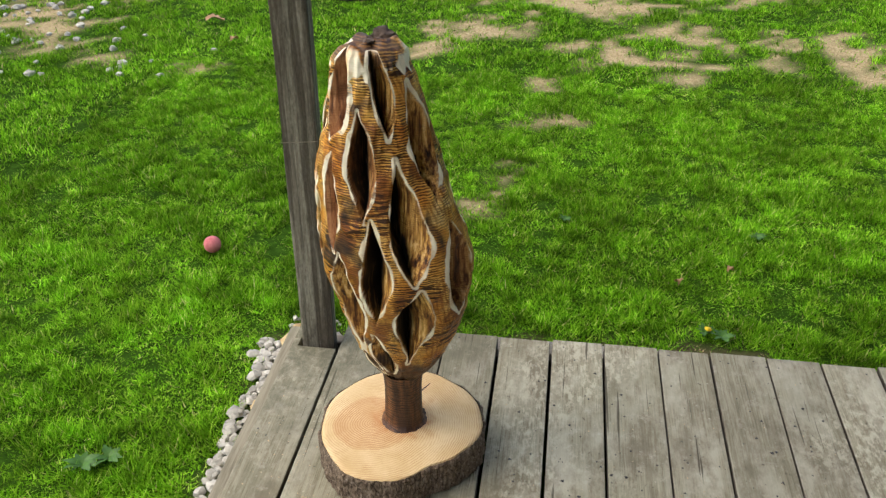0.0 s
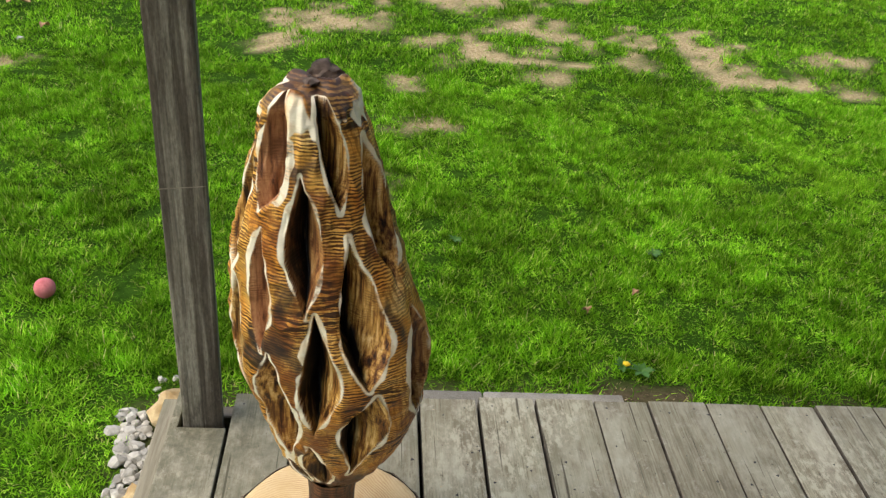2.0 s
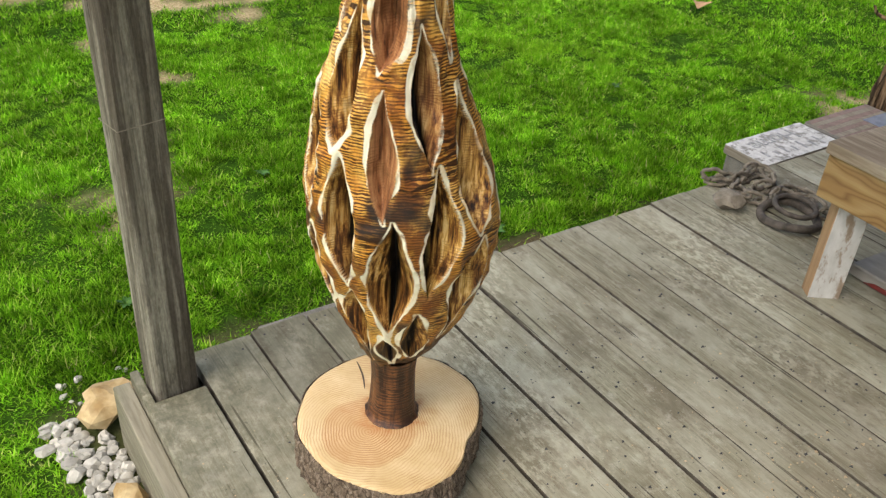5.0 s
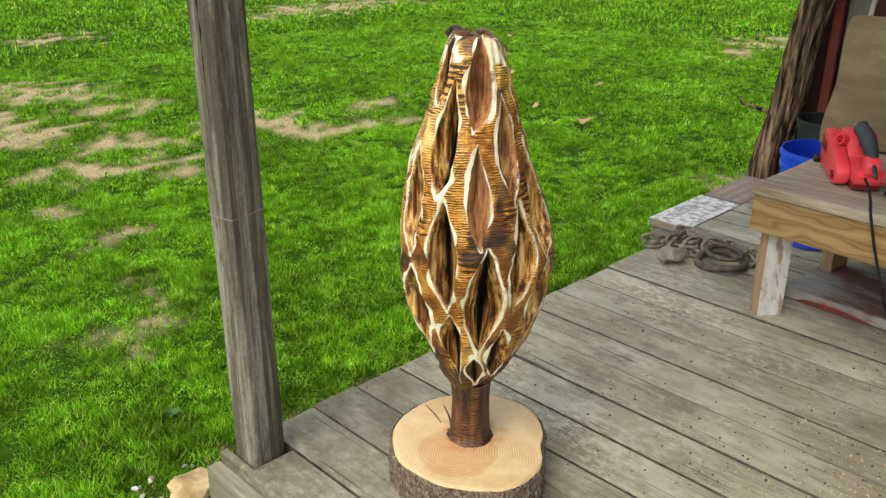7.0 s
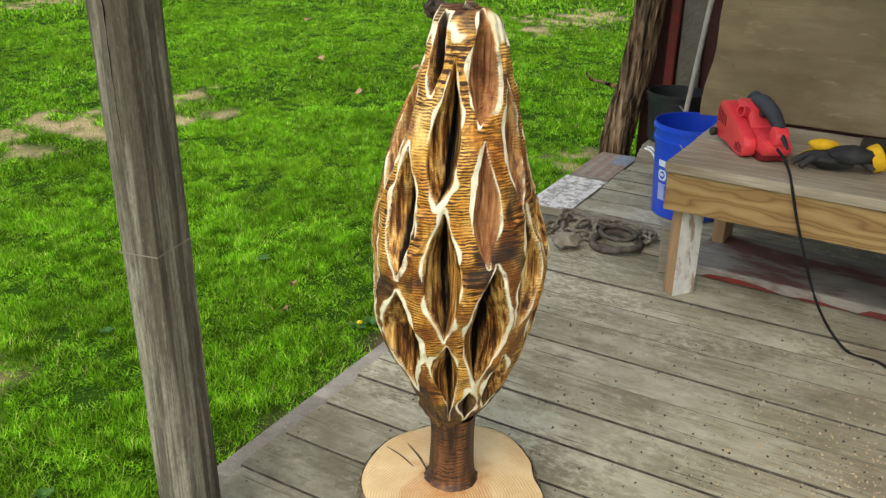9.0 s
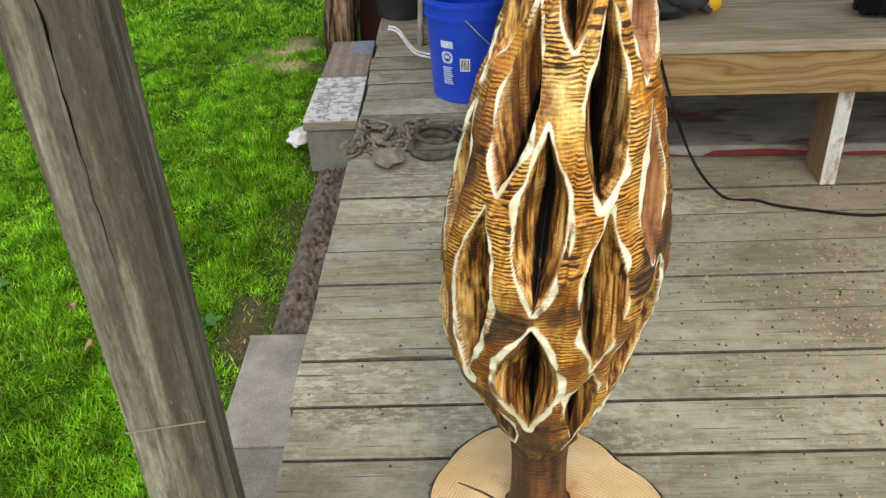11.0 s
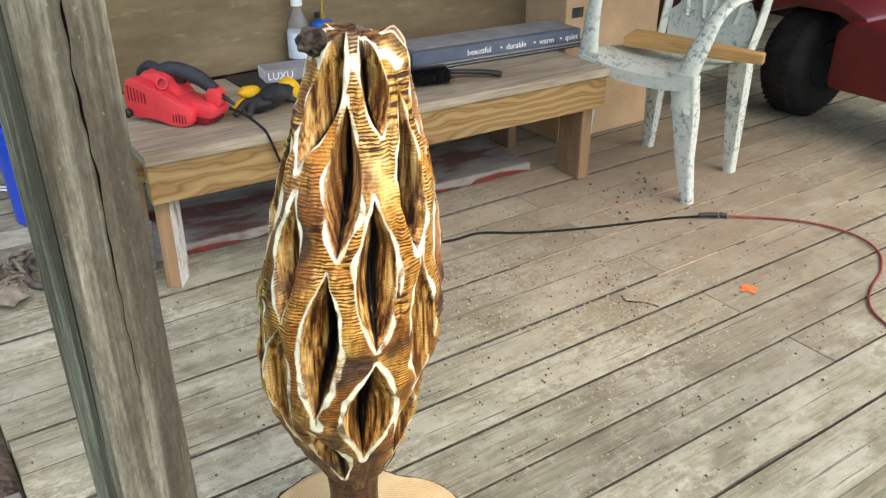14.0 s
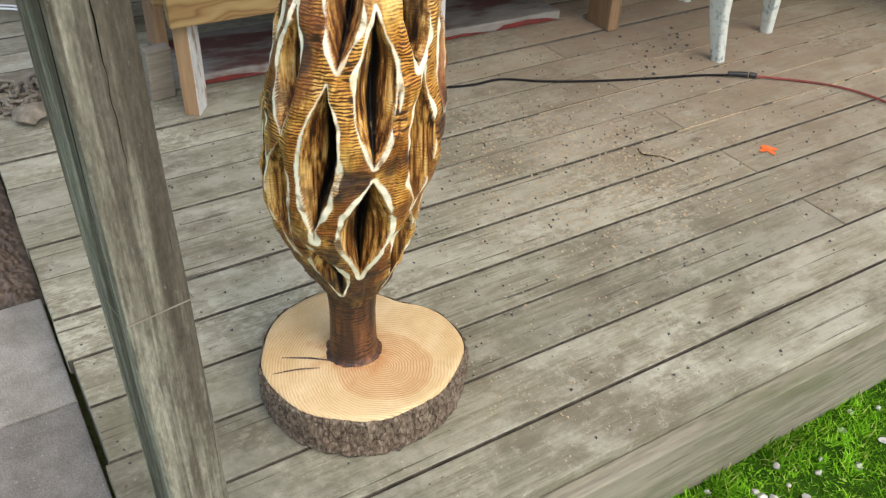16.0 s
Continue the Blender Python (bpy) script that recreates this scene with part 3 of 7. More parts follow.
def carved_material():
    """Torched and brushed carving: golden ridges with fine burnt hatching, brown hollows with shade painted into their
    depths, bare pale cut edges.
    """
    m = Mat("torched_carved_wood", 0.5, 0, 0.3)
    v = m.coords()
    tall = m.coords((1, 1, 0.1))
    flat = m.coords((0.3, 0.3, 1))
    chatter = m.wave(flat, 25, 6.5, 3.0, 2.2, "Z")
    fine = m.wave(m.coords((0.35, 0.35, 1), (9, -7, 0)), 66, 5.5, 2.5, 2.0, "Z")
    cross = m.wave(m.coords((1, 1, 0.3), (4, 6, 0)), 48, 5.0, 2.0, 2.0, "DIAGONAL")
    grain = m.noise(tall, 330, 4, 0.6)
    gold = m.ramp(m.noise(v, 12, 5, 0.62), [(0.28, (0.42, 0.13, 0.016)), (0.42, (0.68, 0.3, 0.045)), (0.56, (0.84, 0.49, 0.115)), (0.74, (0.91, 0.68, 0.29))])
    gold = m.mix(m.ramp(grain, [(0.36, 0.4), (0.5, 0.0)]), gold, (0.4, 0.15, 0.025))
    c = m.mix(m.math("MULTIPLY", m.ramp(fine, [(0.36, 0.0), (0.6, 0.97)]), m.ramp(m.noise(v, 17, 5, 0.65), [(0.36, 0.2), (0.54, 1.0)])), gold, (0.085, 0.026, 0.006))
    c = m.mix(m.math("MULTIPLY", m.ramp(cross, [(0.55, 0.0), (0.8, 0.6)]), m.ramp(m.noise(v, 9, 3, 0.5), [(0.5, 0.0), (0.58, 1.0)])), c, (0.22, 0.07, 0.012))
    scorch = m.ramp(m.noise(m.coords((1, 1, 0.6)), 10, 6, 0.7), [(0.5, 0.0), (0.59, 0.88)])
    c = m.mix(scorch, c, m.mix(m.ramp(fine, [(0.3, 0.0), (0.7, 0.6)]), (0.24, 0.075, 0.016), (0.05, 0.017, 0.007)))
    c = m.mix(m.math("MULTIPLY", m.ramp(chatter, [(0.52, 0.0), (0.72, 0.95)]), m.ramp(m.noise(v, 11, 4, 0.6), [(0.53, 0.0), (0.61, 1.0)])), c, (0.036, 0.013, 0.006))
    strands = m.noise(m.coords((1, 1, 0.05)), 105, 5, 0.66)
    hollow = m.ramp(strands, [(0.38, (0.022, 0.008, 0.004)), (0.46, (0.21, 0.08, 0.018)), (0.55, (0.64, 0.34, 0.08)), (0.64, (0.86, 0.6, 0.25))])
    red = m.ramp(strands, [(0.34, (0.08, 0.03, 0.014)), (0.46, (0.32, 0.135, 0.055)), (0.66, (0.55, 0.29, 0.13))])
    hollow = m.mix(m.attr("tone"), hollow, red)
    hatch = m.math("MULTIPLY", m.ramp(m.wave(flat, 75, 8.0, 2.0, 2.0, "Z"), [(0.5, 0.0), (0.85, 0.6)]), m.ramp(m.noise(v, 20, 3), [(0.45, 0.0), (0.62, 1.0)]))
    hollow = m.mix(hatch, hollow, (0.13, 0.045, 0.012))
    hollow = m.mix(m.ramp(m.noise(v, 16, 4, 0.6), [(0.54, 0.0), (0.66, 0.7)]), hollow, (0.09, 0.032, 0.01))
    c = m.mix(m.attr("pit"), c, hollow)
    # shade of the hollows' depths, with some scorch, painted near black
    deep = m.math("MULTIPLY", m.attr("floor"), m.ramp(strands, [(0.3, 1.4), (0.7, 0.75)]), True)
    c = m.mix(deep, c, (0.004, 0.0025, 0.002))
    bare = m.ramp(m.noise(v, 34, 5), [(0.3, (0.74, 0.58, 0.35)), (0.5, (0.9, 0.83, 0.64))])
    edge = m.math("MULTIPLY", m.attr("rim"), m.ramp(m.noise(v, 20, 5, 0.6), [(0.34, 0.15), (0.42, 1.0)]))
    c = m.mix(edge, c, bare)
    c = m.mix(m.math("MULTIPLY", m.attr("char"), m.ramp(m.noise(v, 40, 4), [(0.3, 0.97), (0.75, 0.55)])), c, (0.03, 0.022, 0.02))
    m.colour(c)
    m.bump(m.mix(0.5, fine, m.noise(v, 150, 4)), 0.25, 0.0014)
    return m.m


def stem_material():
    m = Mat("dark_torched_stem", 0.5, 0, 0.4)
    v = m.coords()
    flat = m.coords((0.3, 0.3, 1))
    tall = m.coords((1, 1, 0.1))
    c = m.ramp(m.noise(tall, 70, 5, 0.6), [(0.35, (0.02, 0.009, 0.006)), (0.5, (0.13, 0.052, 0.02)), (0.72, (0.26, 0.115, 0.04))])
    marks = m.wave(m.coords((0.3, 0.3, 1), (6, -5, 0)), 42, 9.0, 3.0, 2.4, "Z")
    c = m.mix(m.math("MULTIPLY", m.ramp(marks, [(0.5, 0.0), (0.75, 0.9)]), m.ramp(m.noise(v, 22, 4), [(0.4, 0.2), (0.58, 1.0)])), c, (0.02, 0.009, 0.006))
    c = m.mix(m.ramp(m.noise(m.coords((1, 1, 0.2)), 22, 4), [(0.5, 0.0), (0.62, 0.85)]), c, (0.025, 0.013, 0.009))
    m.colour(c)
    m.bump(m.mix(0.5, marks, m.noise(tall, 90, 4)), 0.4, 0.002)
    return m.m


def slice_material():
    """Fresh end grain: growth rings round the pith, warm heartwood, reddish rub near the stem."""
    m = Mat("fresh_cut_end_grain", 0.6, 0, 0.3)
    v = m.coords((1, 1, 0))
    n = m.node("ShaderNodeVectorMath")
    n.operation = "LENGTH"
    m.link(v, n.inputs[0])
    wob = m.math("ADD", n.outputs["Value"], m.math("MULTIPLY", m.noise(v, 6, 5), 0.045))
    ring = m.node("ShaderNodeMath")
    ring.operation = "SINE"
    m.link(m.math("MULTIPLY", wob, 1150.0), ring.inputs[0])
    lines = m.ramp(m.math("ADD", m.math("MULTIPLY", ring.outputs[0], 0.5), 0.5), [(0.4, 0.0), (0.95, 0.95)])
    heart = m.ramp(wob, [(0.108, 1.0), (0.113, 0.0)])
    lines = m.math("MULTIPLY", lines, m.math("ADD", m.math("MULTIPLY", m.ramp(m.noise(v, 14, 4, 0.6), [(0.4, 0.3), (0.62, 1.0)]), 0.75), m.math("MULTIPLY", heart, 0.35)))
    sap = m.ramp(m.noise(v, 9, 5, 0.65), [(0.35, (0.56, 0.4, 0.19)), (0.65, (0.7, 0.55, 0.31))])
    core = m.ramp(m.noise(v, 11, 5, 0.65), [(0.35, (0.5, 0.31, 0.135)), (0.65, (0.65, 0.46, 0.245))])
    c = m.mix(heart, sap, core)
    c = m.mix(lines, c, (0.42, 0.22, 0.09))
    c = m.mix(m.ramp(m.noise(v, 90, 5, 0.7), [(0.55, 0.0), (0.72, 0.35)]), c, (0.48, 0.32, 0.17))
    c = m.mix(m.math("MULTIPLY", m.attr("rub"), m.ramp(m.noise(v, 75, 5, 0.75), [(0.38, 0.15), (0.6, 1.0)])), c, (0.4, 0.14, 0.03))
    m.colour(c)
    m.bump(m.mix(0.5, ring.outputs[0], m.noise(v, 150, 3)), 0.08, 0.0006)
    return m.m


M_CARVED = carved_material()
M_STEM = stem_material()
M_SLICE = slice_material()

# ---------------------------------------------------------------- ground and lawn
GZ = -0.19


def value_noise(x, y, cell, seed):
    """Smooth noise 0..1 over the plan, for arrays."""
    rs = np.random.RandomState(seed)
    grid = rs.rand(256, 256)
    u, w = x / cell + 1000.0, y / cell + 1000.0
    i, j = np.floor(u).astype(int), np.floor(w).astype(int)
    fu, fw = u - i, w - j
    fu, fw = fu * fu * (3 - 2 * fu), fw * fw * (3 - 2 * fw)
    g = lambda a, b: grid[a % 256, b % 256]
    return (g(i, j) * (1 - fu) + g(i + 1, j) * fu) * (1 - fw) + (g(i, j + 1) * (1 - fu) + g(i + 1, j + 1) * fu) * fw


# bare places in the lawn: x, y, half sizes
BARE = [(0.14, 3.36, 0.2, 0.2), (-0.04, 2.92, 0.12, 0.1), (0.87, 3.95, 0.4, 0.18), (1.12, 2.98, 0.42, 0.17), (1.42, 3.45, 0.24, 0.26),
        (1.28, 2.7, 0.2, 0.09), (0.67, 2.02, 0.15, 0.07), (0.55, 2.5, 0.09, 0.07), (1.99, 3.39, 0.15, 0.15), (2.37, 3.2, 0.14, 0.32),
        (2.5, 2.88, 0.2, 0.1), (1.0, 4.2, 0.25, 0.35), (1.8, 4.3, 0.25, 0.16), (1.4, 5.1, 0.5, 0.4)]
BARE2 = [(7.9, 2.4, 0.8, 0.3), (3.4, 0.44, 0.2, 0.13), (-2.8, 3.1, 0.4, 0.4), (-1.33, 2.43, 0.09, 0.06), (2.7, 2.75, 0.22, 0.07), (3.2, 3.2, 0.22, 0.1), (2.77, 7.8, 0.3, 0.3), (6.5, 8.0, 1.1, 0.4)]
# thin places, where the soil only half shows
THIN = [(0.5, 1.33, 0.11, 0.1), (0.22, 1.05, 0.12, 0.12), (0.44, 1.07, 0.06, 0.05), (1.23, 0.25, 0.1, 0.05), (0.31, 0.22, 0.14, 0.06), (-2.4, 2.7, 0.2, 0.15), (-1.92, 2.54, 0.1, 0.08), (1.94, 3.0, 0.1, 0.1)]


def bareness(x, y):
    """1 where the soil shows, 0 in thick grass."""
    wob = value_noise(x, y, 0.12, 5) - 0.5 + 0.6 * (value_noise(x, y, 0.05, 6) - 0.5)
    b = np.zeros_like(x)
    for cx, cy, rx, ry in BARE + BARE2:
        d = np.hypot((x - cx) / (rx * 1.15), (y - cy) / (ry * 1.15)) + wob * 2.0 + 0.8 * (value_noise(x, y, 0.3, 8) - 0.5)
        b = np.maximum(b, np.clip((1.25 - d) / 0.7, 0, 1))
    for cx, cy, rx, ry in THIN:
        d = np.hypot((x - cx) / rx, (y - cy) / ry) + wob * 2.2
        b = np.maximum(b, 0.85 * np.clip((1.35 - d) / 0.8, 0, 1))
    b *= np.clip(1.25 - 0.65 * np.clip((value_noise(x, y, 0.09, 51) - 0.55) / 0.12, 0, 1) + 0.5 * (value_noise(x, y, 0.03, 52) - 0.5), 0, 1)
    # mud and worn strip along the end of the deck, and beside its long edge
    strip = np.clip((0.2 - np.abs(y - 0.06) + wob * 0.1) / 0.06, 0, 1) * (x > 0.0) * (x < 2.2)
    edge = np.clip((0.15 + x + wob * 0.1) / 0.05, 0, 1) * (y < 0.2) * (y > -0.7) * (x < 0.1)
    b = np.maximum(b, 0.45 * np.maximum(strip, edge))
    return b


def ground_height(x, y):
    h = GZ + 0.03 * (value_noise(x, y, 1.7, 2) - 0.5) + 0.012 * (value_noise(x, y, 0.35, 3) - 0.5)
    return h


def build_ground():
    near = np.concatenate([np.arange(-4, 8.01, 0.08)])
    out1 = -4 - 0.08 * np.cumsum(1.16 ** np.arange(1, 45))
    out2 = 8 + 0.08 * np.cumsum(1.16 ** np.arange(1, 45))
    ax = np.concatenate([out1[::-1], near, out2])
    n = len(ax)
    X, Y = np.meshgrid(ax, ax, indexing="ij")
    x, y = X.ravel(), Y.ravel()
    z = ground_height(x, y)
    under = (x > 0.03) & (y < -0.05)
    z = np.where(under, GZ - 0.06, z)
    verts = np.stack([x, y, z], 1)
    i, j = np.meshgrid(np.arange(n - 1), np.arange(n - 1), indexing="ij")
    a = (i * n + j).ravel()
    loops = np.stack([a, a + n, a + n + 1, a + 1], 1).ravel()
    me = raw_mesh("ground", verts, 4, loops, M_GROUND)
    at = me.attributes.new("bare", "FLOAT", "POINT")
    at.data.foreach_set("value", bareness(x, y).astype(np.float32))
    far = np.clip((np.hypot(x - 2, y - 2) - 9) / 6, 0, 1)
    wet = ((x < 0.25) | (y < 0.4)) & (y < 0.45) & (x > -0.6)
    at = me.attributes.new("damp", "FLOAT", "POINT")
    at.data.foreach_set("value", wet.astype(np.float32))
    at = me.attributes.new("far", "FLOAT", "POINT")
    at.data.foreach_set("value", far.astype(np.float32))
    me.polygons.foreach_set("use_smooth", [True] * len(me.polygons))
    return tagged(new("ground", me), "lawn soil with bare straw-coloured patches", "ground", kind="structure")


def blades(name, x0, x1, y0, y1, per_m2, height, width, seed, keep, bent, mat=None, label="short bright green lawn grass", dry=False):
    """Grass blades over a rectangle of the plan where keep(x, y) is true."""
    rs = np.random.RandomState(seed)
    n = int((x1 - x0) * (y1 - y0) * per_m2)
    x, y = x0 + rs.rand(n) * (x1 - x0), y0 + rs.rand(n) * (y1 - y0)
    bare = bareness(x, y)
    ok = keep(x, y) & ((rs.rand(n) < bare) if dry else (rs.rand(n) > np.minimum(1, bare * 1.2) * 0.95))
    tuft = np.clip(0.55 * value_noise(x, y, 0.16, 11) + 0.75 * value_noise(x, y, 0.05, 12) - 0.15, 0, 1)
    ok &= rs.rand(n) < 0.5 + 0.75 * tuft
    x, y, tuft = x[ok], y[ok], tuft[ok]
    n = len(x)
    z = ground_height(x, y) - 0.003
    h = height * (0.4 + 0.8 * rs.rand(n)) * (0.1 + 1.6 * tuft ** 1.4)
    az = rs.rand(n) * 2 * np.pi
    lean = (0.4 * h + 0.6 * height) * (0.25 + 1.15 * rs.rand(n))
    w = width * (0.6 + 0.7 * rs.rand(n)) * 0.5
    px, py = -np.sin(az) * w, np.cos(az) * w
    dx, dy = np.cos(az) * lean, np.sin(az) * lean
    b0 = np.stack([x - px, y - py, z], 1)
    b1 = np.stack([x + px, y + py, z], 1)
    tip = np.stack([x + dx, y + dy, z + h * 0.9], 1)
    if not bent:
        verts = np.stack([b0, b1, tip], 1).reshape(-1, 3)
        loops = np.arange(3 * n)
    else:
        m0 = np.stack([x + dx * 0.35 - px * 0.85, y + dy * 0.35 - py * 0.85, z + h * 0.6], 1)
        m1 = np.stack([x + dx * 0.35 + px * 0.85, y + dy * 0.35 + py * 0.85, z + h * 0.6], 1)
        verts = np.stack([b0, b1, m1, m0, tip], 1).reshape(-1, 3)
        k = np.arange(n)[:, None] * 5
        loops = (k + np.array([[0, 1, 2, 0, 2, 3, 3, 2, 4]])).ravel()
    me = raw_mesh(name, verts, 3, loops, mat or M_GRASS)
    return tagged(new(name, me), label, "grass", kind="stuff")


def off_deck(x, y):
    stones = (x > -0.125 + 0.05 * (value_noise(x, y, 0.05, 61) - 0.5)) & (y > -0.67) & (y < 0.12)
    return ~stones & ~((x > -0.02) & (y < 0.03)) & ~((x > 0.3) & (x < 1.18) & (y < 0.2)) & ~((x > 2.1) & (y < 0.2))


build_ground()
IN1 = lambda x, y: (x > -1.5) & (x < 3.6) & (y > -2.4) & (y < 2.6)
IN2 = lambda x, y: (x > -4.2) & (x < 7.5) & (y > -2.4) & (y < 6.5)
blades("grass", -1.5, 3.6, -2.4, 2.6, 48000, 0.031, 0.0044, 21, lambda x, y: off_deck(x, y), False)
blades("grass", -4.2, 7.5, -2.4, 6.5, 13500, 0.034, 0.006, 22, lambda x, y: off_deck(x, y) & ~IN1(x, y), False)
blades("grass", -6, 17, -3, 17, 1600, 0.055, 0.016, 23, lambda x, y: off_deck(x, y) & ~IN2(x, y) & ~((x > 2) & (y < 0.3) & (x < 6)), False)

M_STRAW = mottled("dry_straw", (0.3, 0.22, 0.1), (0.55, 0.45, 0.26), 60, 0.8)
blades("dry_grass", -4, 9, 0.2, 6.2, 3200, 0.016, 0.005, 24, off_deck, False, M_STRAW, "thin dry straw on the bare patches", True)

# ---------------------------------------------------------------- deck
PITCH, GAP, THICK = 0.1437, 0.0052, 0.037
DECK_X1, DECK_Y0 = 3.18, -5.2
deck = thing("deck", (0, 0, 0), "weathered grey timber porch deck of long boards", "deck", kind="structure")
rnd = random.Random(4)
POST_X0, POST_Y0, POST_W, POST_D, POST_TURN = 0.041, -0.11, 0.086, 0.072, 8.8


def board_mesh(x0, x1, y0, y1, z):
    b = box((x0, y0, -THICK), (x1, y1, 0), 0.004, 2)
    b.normal_update()
    # the long side faces take the darker edge colour
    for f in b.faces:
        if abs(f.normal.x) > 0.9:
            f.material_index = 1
    b.transform(Matrix.Translation((0, 0, z)))
    return b


GAPS = [0.0, 0.1445, 0.290, 0.4295, 0.577, 0.720, 0.861, 1.007, 1.143, 1.291, 1.431, 1.573, 1.727]
while GAPS[-1] < DECK_X1 - 0.07:
    GAPS.append(GAPS[-1] + PITCH)
n_boards = len(GAPS) - 1
for k in range(n_boards):
    wide = 0.5 * GAP * (0.5, 1.3, 0.9, 0.7, 1.5, 1.4, 1.1, 0.6, 0.9, 0.6, 0.9, 1.2, 0.8)[k % 13]
    x0 = GAPS[k] + wide
    x1 = GAPS[k + 1] - 0.5 * GAP * (1.3, 0.9, 0.7, 1.5, 1.4, 1.1, 0.6, 0.9, 0.6, 0.9, 1.2, 0.8, 0.8)[k % 13]
    dz = rnd.uniform(-0.002, 0.0015)
    y_end = rnd.uniform(-0.006, 0.006)
    if k == 0:
        x0 = 0.016
        pts = [(x0, DECK_Y0), (x1, DECK_Y0), (x1, POST_Y0 - 0.01), (POST_X0 - 0.006, POST_Y0 - 0.01), (POST_X0 - 0.006, -0.004), (x0, -0.004)]
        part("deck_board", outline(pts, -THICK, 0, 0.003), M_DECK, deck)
        continue
    cut = -1.778 if k % 2 == 0 else -3.61
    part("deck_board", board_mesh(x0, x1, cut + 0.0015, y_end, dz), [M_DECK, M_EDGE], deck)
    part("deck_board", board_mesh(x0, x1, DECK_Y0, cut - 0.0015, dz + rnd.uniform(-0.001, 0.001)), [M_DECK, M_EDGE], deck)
part("fascia", box((-0.022, DECK_Y0, -0.245), (0.0145, -0.002, -0.026), 0.004, 2), M_FASCIA, deck, "weathered edge board with green algae")
part("rim_joist", box((0.0165, -0.045, -0.235), (DECK_X1, -0.008, -THICK - 0.002), 0.003, 1), M_JOIST, deck)
screws = bmesh.new()
for k in range(n_boards):
    for yy in (-0.032, -0.44, -0.85, -1.26, -1.67, -1.9, -2.3, -2.75, -3.2):
        for s in (0.03, PITCH - 0.03):
            if rnd.random() < 0.8 and not (k == 0 and yy > -0.15):
                bmesh.ops.create_circle(screws, cap_ends=True, segments=8, radius=rnd.uniform(0.0018, 0.0029),
                                        matrix=Matrix.Translation((GAPS[k] + s + rnd.uniform(-0.008, 0.008), yy + rnd.uniform(-0.02, 0.02), 0.0022)))
solo("deck_screws", screws, M_INK, "small dark screw heads in the deck boards", "screws", kind="stuff")

# concrete cap blocks laid as a step at the end of the boards
for x0, x1, mt in ((0.381, 0.765, M_CONCRETE2), (0.769, 1.155, M_CONCRETE)):
    solo("paver", box((x0, 0.006, -0.215), (x1, 0.192, -0.15), 0.006, 2), mt,
         "damp dark grey concrete paver against the deck end" if mt is M_CONCRETE2 else "pale grey concrete paver against the deck end", "paver", group="pavers along the deck")
mud = bmesh.new()
bmesh.ops.create_grid(mud, x_segments=230, y_segments=44, size=0.5)
for v in mud.verts:
    x, y = 1.63 + v.co.x * 0.94, 0.075 + v.co.y * 0.15
    e = min(1.0, 4.0 * (0.5 - abs(v.co.y)))
    v.co = Vector((x, y, GZ + 0.012 + e * (0.012 + 0.016 * noise.noise(Vector((x * 17, y * 17, 0))) + 0.02 * abs(noise.noise(Vector((x * 38, y * 38, 3)))) + 0.014 * noise.noise(Vector((x * 90, y * 90, 5))))))
solo("mud_strip", mud, M_MUD, "churned wet brown mud beside the deck", "mud", smooth=60, kind="stuff")

# ---------------------------------------------------------------- post
post = thing("porch_post", (POST_X0 + POST_W / 2, POST_Y0 + POST_D / 2, -0.19), "weathered grey square porch post with drying cracks", "post", rz=POST_TURN)
pb = bmesh.new()
h, hd = POST_W / 2, POST_D / 2
PN = 120
side_ = [-0.84, -0.7, -0.5, -0.25, 0.0, 0.25, 0.5, 0.7, 0.84]
section = [(1, q) for q in side_] + [(0.955, 0.955)] + [(-q, 1) for q in side_] + [(-0.955, 0.955)] + [(-1, -q) for q in side_] + [(-0.955, -0.955)] + [(q, -1) for q in side_] + [(0.955, -0.955)]
rings = []


def lean_post(p):
    """The post leans a little; p is measured from its foot."""
    up = max(0.0, p.z - 0.19)
    return Vector((p.x - 0.0007 * up, p.y + 0.0123 * up, p.z))


for i in range(PN + 1):
    z = i / PN * 2.808
    ring = []
    for c, s in section:
        p = Vector((c * h, s * hd, z))
        g = 0.0018 * noise.noise(Vector((p.x * 70, p.y * 70, z * 2.5))) + 0.001 * noise.noise(Vector((p.x * 190, p.y * 190, z * 5)))
        p.x += c * g + 0.002 * math.sin(z * 1.3)
        p.y += s * g
        ring.append(pb.verts.new(lean_post(p)))
    rings.append(ring)
for r0, r1 in zip(rings, rings[1:]):
    for q in range(len(r0)):
        pb.faces.new((r0[q], r0[(q + 1) % len(r0)], r1[(q + 1) % len(r0)], r1[q]))
pb.faces.new(rings[0][::-1])
pb.faces.new(rings[-1])
part("post_shaft", pb, M_POST, post)
ln = bmesh.new()
o, od, zz = h + 0.0012, hd + 0.0012, 0.19 + 0.6
lp = [Vector((-o, -od, zz)), Vector((o, -od, zz + 0.003)), Vector((o, od, zz + 0.001)), Vector((-o, od, zz - 0.002))]
lp = [lean_post(p) for p in lp]
for a, b in zip(lp, lp[1:] + lp[:1]):
    q = [a - Vector((0, 0, 0.0011)), b - Vector((0, 0, 0.0011)), b + Vector((0, 0, 0.0011)), a + Vector((0, 0, 0.0011))]
    ln.faces.new([ln.verts.new(p) for p in q])
ck = [Vector((-h - 0.0006, y + 0.0585 - 0.004, z + 0.19)) for y, z in ((-0.0545, 0.78), (-0.0535, 0.87), (-0.0545, 0.94), (-0.0555, 0.99), (-0.0535, 1.04), (-0.055, 1.1), (-0.0575, 1.13), (-0.059, 1.2), (-0.057, 1.32), (-0.06, 1.42))]
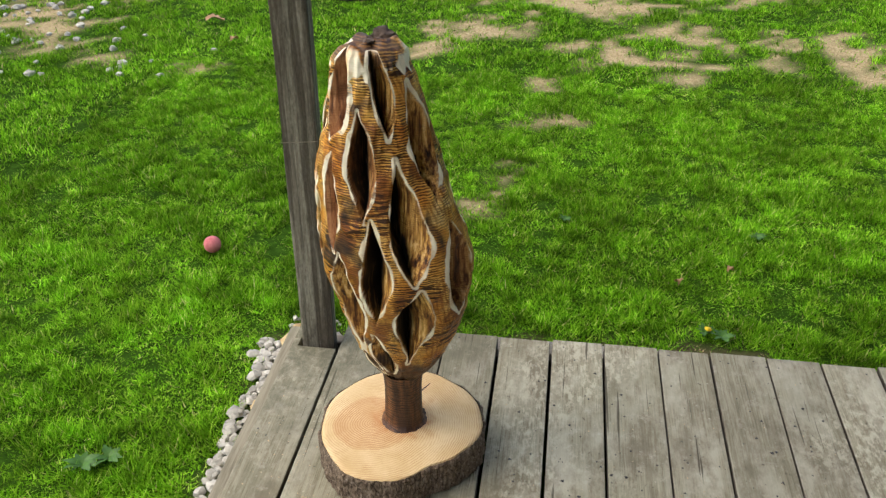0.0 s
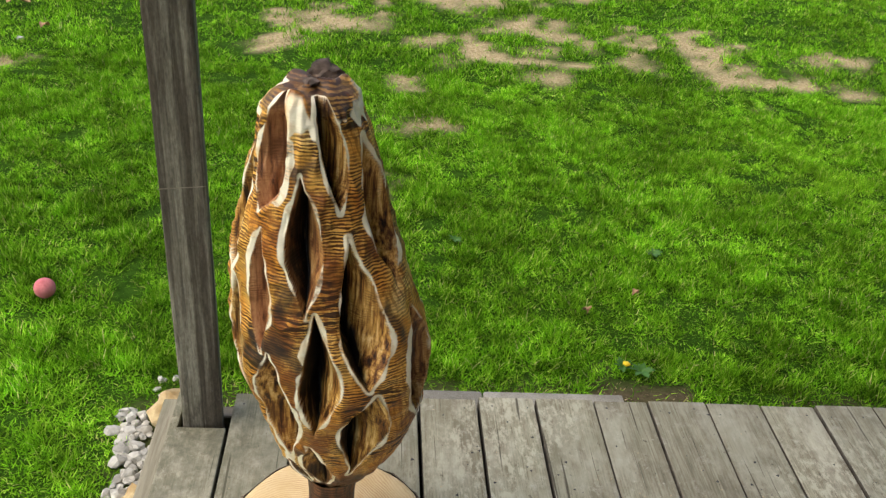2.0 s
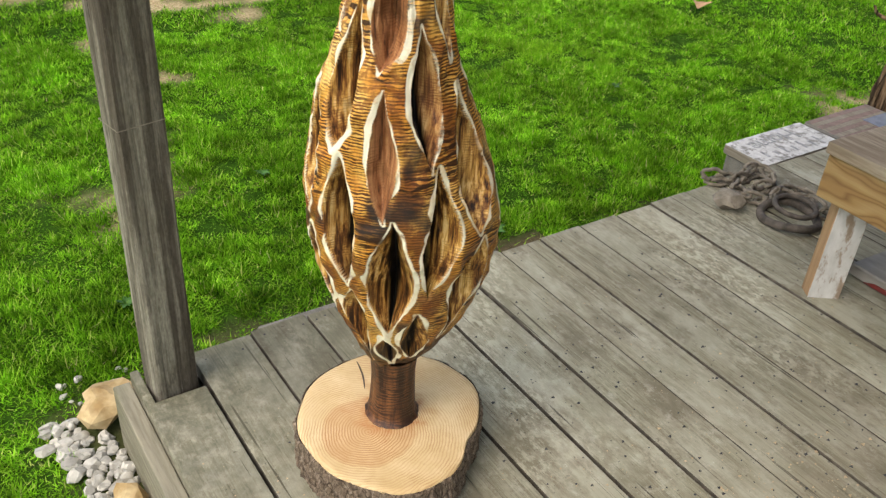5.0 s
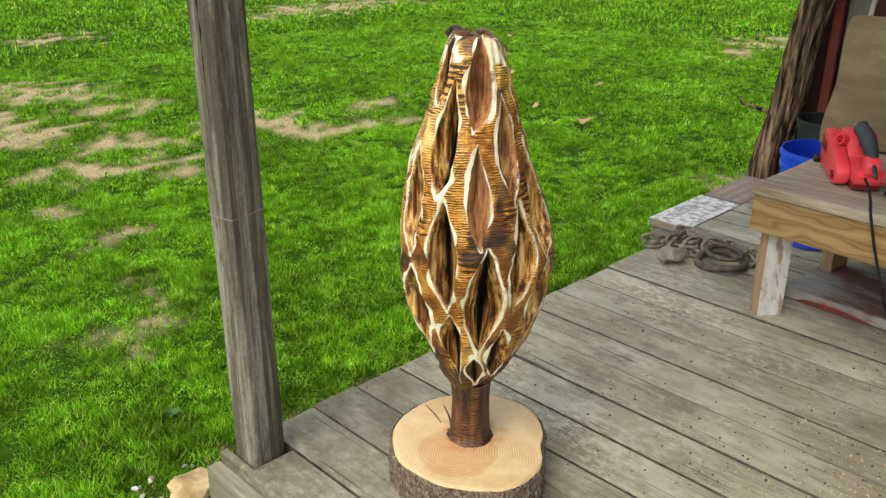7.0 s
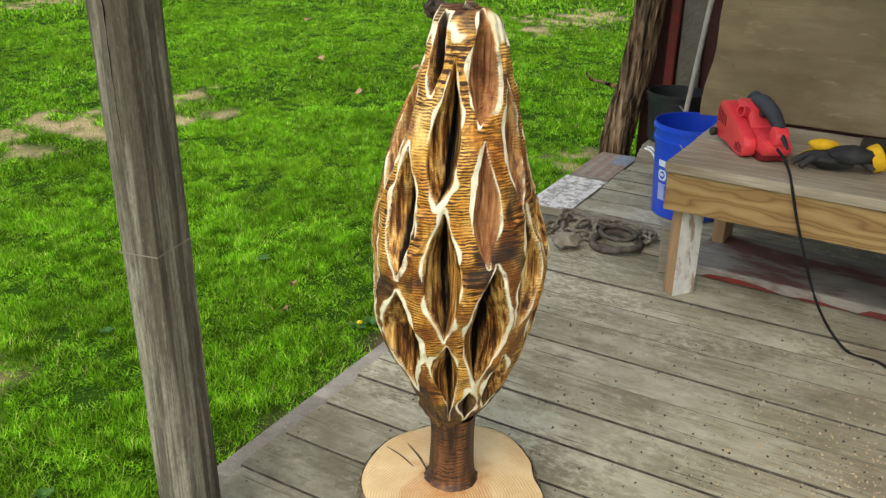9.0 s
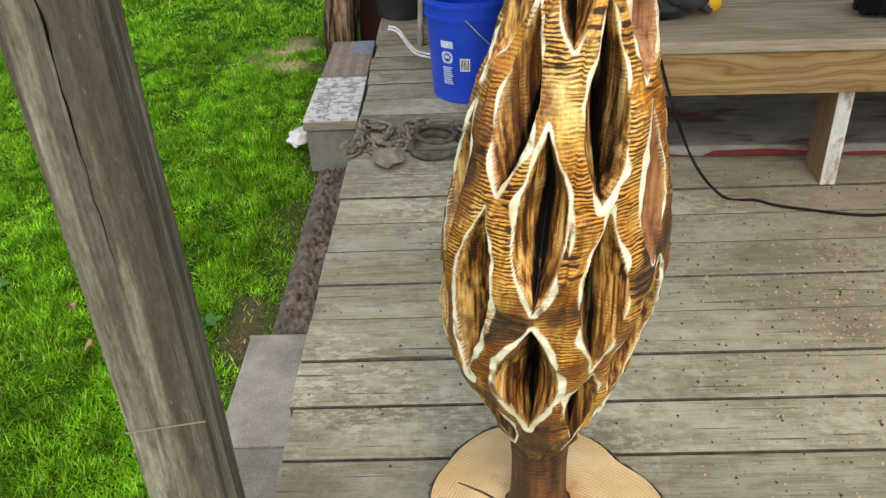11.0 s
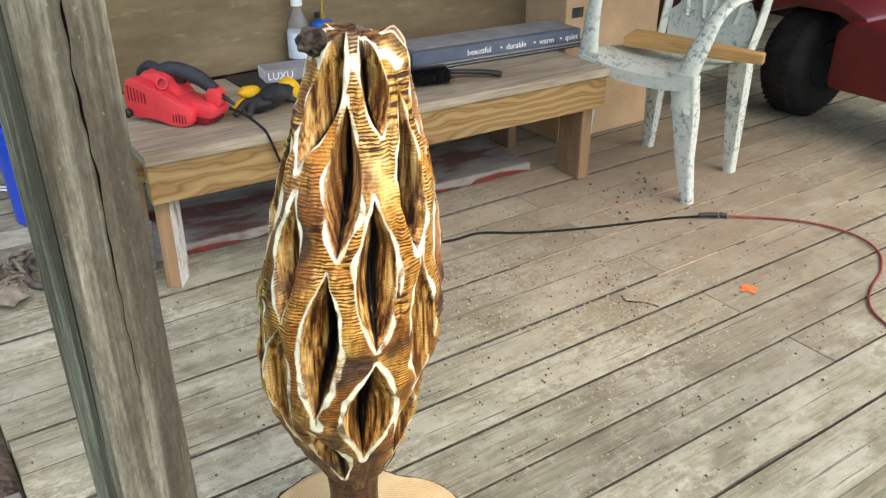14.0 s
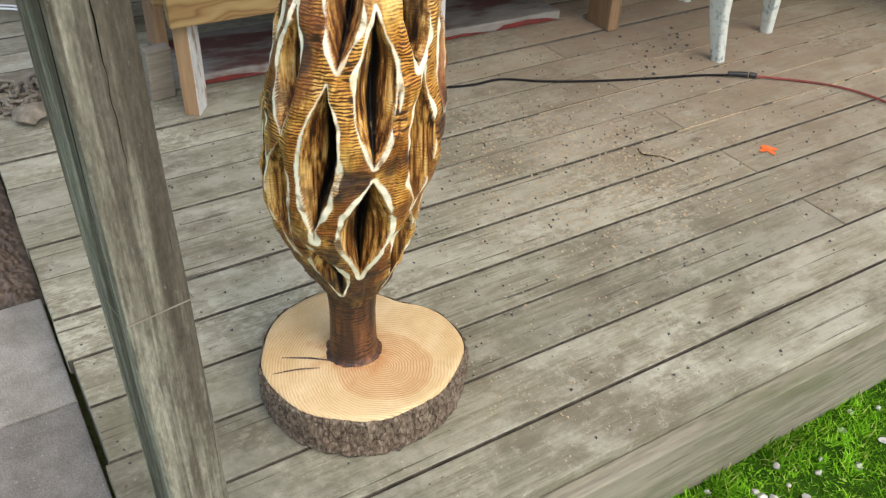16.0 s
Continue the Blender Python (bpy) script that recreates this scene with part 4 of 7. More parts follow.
part("drying_crack", tube([lean_post(p) + Vector((0, 0.0022 * noise.noise(Vector((0, 0, p.z * 45))), 0)) for p in smooth_path(ck, 9)], lambda q: 0.0002 + 0.0011 * math.sin(math.pi * q) * (0.6 + 0.4 * math.sin(q * 47)), 6), M_CRACK, post, "long dark drying crack")
part("scribed_line", ln, M_LUMBER, post, "pale scratched line round the post")

# ---------------------------------------------------------------- porch back wall, with an added ceiling and end wall
# out of view; assumed above the post, it blocks the sky over the deck
solo("ceiling", box((-0.02, -5.4, 2.62), (3.4, 0.04, 2.7)), M_CEIL, "unseen boarded ceiling, added to shade and warm the porch", "ceiling", kind="structure")
# runs 0.1 m past the corner, standing in for the shadowed gap there
solo("wall_back", box((3.2, -5.4, -0.2), (3.32, 0.1, 2.62)), M_REDWALL, "dark red boarded wall behind the porch", "wall", kind="structure")
# made-up wall that cuts the light coming in from the far end
solo("wall_end", box((1.35, -5.4, -0.2), (3.2, -5.25, 2.62)), M_REDWALL, "dark red boarded wall, added to darken the back of the porch", "wall", kind="structure")
# ---------------------------------------------------------------- the carving
def axis_at(z):
    zs = (0.0, 0.2, 0.3, 0.45, 0.55, 0.65, 0.75, 0.95, 1.1)
    return np.interp(z, zs, (0.394, 0.394, 0.396, 0.4, 0.391, 0.376, 0.365, 0.359, 0.359)), np.interp(z, zs, (-0.457, -0.457, -0.461, -0.46, -0.466, -0.468, -0.473, -0.485, -0.485))


def cap_radius(z):
    return np.interp(z, (0.215, 0.235, 0.25, 0.28, 0.335, 0.39, 0.44, 0.49, 0.54, 0.6, 0.66, 0.71, 0.77, 0.825, 0.88, 0.93, 0.962),
                     (0.036, 0.046, 0.058, 0.078, 0.106, 0.13, 0.146, 0.156, 0.159, 0.157, 0.148, 0.139, 0.126, 0.112, 0.098, 0.084, 0.075))


# hollows: angle and height of the head, angle and height of the foot, angles of the two sides, height where widest,
# place of the deepest line across (-1 to 1), depth, redness
HOLLOWS_TOP = [(-127, 1.0, -133, 0.825, -146, -111, 0.895, 0.35, 0.030, 1), (-82, 1.05, -63, 0.83, -78, -46, 0.92, -0.6, 0.050, 0), (-18, 0.915, -29, 0.70, -38, 0, 0.815, -0.5, 0.045, 0),
               (158, 1.02, 171, 0.865, 154, 184, 0.925, -0.4, 0.036, 0), (124, 1.02, 95, 0.816, 83, 131, 0.905, 0.45, 0.036, 0), (38, 1.0, 40, 0.8, 18, 58, 0.89, 0.2, 0.04, 0)]
HOLLOWS_HIGH = [(-97.5, 0.88, -96, 0.675, -109, -80.5, 0.785, -0.4, 0.042, 0.6), (-59, 0.79, -66, 0.555, -75, -46, 0.66, -0.62, 0.05, 0), (-129, 0.797, -131.5, 0.6, -140, -120, 0.695, 0.2, 0.02, 1),
                (-163, 0.922, -166.5, 0.703, -177, -150.5, 0.79, 0.35, 0.045, 0), (164, 0.79, 165, 0.566, 152.5, 178.5, 0.675, 0.05, 0.03, 0), (139, 0.907, 141, 0.706, 127.5, 156, 0.8, -0.1, 0.045, 0.3),
                (102, 0.78, 108, 0.598, 94, 115.5, 0.69, 0.62, 0.045, 0), (68, 0.86, 66, 0.66, 52, 82, 0.76, 0, 0.04, 0)]
HOLLOWS_MID = [(-22, 0.664, -30, 0.46, -40, -7, 0.55, -0.4, 0.05, 0.5), (-90, 0.682, -103, 0.448, -106, -82.5, 0.56, -0.45, 0.05, 0), (-161, 0.692, -160, 0.456, -174, -149.5, 0.58, -0.2, 0.04, 0),
               (135, 0.686, 133, 0.428, 123, 146, 0.57, 0.5, 0.042, 0), (105, 0.584, 107, 0.366, 91, 116, 0.49, 0.3, 0.04, 0), (15, 0.75, 17, 0.56, 2, 30, 0.65, 0, 0.04, 0), (45, 0.72, 47, 0.52, 33, 60, 0.62, 0, 0.04, 0), (75, 0.63, 76, 0.42, 62, 88, 0.53, 0, 0.04, 0)]
HOLLOWS_LOW = [(-125.5, 0.603, -132, 0.357, -146.5, -114, 0.47, 0.1, 0.045, 0), (-62, 0.537, -73, 0.332, -85, -54, 0.455, -0.45, 0.045, 0), (-108, 0.407, -100, 0.274, -119, -90, 0.33, 0, 0.022, 0),
               (-158, 0.446, -158, 0.262, -172.5, -150, 0.385, 0.1, 0.028, 0), (165.5, 0.54, 163, 0.334, 150, 181.5, 0.44, 0, 0.05, 0), (128, 0.405, 141, 0.268, 119, 147, 0.33, 0, 0.022, 0),
               (-137, 0.337, -128, 0.255, -147, -123, 0.3, 0, 0.018, 0), (20, 0.55, 20, 0.36, 4, 36, 0.45, 0, 0.04, 0), (50, 0.5, 50, 0.33, 38, 62, 0.42, 0, 0.035, 0)]
# places the torch dwelt on: angle, height, half width in degrees, half height
SCORCHED = [(-143, 0.592, 9, 0.028), (-118, 0.622, 12, 0.03), (-106, 0.7, 6, 0.02), (-100, 0.885, 13, 0.016), (157, 0.535, 7, 0.02), (178, 0.565, 7, 0.022), (-172, 0.56, 6, 0.016), (-80, 0.43, 9, 0.02), (-40, 0.655, 7, 0.02), (-136, 0.625, 6, 0.02), (110, 0.7, 8, 0.06), (-118, 0.36, 8, 0.03), (150, 0.4, 6, 0.03)]


def build_cap(parent):
    NT, NZ, NS = 570, 440, 28
    th = np.linspace(-np.pi, np.pi, NT, endpoint=False)
    z = np.concatenate([np.linspace(0.215, 0.962, NZ), np.full(NS, 0.962)])
    q = np.concatenate([np.ones(NZ), np.linspace(0.985, 0.1, NS)])
    T, Z = np.meshgrid(th, z, indexing="ij")
    Q = np.ones_like(T) * q
    S = Z + (1 - Q) * 0.075                    # height, carried on over the shoulder
    deg = np.degrees(T)
    turn = lambda c: (deg - c + 180) % 360 - 180
    R = cap_radius(Z) * (0.955 + 0.045 * np.cos(2 * (T + radians(35))))
    R *= 1 - 0.055 * np.exp(-(turn(118) / 26) ** 2 - ((Z - 0.55) / 0.14) ** 2) + 0.05 * np.exp(-(turn(-20) / 30) ** 2 - ((Z - 0.72) / 0.12) ** 2)
    # the head is flatter across one way than the other
    R *= 1 - np.interp(Z, (0.62, 0.75, 0.85, 0.95), (0.0, 0.12, 0.18, 0.25)) * np.cos(T + radians(48)) ** 2
    field = lambda cell, seed: value_noise(T * 0.16, S, cell, seed) - 0.5
    wob, wob2, wobA, wobB, jag = field(0.06, 31), field(0.018, 32), field(0.045, 35), field(0.04, 36), field(0.009, 41)
    thin = field(0.035, 37) + 0.5
    e = np.full_like(R, 1.0)
    depth, tone, scorch_shade, wall = np.zeros_like(R), np.zeros_like(R), np.zeros_like(R), np.zeros_like(R)
    for at, zt, ab, zb, al, ar, zw, deep, dmax, red in HOLLOWS_TOP + HOLLOWS_HIGH + HOLLOWS_MID + HOLLOWS_LOW:
        v = (S + 0.006 * wobB - zb) / (zt - zb)
        vc = np.clip(v, 0, 1)
        mid = ab + (at - ab) * vc
        peak = min(0.72, max(0.28, (zw - zb) / (zt - zb)))
        bow = np.sin(np.pi * vc ** (math.log(0.5) / math.log(peak))) ** 1.15
        cw = ab + (at - ab) * peak
        r = cap_radius(min(zw, 0.962))
        x = np.radians(turn(cw) - (mid - cw)) * r + 0.006 * wobA
        lo, hi = np.radians(al - cw) * r * bow, np.radians(ar - cw) * r * bow
        over = np.where(v < 0, -v, np.where(v > 1, v - 1, 0)) * (zt - zb)
        f = np.maximum(lo - x, x - hi) * 0.955
        f = np.where(over > 0, np.hypot(np.maximum(f, 0), over), f) + 0.003 * wob + 0.0018 * jag + 0.0026 * wob2
        f = np.where(np.abs(turn(cw)) > 75, 1.0, f)
        u = np.clip((2 * x - lo - hi) / np.maximum(hi - lo, 1e-4), -1, 1)
        u0 = deep * (0.75 + 0.5 * np.sin(9 * vc + at))
        g = np.where(u < u0, (1 + u) / (1 + u0), (1 - u) / (1 - u0))
        dd = dmax * np.clip(g, 0, 1) ** 0.8 * np.clip(bow, 0, 1) ** 0.55
        dd = np.minimum(dd, np.clip(-f, 0, None) * 7)
        near = f < e
        e = np.where(near, f, e)
        depth = np.where(near & (f < 0), dd, depth)
        tone = np.where(near, red, tone)
        steep = np.clip((u - u0) * np.sign(deep + 1e-6) / (1 - abs(deep) + 0.1) * 2 + 0.6, 0, 1)
        wall = np.where(near, g * (0.25 if red == 1 else 1.0), wall)
        scorch_shade = np.where(near, steep * (abs(deep) + 0.3) * (0.2 if red == 1 else 1.0), scorch_shade)
    e = np.maximum(e, S - 0.99 - 0.02 * wobB)      # the hollows stop short of the crown
    inside = np.clip(-e, 0, None)
    depth = np.minimum(depth * 1.32, 9 * inside)
    depth += np.clip(inside / 0.008, 0, 1) * 0.004 * (value_noise(T * 0.16, S * 0.1, 0.0045, 38) - 0.5)
    depth = np.clip(depth, 0, R * 0.68)
    lip = np.clip((0.009 - e) / 0.009, 0, 1)
    calm = np.clip((Q - 0.55) / 0.45, 0, 1)
    out = R * (1 + 0.03 * wob * calm) + 0.003 * wob2 * calm - 0.004 * lip ** 2 * calm
    # flat planed facets along the ridges
    out -= (0.008 * np.abs(field(0.05, 43)) + 0.006 * np.abs(field(0.024, 45))) * np.clip(e / 0.004, 0, 1) * calm
    out += 0.012 * field(0.11, 46) * calm
    down = np.clip((S - 0.945) / 0.04, 0, 1)
    rad = np.maximum(out * Q - depth * (1 - down), 0.1 * out)
    cx, cy = axis_at(Z)
    px, py = rad * np.cos(T), rad * np.sin(T)
    crown = 0.017 * np.sin(np.clip((1 - Q) / 0.35, 0, 1) * np.pi / 2) + 0.012 * (value_noise(px, py, 0.022, 44) - 0.5) * np.clip((1 - Q) * 4, 0, 1)
    Zs = Z + crown - np.minimum(depth, 0.045) * down * 0.9 + 0.005 * np.sin(3 * T + 1) * np.clip((Z - 0.9) / 0.06, 0, 1)
    rim = np.clip((e - 0.0002) / 0.0011, 0, 1) * np.clip((0.0006 + 0.0115 * np.clip(1.7 * thin - 0.35, 0, 1) - e) / 0.0012, 0, 1)
    facet = np.clip((S - 0.944 - 0.035 * wobA + 0.03 * wob2) / 0.004, 0, 1) * np.clip(e / 0.002, 0, 1) * np.clip((0.968 + 0.04 * wobB - S) / 0.006, 0, 1)
    rim = np.maximum(rim, facet)
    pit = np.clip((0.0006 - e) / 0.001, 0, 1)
    # deepest line and steep side of each hollow: shade and scorch kept as colour
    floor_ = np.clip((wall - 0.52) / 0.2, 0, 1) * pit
    floor_ = np.maximum(floor_, np.clip(scorch_shade - 0.33, 0, 1) * 2.4 * pit * np.clip(inside / 0.003, 0, 1))
    char = np.clip((0.336 + 0.12 * wobA - Z) / 0.03, 0, 1) * (1 - rim)
    for ca, cz, wa, hz in SCORCHED:
        spot = np.exp(-((turn(ca) + 30 * wobA) / wa) ** 2 - ((S - cz + 0.05 * wobB) / hz) ** 2)
        char = np.maximum(char, np.clip(spot * 1.5, 0, 1) * (1 - rim) * (1 - 0.85 * pit))
    char = np.maximum(char, 0.9 * np.clip((S - 0.968 - 0.04 * wobB) / 0.006, 0, 1) * (1 - 0.85 * rim))
    X, Y = cx + px, cy + py
    NZ += NS
    verts = np.stack([X, Y, Zs], 2).reshape(-1, 3)
    i, j = np.meshgrid(np.arange(NT), np.arange(NZ - 1), indexing="ij")
    a = (i * NZ + j).ravel()
    b = (((i + 1) % NT) * NZ + j).ravel()
    loops = np.stack([a, b, b + 1, a + 1], 1).ravel()
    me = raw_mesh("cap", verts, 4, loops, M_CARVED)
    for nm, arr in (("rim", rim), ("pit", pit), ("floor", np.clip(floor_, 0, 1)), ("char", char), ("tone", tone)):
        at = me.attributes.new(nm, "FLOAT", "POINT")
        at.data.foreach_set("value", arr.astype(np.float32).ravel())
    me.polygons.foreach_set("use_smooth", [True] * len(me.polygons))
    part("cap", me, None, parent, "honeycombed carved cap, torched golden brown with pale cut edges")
    # the crown: a charred plug that closes the cap, and the knob at its edge
    x0, y0 = axis_at(0.97)
    bm = blob(0.0125, 11, 2, 0.35, (1.0, 1.0, 0.5), 1.6, None, Matrix.Translation((x0, y0, 0.982)))
    part("crown", bm, M_CHARRED, parent, "charred dark grey top of the cap", smooth=40)
    kn = blob(0.021, 3, 3, 0.55, (1.1, 0.95, 0.8), 1.5, None, Matrix.Translation((x0 + 0.014, y0 + 0.058, 0.972)))
    part("knob", kn, M_CHARRED, parent, "charred knob with a pale tip", smooth=35)


M_CHARRED = mottled("charred_wood", (0.022, 0.016, 0.013), (0.16, 0.12, 0.095), 55, 0.7, 0, 0.15, 0.8, 150)
carving = thing("carving", (0, 0, 0), "tall chainsaw-carved wooden morel mushroom on a round log slice", "carving")
build_cap(carving)
ax0, ay0 = axis_at(0.1)
st = bmesh.new()
prof = [(0.053, 0.0895), (0.047, 0.094), (0.044, 0.104), (0.0425, 0.13), (0.0415, 0.16), (0.041, 0.19), (0.0425, 0.215), (0.045, 0.238)]
rr = []
for r, z in prof:
    ring = []
    for k in range(96):
        t = 2 * math.pi * k / 96
        q = r * (1 + 0.02 * math.cos(7 * t + 1) + 0.035 * noise.noise(Vector((math.cos(t) * 2.5, math.sin(t) * 2.5, z * 12))) + (0.07 * noise.noise(Vector((math.cos(t) * 5, math.sin(t) * 5, 2))) if z < 0.1 else 0))
        ring.append(st.verts.new((ax0 + q * math.cos(t), ay0 + q * math.sin(t), z)))
    rr.append(ring)
for a, b in zip(rr, rr[1:]):
    for k in range(96):
        st.faces.new((a[k], a[(k + 1) % 96], b[(k + 1) % 96], b[k]))
part("stem", st, M_STEM, carving, "dark torched stem with chatter marks", smooth=60)


# the log slice: sawn face and a ring of bark
SL = Vector((0.392, -0.482, 0))
PITH = Vector((0.325, -0.488, 0))
SLICE_Z = 0.09


def slice_radius(t):
    r = 0.18 + 0.0171 * math.cos(t - 1.985) + 0.0083 * math.cos(2 * t - 1.65) + 0.006 * math.cos(3 * t - 0.55) + 0.0025 * math.cos(4 * t + 0.5) + 0.0015 * math.cos(9 * t)
    d = (t - radians(-52) + math.pi) % (2 * math.pi) - math.pi      # a bite out of the rim
    return r - 0.005 * math.exp(-(d / 0.2) ** 2)


def build_slice(parent):
    n = 220
    bm = bmesh.new()
    lay = bm.verts.layers.float.new("rub")
    rings = []
    for s in [1.0, 0.985, 0.93, 0.85, 0.75, 0.65, 0.55, 0.47, 0.4, 0.33, 0.26, 0.2, 0.1]:
        ring = []
        for k in range(n):
            t = 2 * math.pi * k / n
            p = SL + Vector((math.cos(t), math.sin(t), 0)) * slice_radius(t) * s
            dz = 0.0012 * noise.noise(Vector((p.x * 22, p.y * 22, 1))) - (0.004 if s == 1.0 else 0)
            v = bm.verts.new((p.x - PITH.x, p.y - PITH.y, SLICE_Z + dz))
            d = math.hypot(p.x - ax0, p.y - ay0)
            v[lay] = max(0.0, min(1.0, (0.082 - d + 0.05 * noise.noise(Vector((p.x * 40, p.y * 40, 0)))) / 0.045)) * 0.8
            ring.append(v)
        rings.append(ring)
    for a, b in zip(rings, rings[1:]):
        for k in range(n):
            bm.faces.new((a[k], a[(k + 1) % n], b[(k + 1) % n], b[k]))
    bm.faces.new(rings[-1])
    part("sawn_face", bm, M_SLICE, parent, "fresh pale end grain with growth rings", Matrix.Translation(PITH), smooth=60)
    bk = bmesh.new()
    nb, nz = 420, 22
    rows = []
    for j in range(nz + 1):
        z = 0.001 + (SLICE_Z - 0.003) * j / nz
        row = []
        for k in range(nb):
            t = 2 * math.pi * k / nb
            r = slice_radius(t)
            lump = noise.noise(Vector((math.cos(t) * 9, math.sin(t) * 9, z * 18))) + 0.7 * noise.noise(Vector((math.cos(t) * 26, math.sin(t) * 26, z * 55))) + 0.5 * noise.noise(Vector((math.cos(t) * 60, math.sin(t) * 60, z * 150)))
            out = 0.0045 + 0.0052 * lump
            if j == nz:
                out = 0.001 + 0.002 * lump
            if j == 0:
                out -= 0.004
            row.append(bk.verts.new((SL.x + math.cos(t) * (r + out), SL.y + math.sin(t) * (r + out), z)))
        rows.append(row)
    for a, b in zip(rows, rows[1:]):
        for k in range(nb):
            bk.faces.new((a[k], a[(k + 1) % nb], b[(k + 1) % nb], b[k]))
    bk.faces.new(rows[0][::-1])
    part("bark", bk, M_BARK, parent, "rough grey-brown pine bark", smooth=50)
    # two saw nicks in the face
    for a, b, w in (((0.38, -0.411), (0.434, -0.331), 0.0024), ((0.377, -0.38), (0.403, -0.3), 0.0018)):
        p = [Vector((*a, SLICE_Z + 0.0008)), Vector(((a[0] + b[0]) / 2 + 0.003, (a[1] + b[1]) / 2 - 0.002, SLICE_Z + 0.0009)), Vector((*b, SLICE_Z + 0.0008))]
        part("saw_nick", tube(smooth_path(p, 5), lambda q, w=w: w * (0.35 + 0.65 * math.sin(math.pi * min(max(q, 0.03), 0.97))), 6, flat=0.4), M_CHARRED, parent, "dark saw nick")


slice_ = thing("log_slice", (SL.x, SL.y, 0), "round pine log slice with bark under the carving", "log slice")
slice_.matrix_basis = pose(0, 0, 0)
build_slice(slice_)
# ---------------------------------------------------------------- bench and what lies on it
bench = thing("bench", (1.562, -0.492, 0), "low wooden work bench with yellow pine front board", "bench", rz=-1.87)
BL, BD = 1.635, 0.6
part("top_plank", box((-0.012, -BL, 0.4), (0.285, 0.0, 0.43), 0.004, 2), M_BENCHTOP, bench, "grey worn top plank")
part("top_plank", box((0.29, -BL, 0.4), (BD, 0.004, 0.43), 0.004, 2), M_BENCHTOP, bench, "grey worn top plank")
part("front_board", box((-0.002, -BL + 0.004, 0.285), (0.036, -0.006, 0.398), 0.004, 2), M_PINE, bench, "yellow pine apron with bold grain")
part("end_board", box((0.17, -0.044, 0.29), (BD - 0.01, -0.007, 0.398), 0.003, 1), M_PINE, bench)
part("end_board", box((0.17, -BL + 0.006, 0.29), (BD - 0.01, -BL + 0.042, 0.398), 0.003, 1), M_PINE, bench)
for yy, xo, th_ in ((-0.857, 0.038, 0.021), (-1.592, 0.038, 0.024), (-0.07, BD - 0.145, 0.02), (-1.57, BD - 0.145, 0.02)):
    leg = part("leg", box((xo + 0.001, yy - th_, 0.0), (xo + 0.13, yy + th_, 0.399 if xo < 0.1 else 0.289), 0.003, 1), M_PINE_Z, bench)
    if xo < 0.1 and -1.5 < yy < -0.5:
        part("painted_edge", box((xo - 0.0015, yy - 0.02, 0.001), (xo + 0.0007, yy + 0.02, 0.284)), M_WORNWHITE, leg, "white-painted edge")
askew = Matrix.Translation((0.03, -0.056, 0)) @ Matrix.Rotation(radians(-33), 4, "Z")
leg = part("leg", box((0.0, 0.0, 0.0), (0.084, 0.043, 0.284), 0.003, 1, None, askew), M_PINE_Z, bench)
part("painted_side", box((0.002, -0.0025, 0.001), (0.082, -0.0002, 0.283), 0, 1, None, askew), M_WORNWHITE, leg, "white-painted side")

M_OLDRED = mottled("old_dark_red_paint", (0.1, 0.028, 0.022), (0.19, 0.024, 0.018), 22, 0.85)
# worn door panel pushed under the bench
pan = thing("painted_board", (1.787, -0.535, 0), "old board with flaking grey and red paint under the bench", "board", rz=-2.5)
part("panel", box((0.0, -1.44, 0.002), (0.33, 0.0, 0.036), 0.004, 1), M_GREYPAINT, pan)
for y0_, y1_, z1_ in ((-1.43, -1.16, 0.024), (-1.13, -0.9, 0.015), (-0.87, -0.52, 0.026), (-0.5, -0.33, 0.013), (-0.3, -0.05, 0.02)):
    part("red_edge", outline([(y0_, 0.005), (y1_, 0.004), (y1_ - 0.03, z1_ * 0.8), ((y0_ + y1_) / 2, z1_), (y0_ + 0.05, z1_ * 0.7)], -0.003, -0.0003, 0.0, None, Matrix(((0, 0, 1, 0), (1, 0, 0, 0), (0, 1, 0, 0), (0, 0, 0, 1)))), M_OLDRED, pan, "flaking red-painted edge")

solo("timber_offcut", box((-0.02, -0.038, 0.0), (0.02, 0.038, 0.165), 0.004, 1), M_LUMBER, "short grey timber offcut standing at the bench end", "offcut", pose(1.768, -0.492, 0.0005, 0, -6, 8))

# plywood sheet leaning behind the bench
ply = bmesh.new()
pts = []
for k in range(14):
    f = k / 13
    pts.append((-0.43 - 0.036 * f + 0.006 * math.sin(f * 9), 0.432 + f * 0.415))
pts += [(-0.472, 0.857), (-0.487, 0.863), (-1.2, 0.868), (-2.28, 0.872), (-2.29, 0.65), (-2.285, 0.434)]
for k in range(1, 14):
    f = k / 14
    pts.append((-2.285 + f * 1.82, 0.4345 + 0.012 * math.sin(f * 21) ** 2))
join(ply, outline(pts, 0.0, 0.012, 0.002))
solo("plywood_sheet", ply, M_PLY, "large stained plywood sheet leaning behind the bench", "plywood",
     Matrix.Translation((2.145, 0, 0)) @ Matrix(((0, 0, 1, 0), (1, 0, 0, 0), (0, 1, 0, 0), (0, 0, 0, 1))))


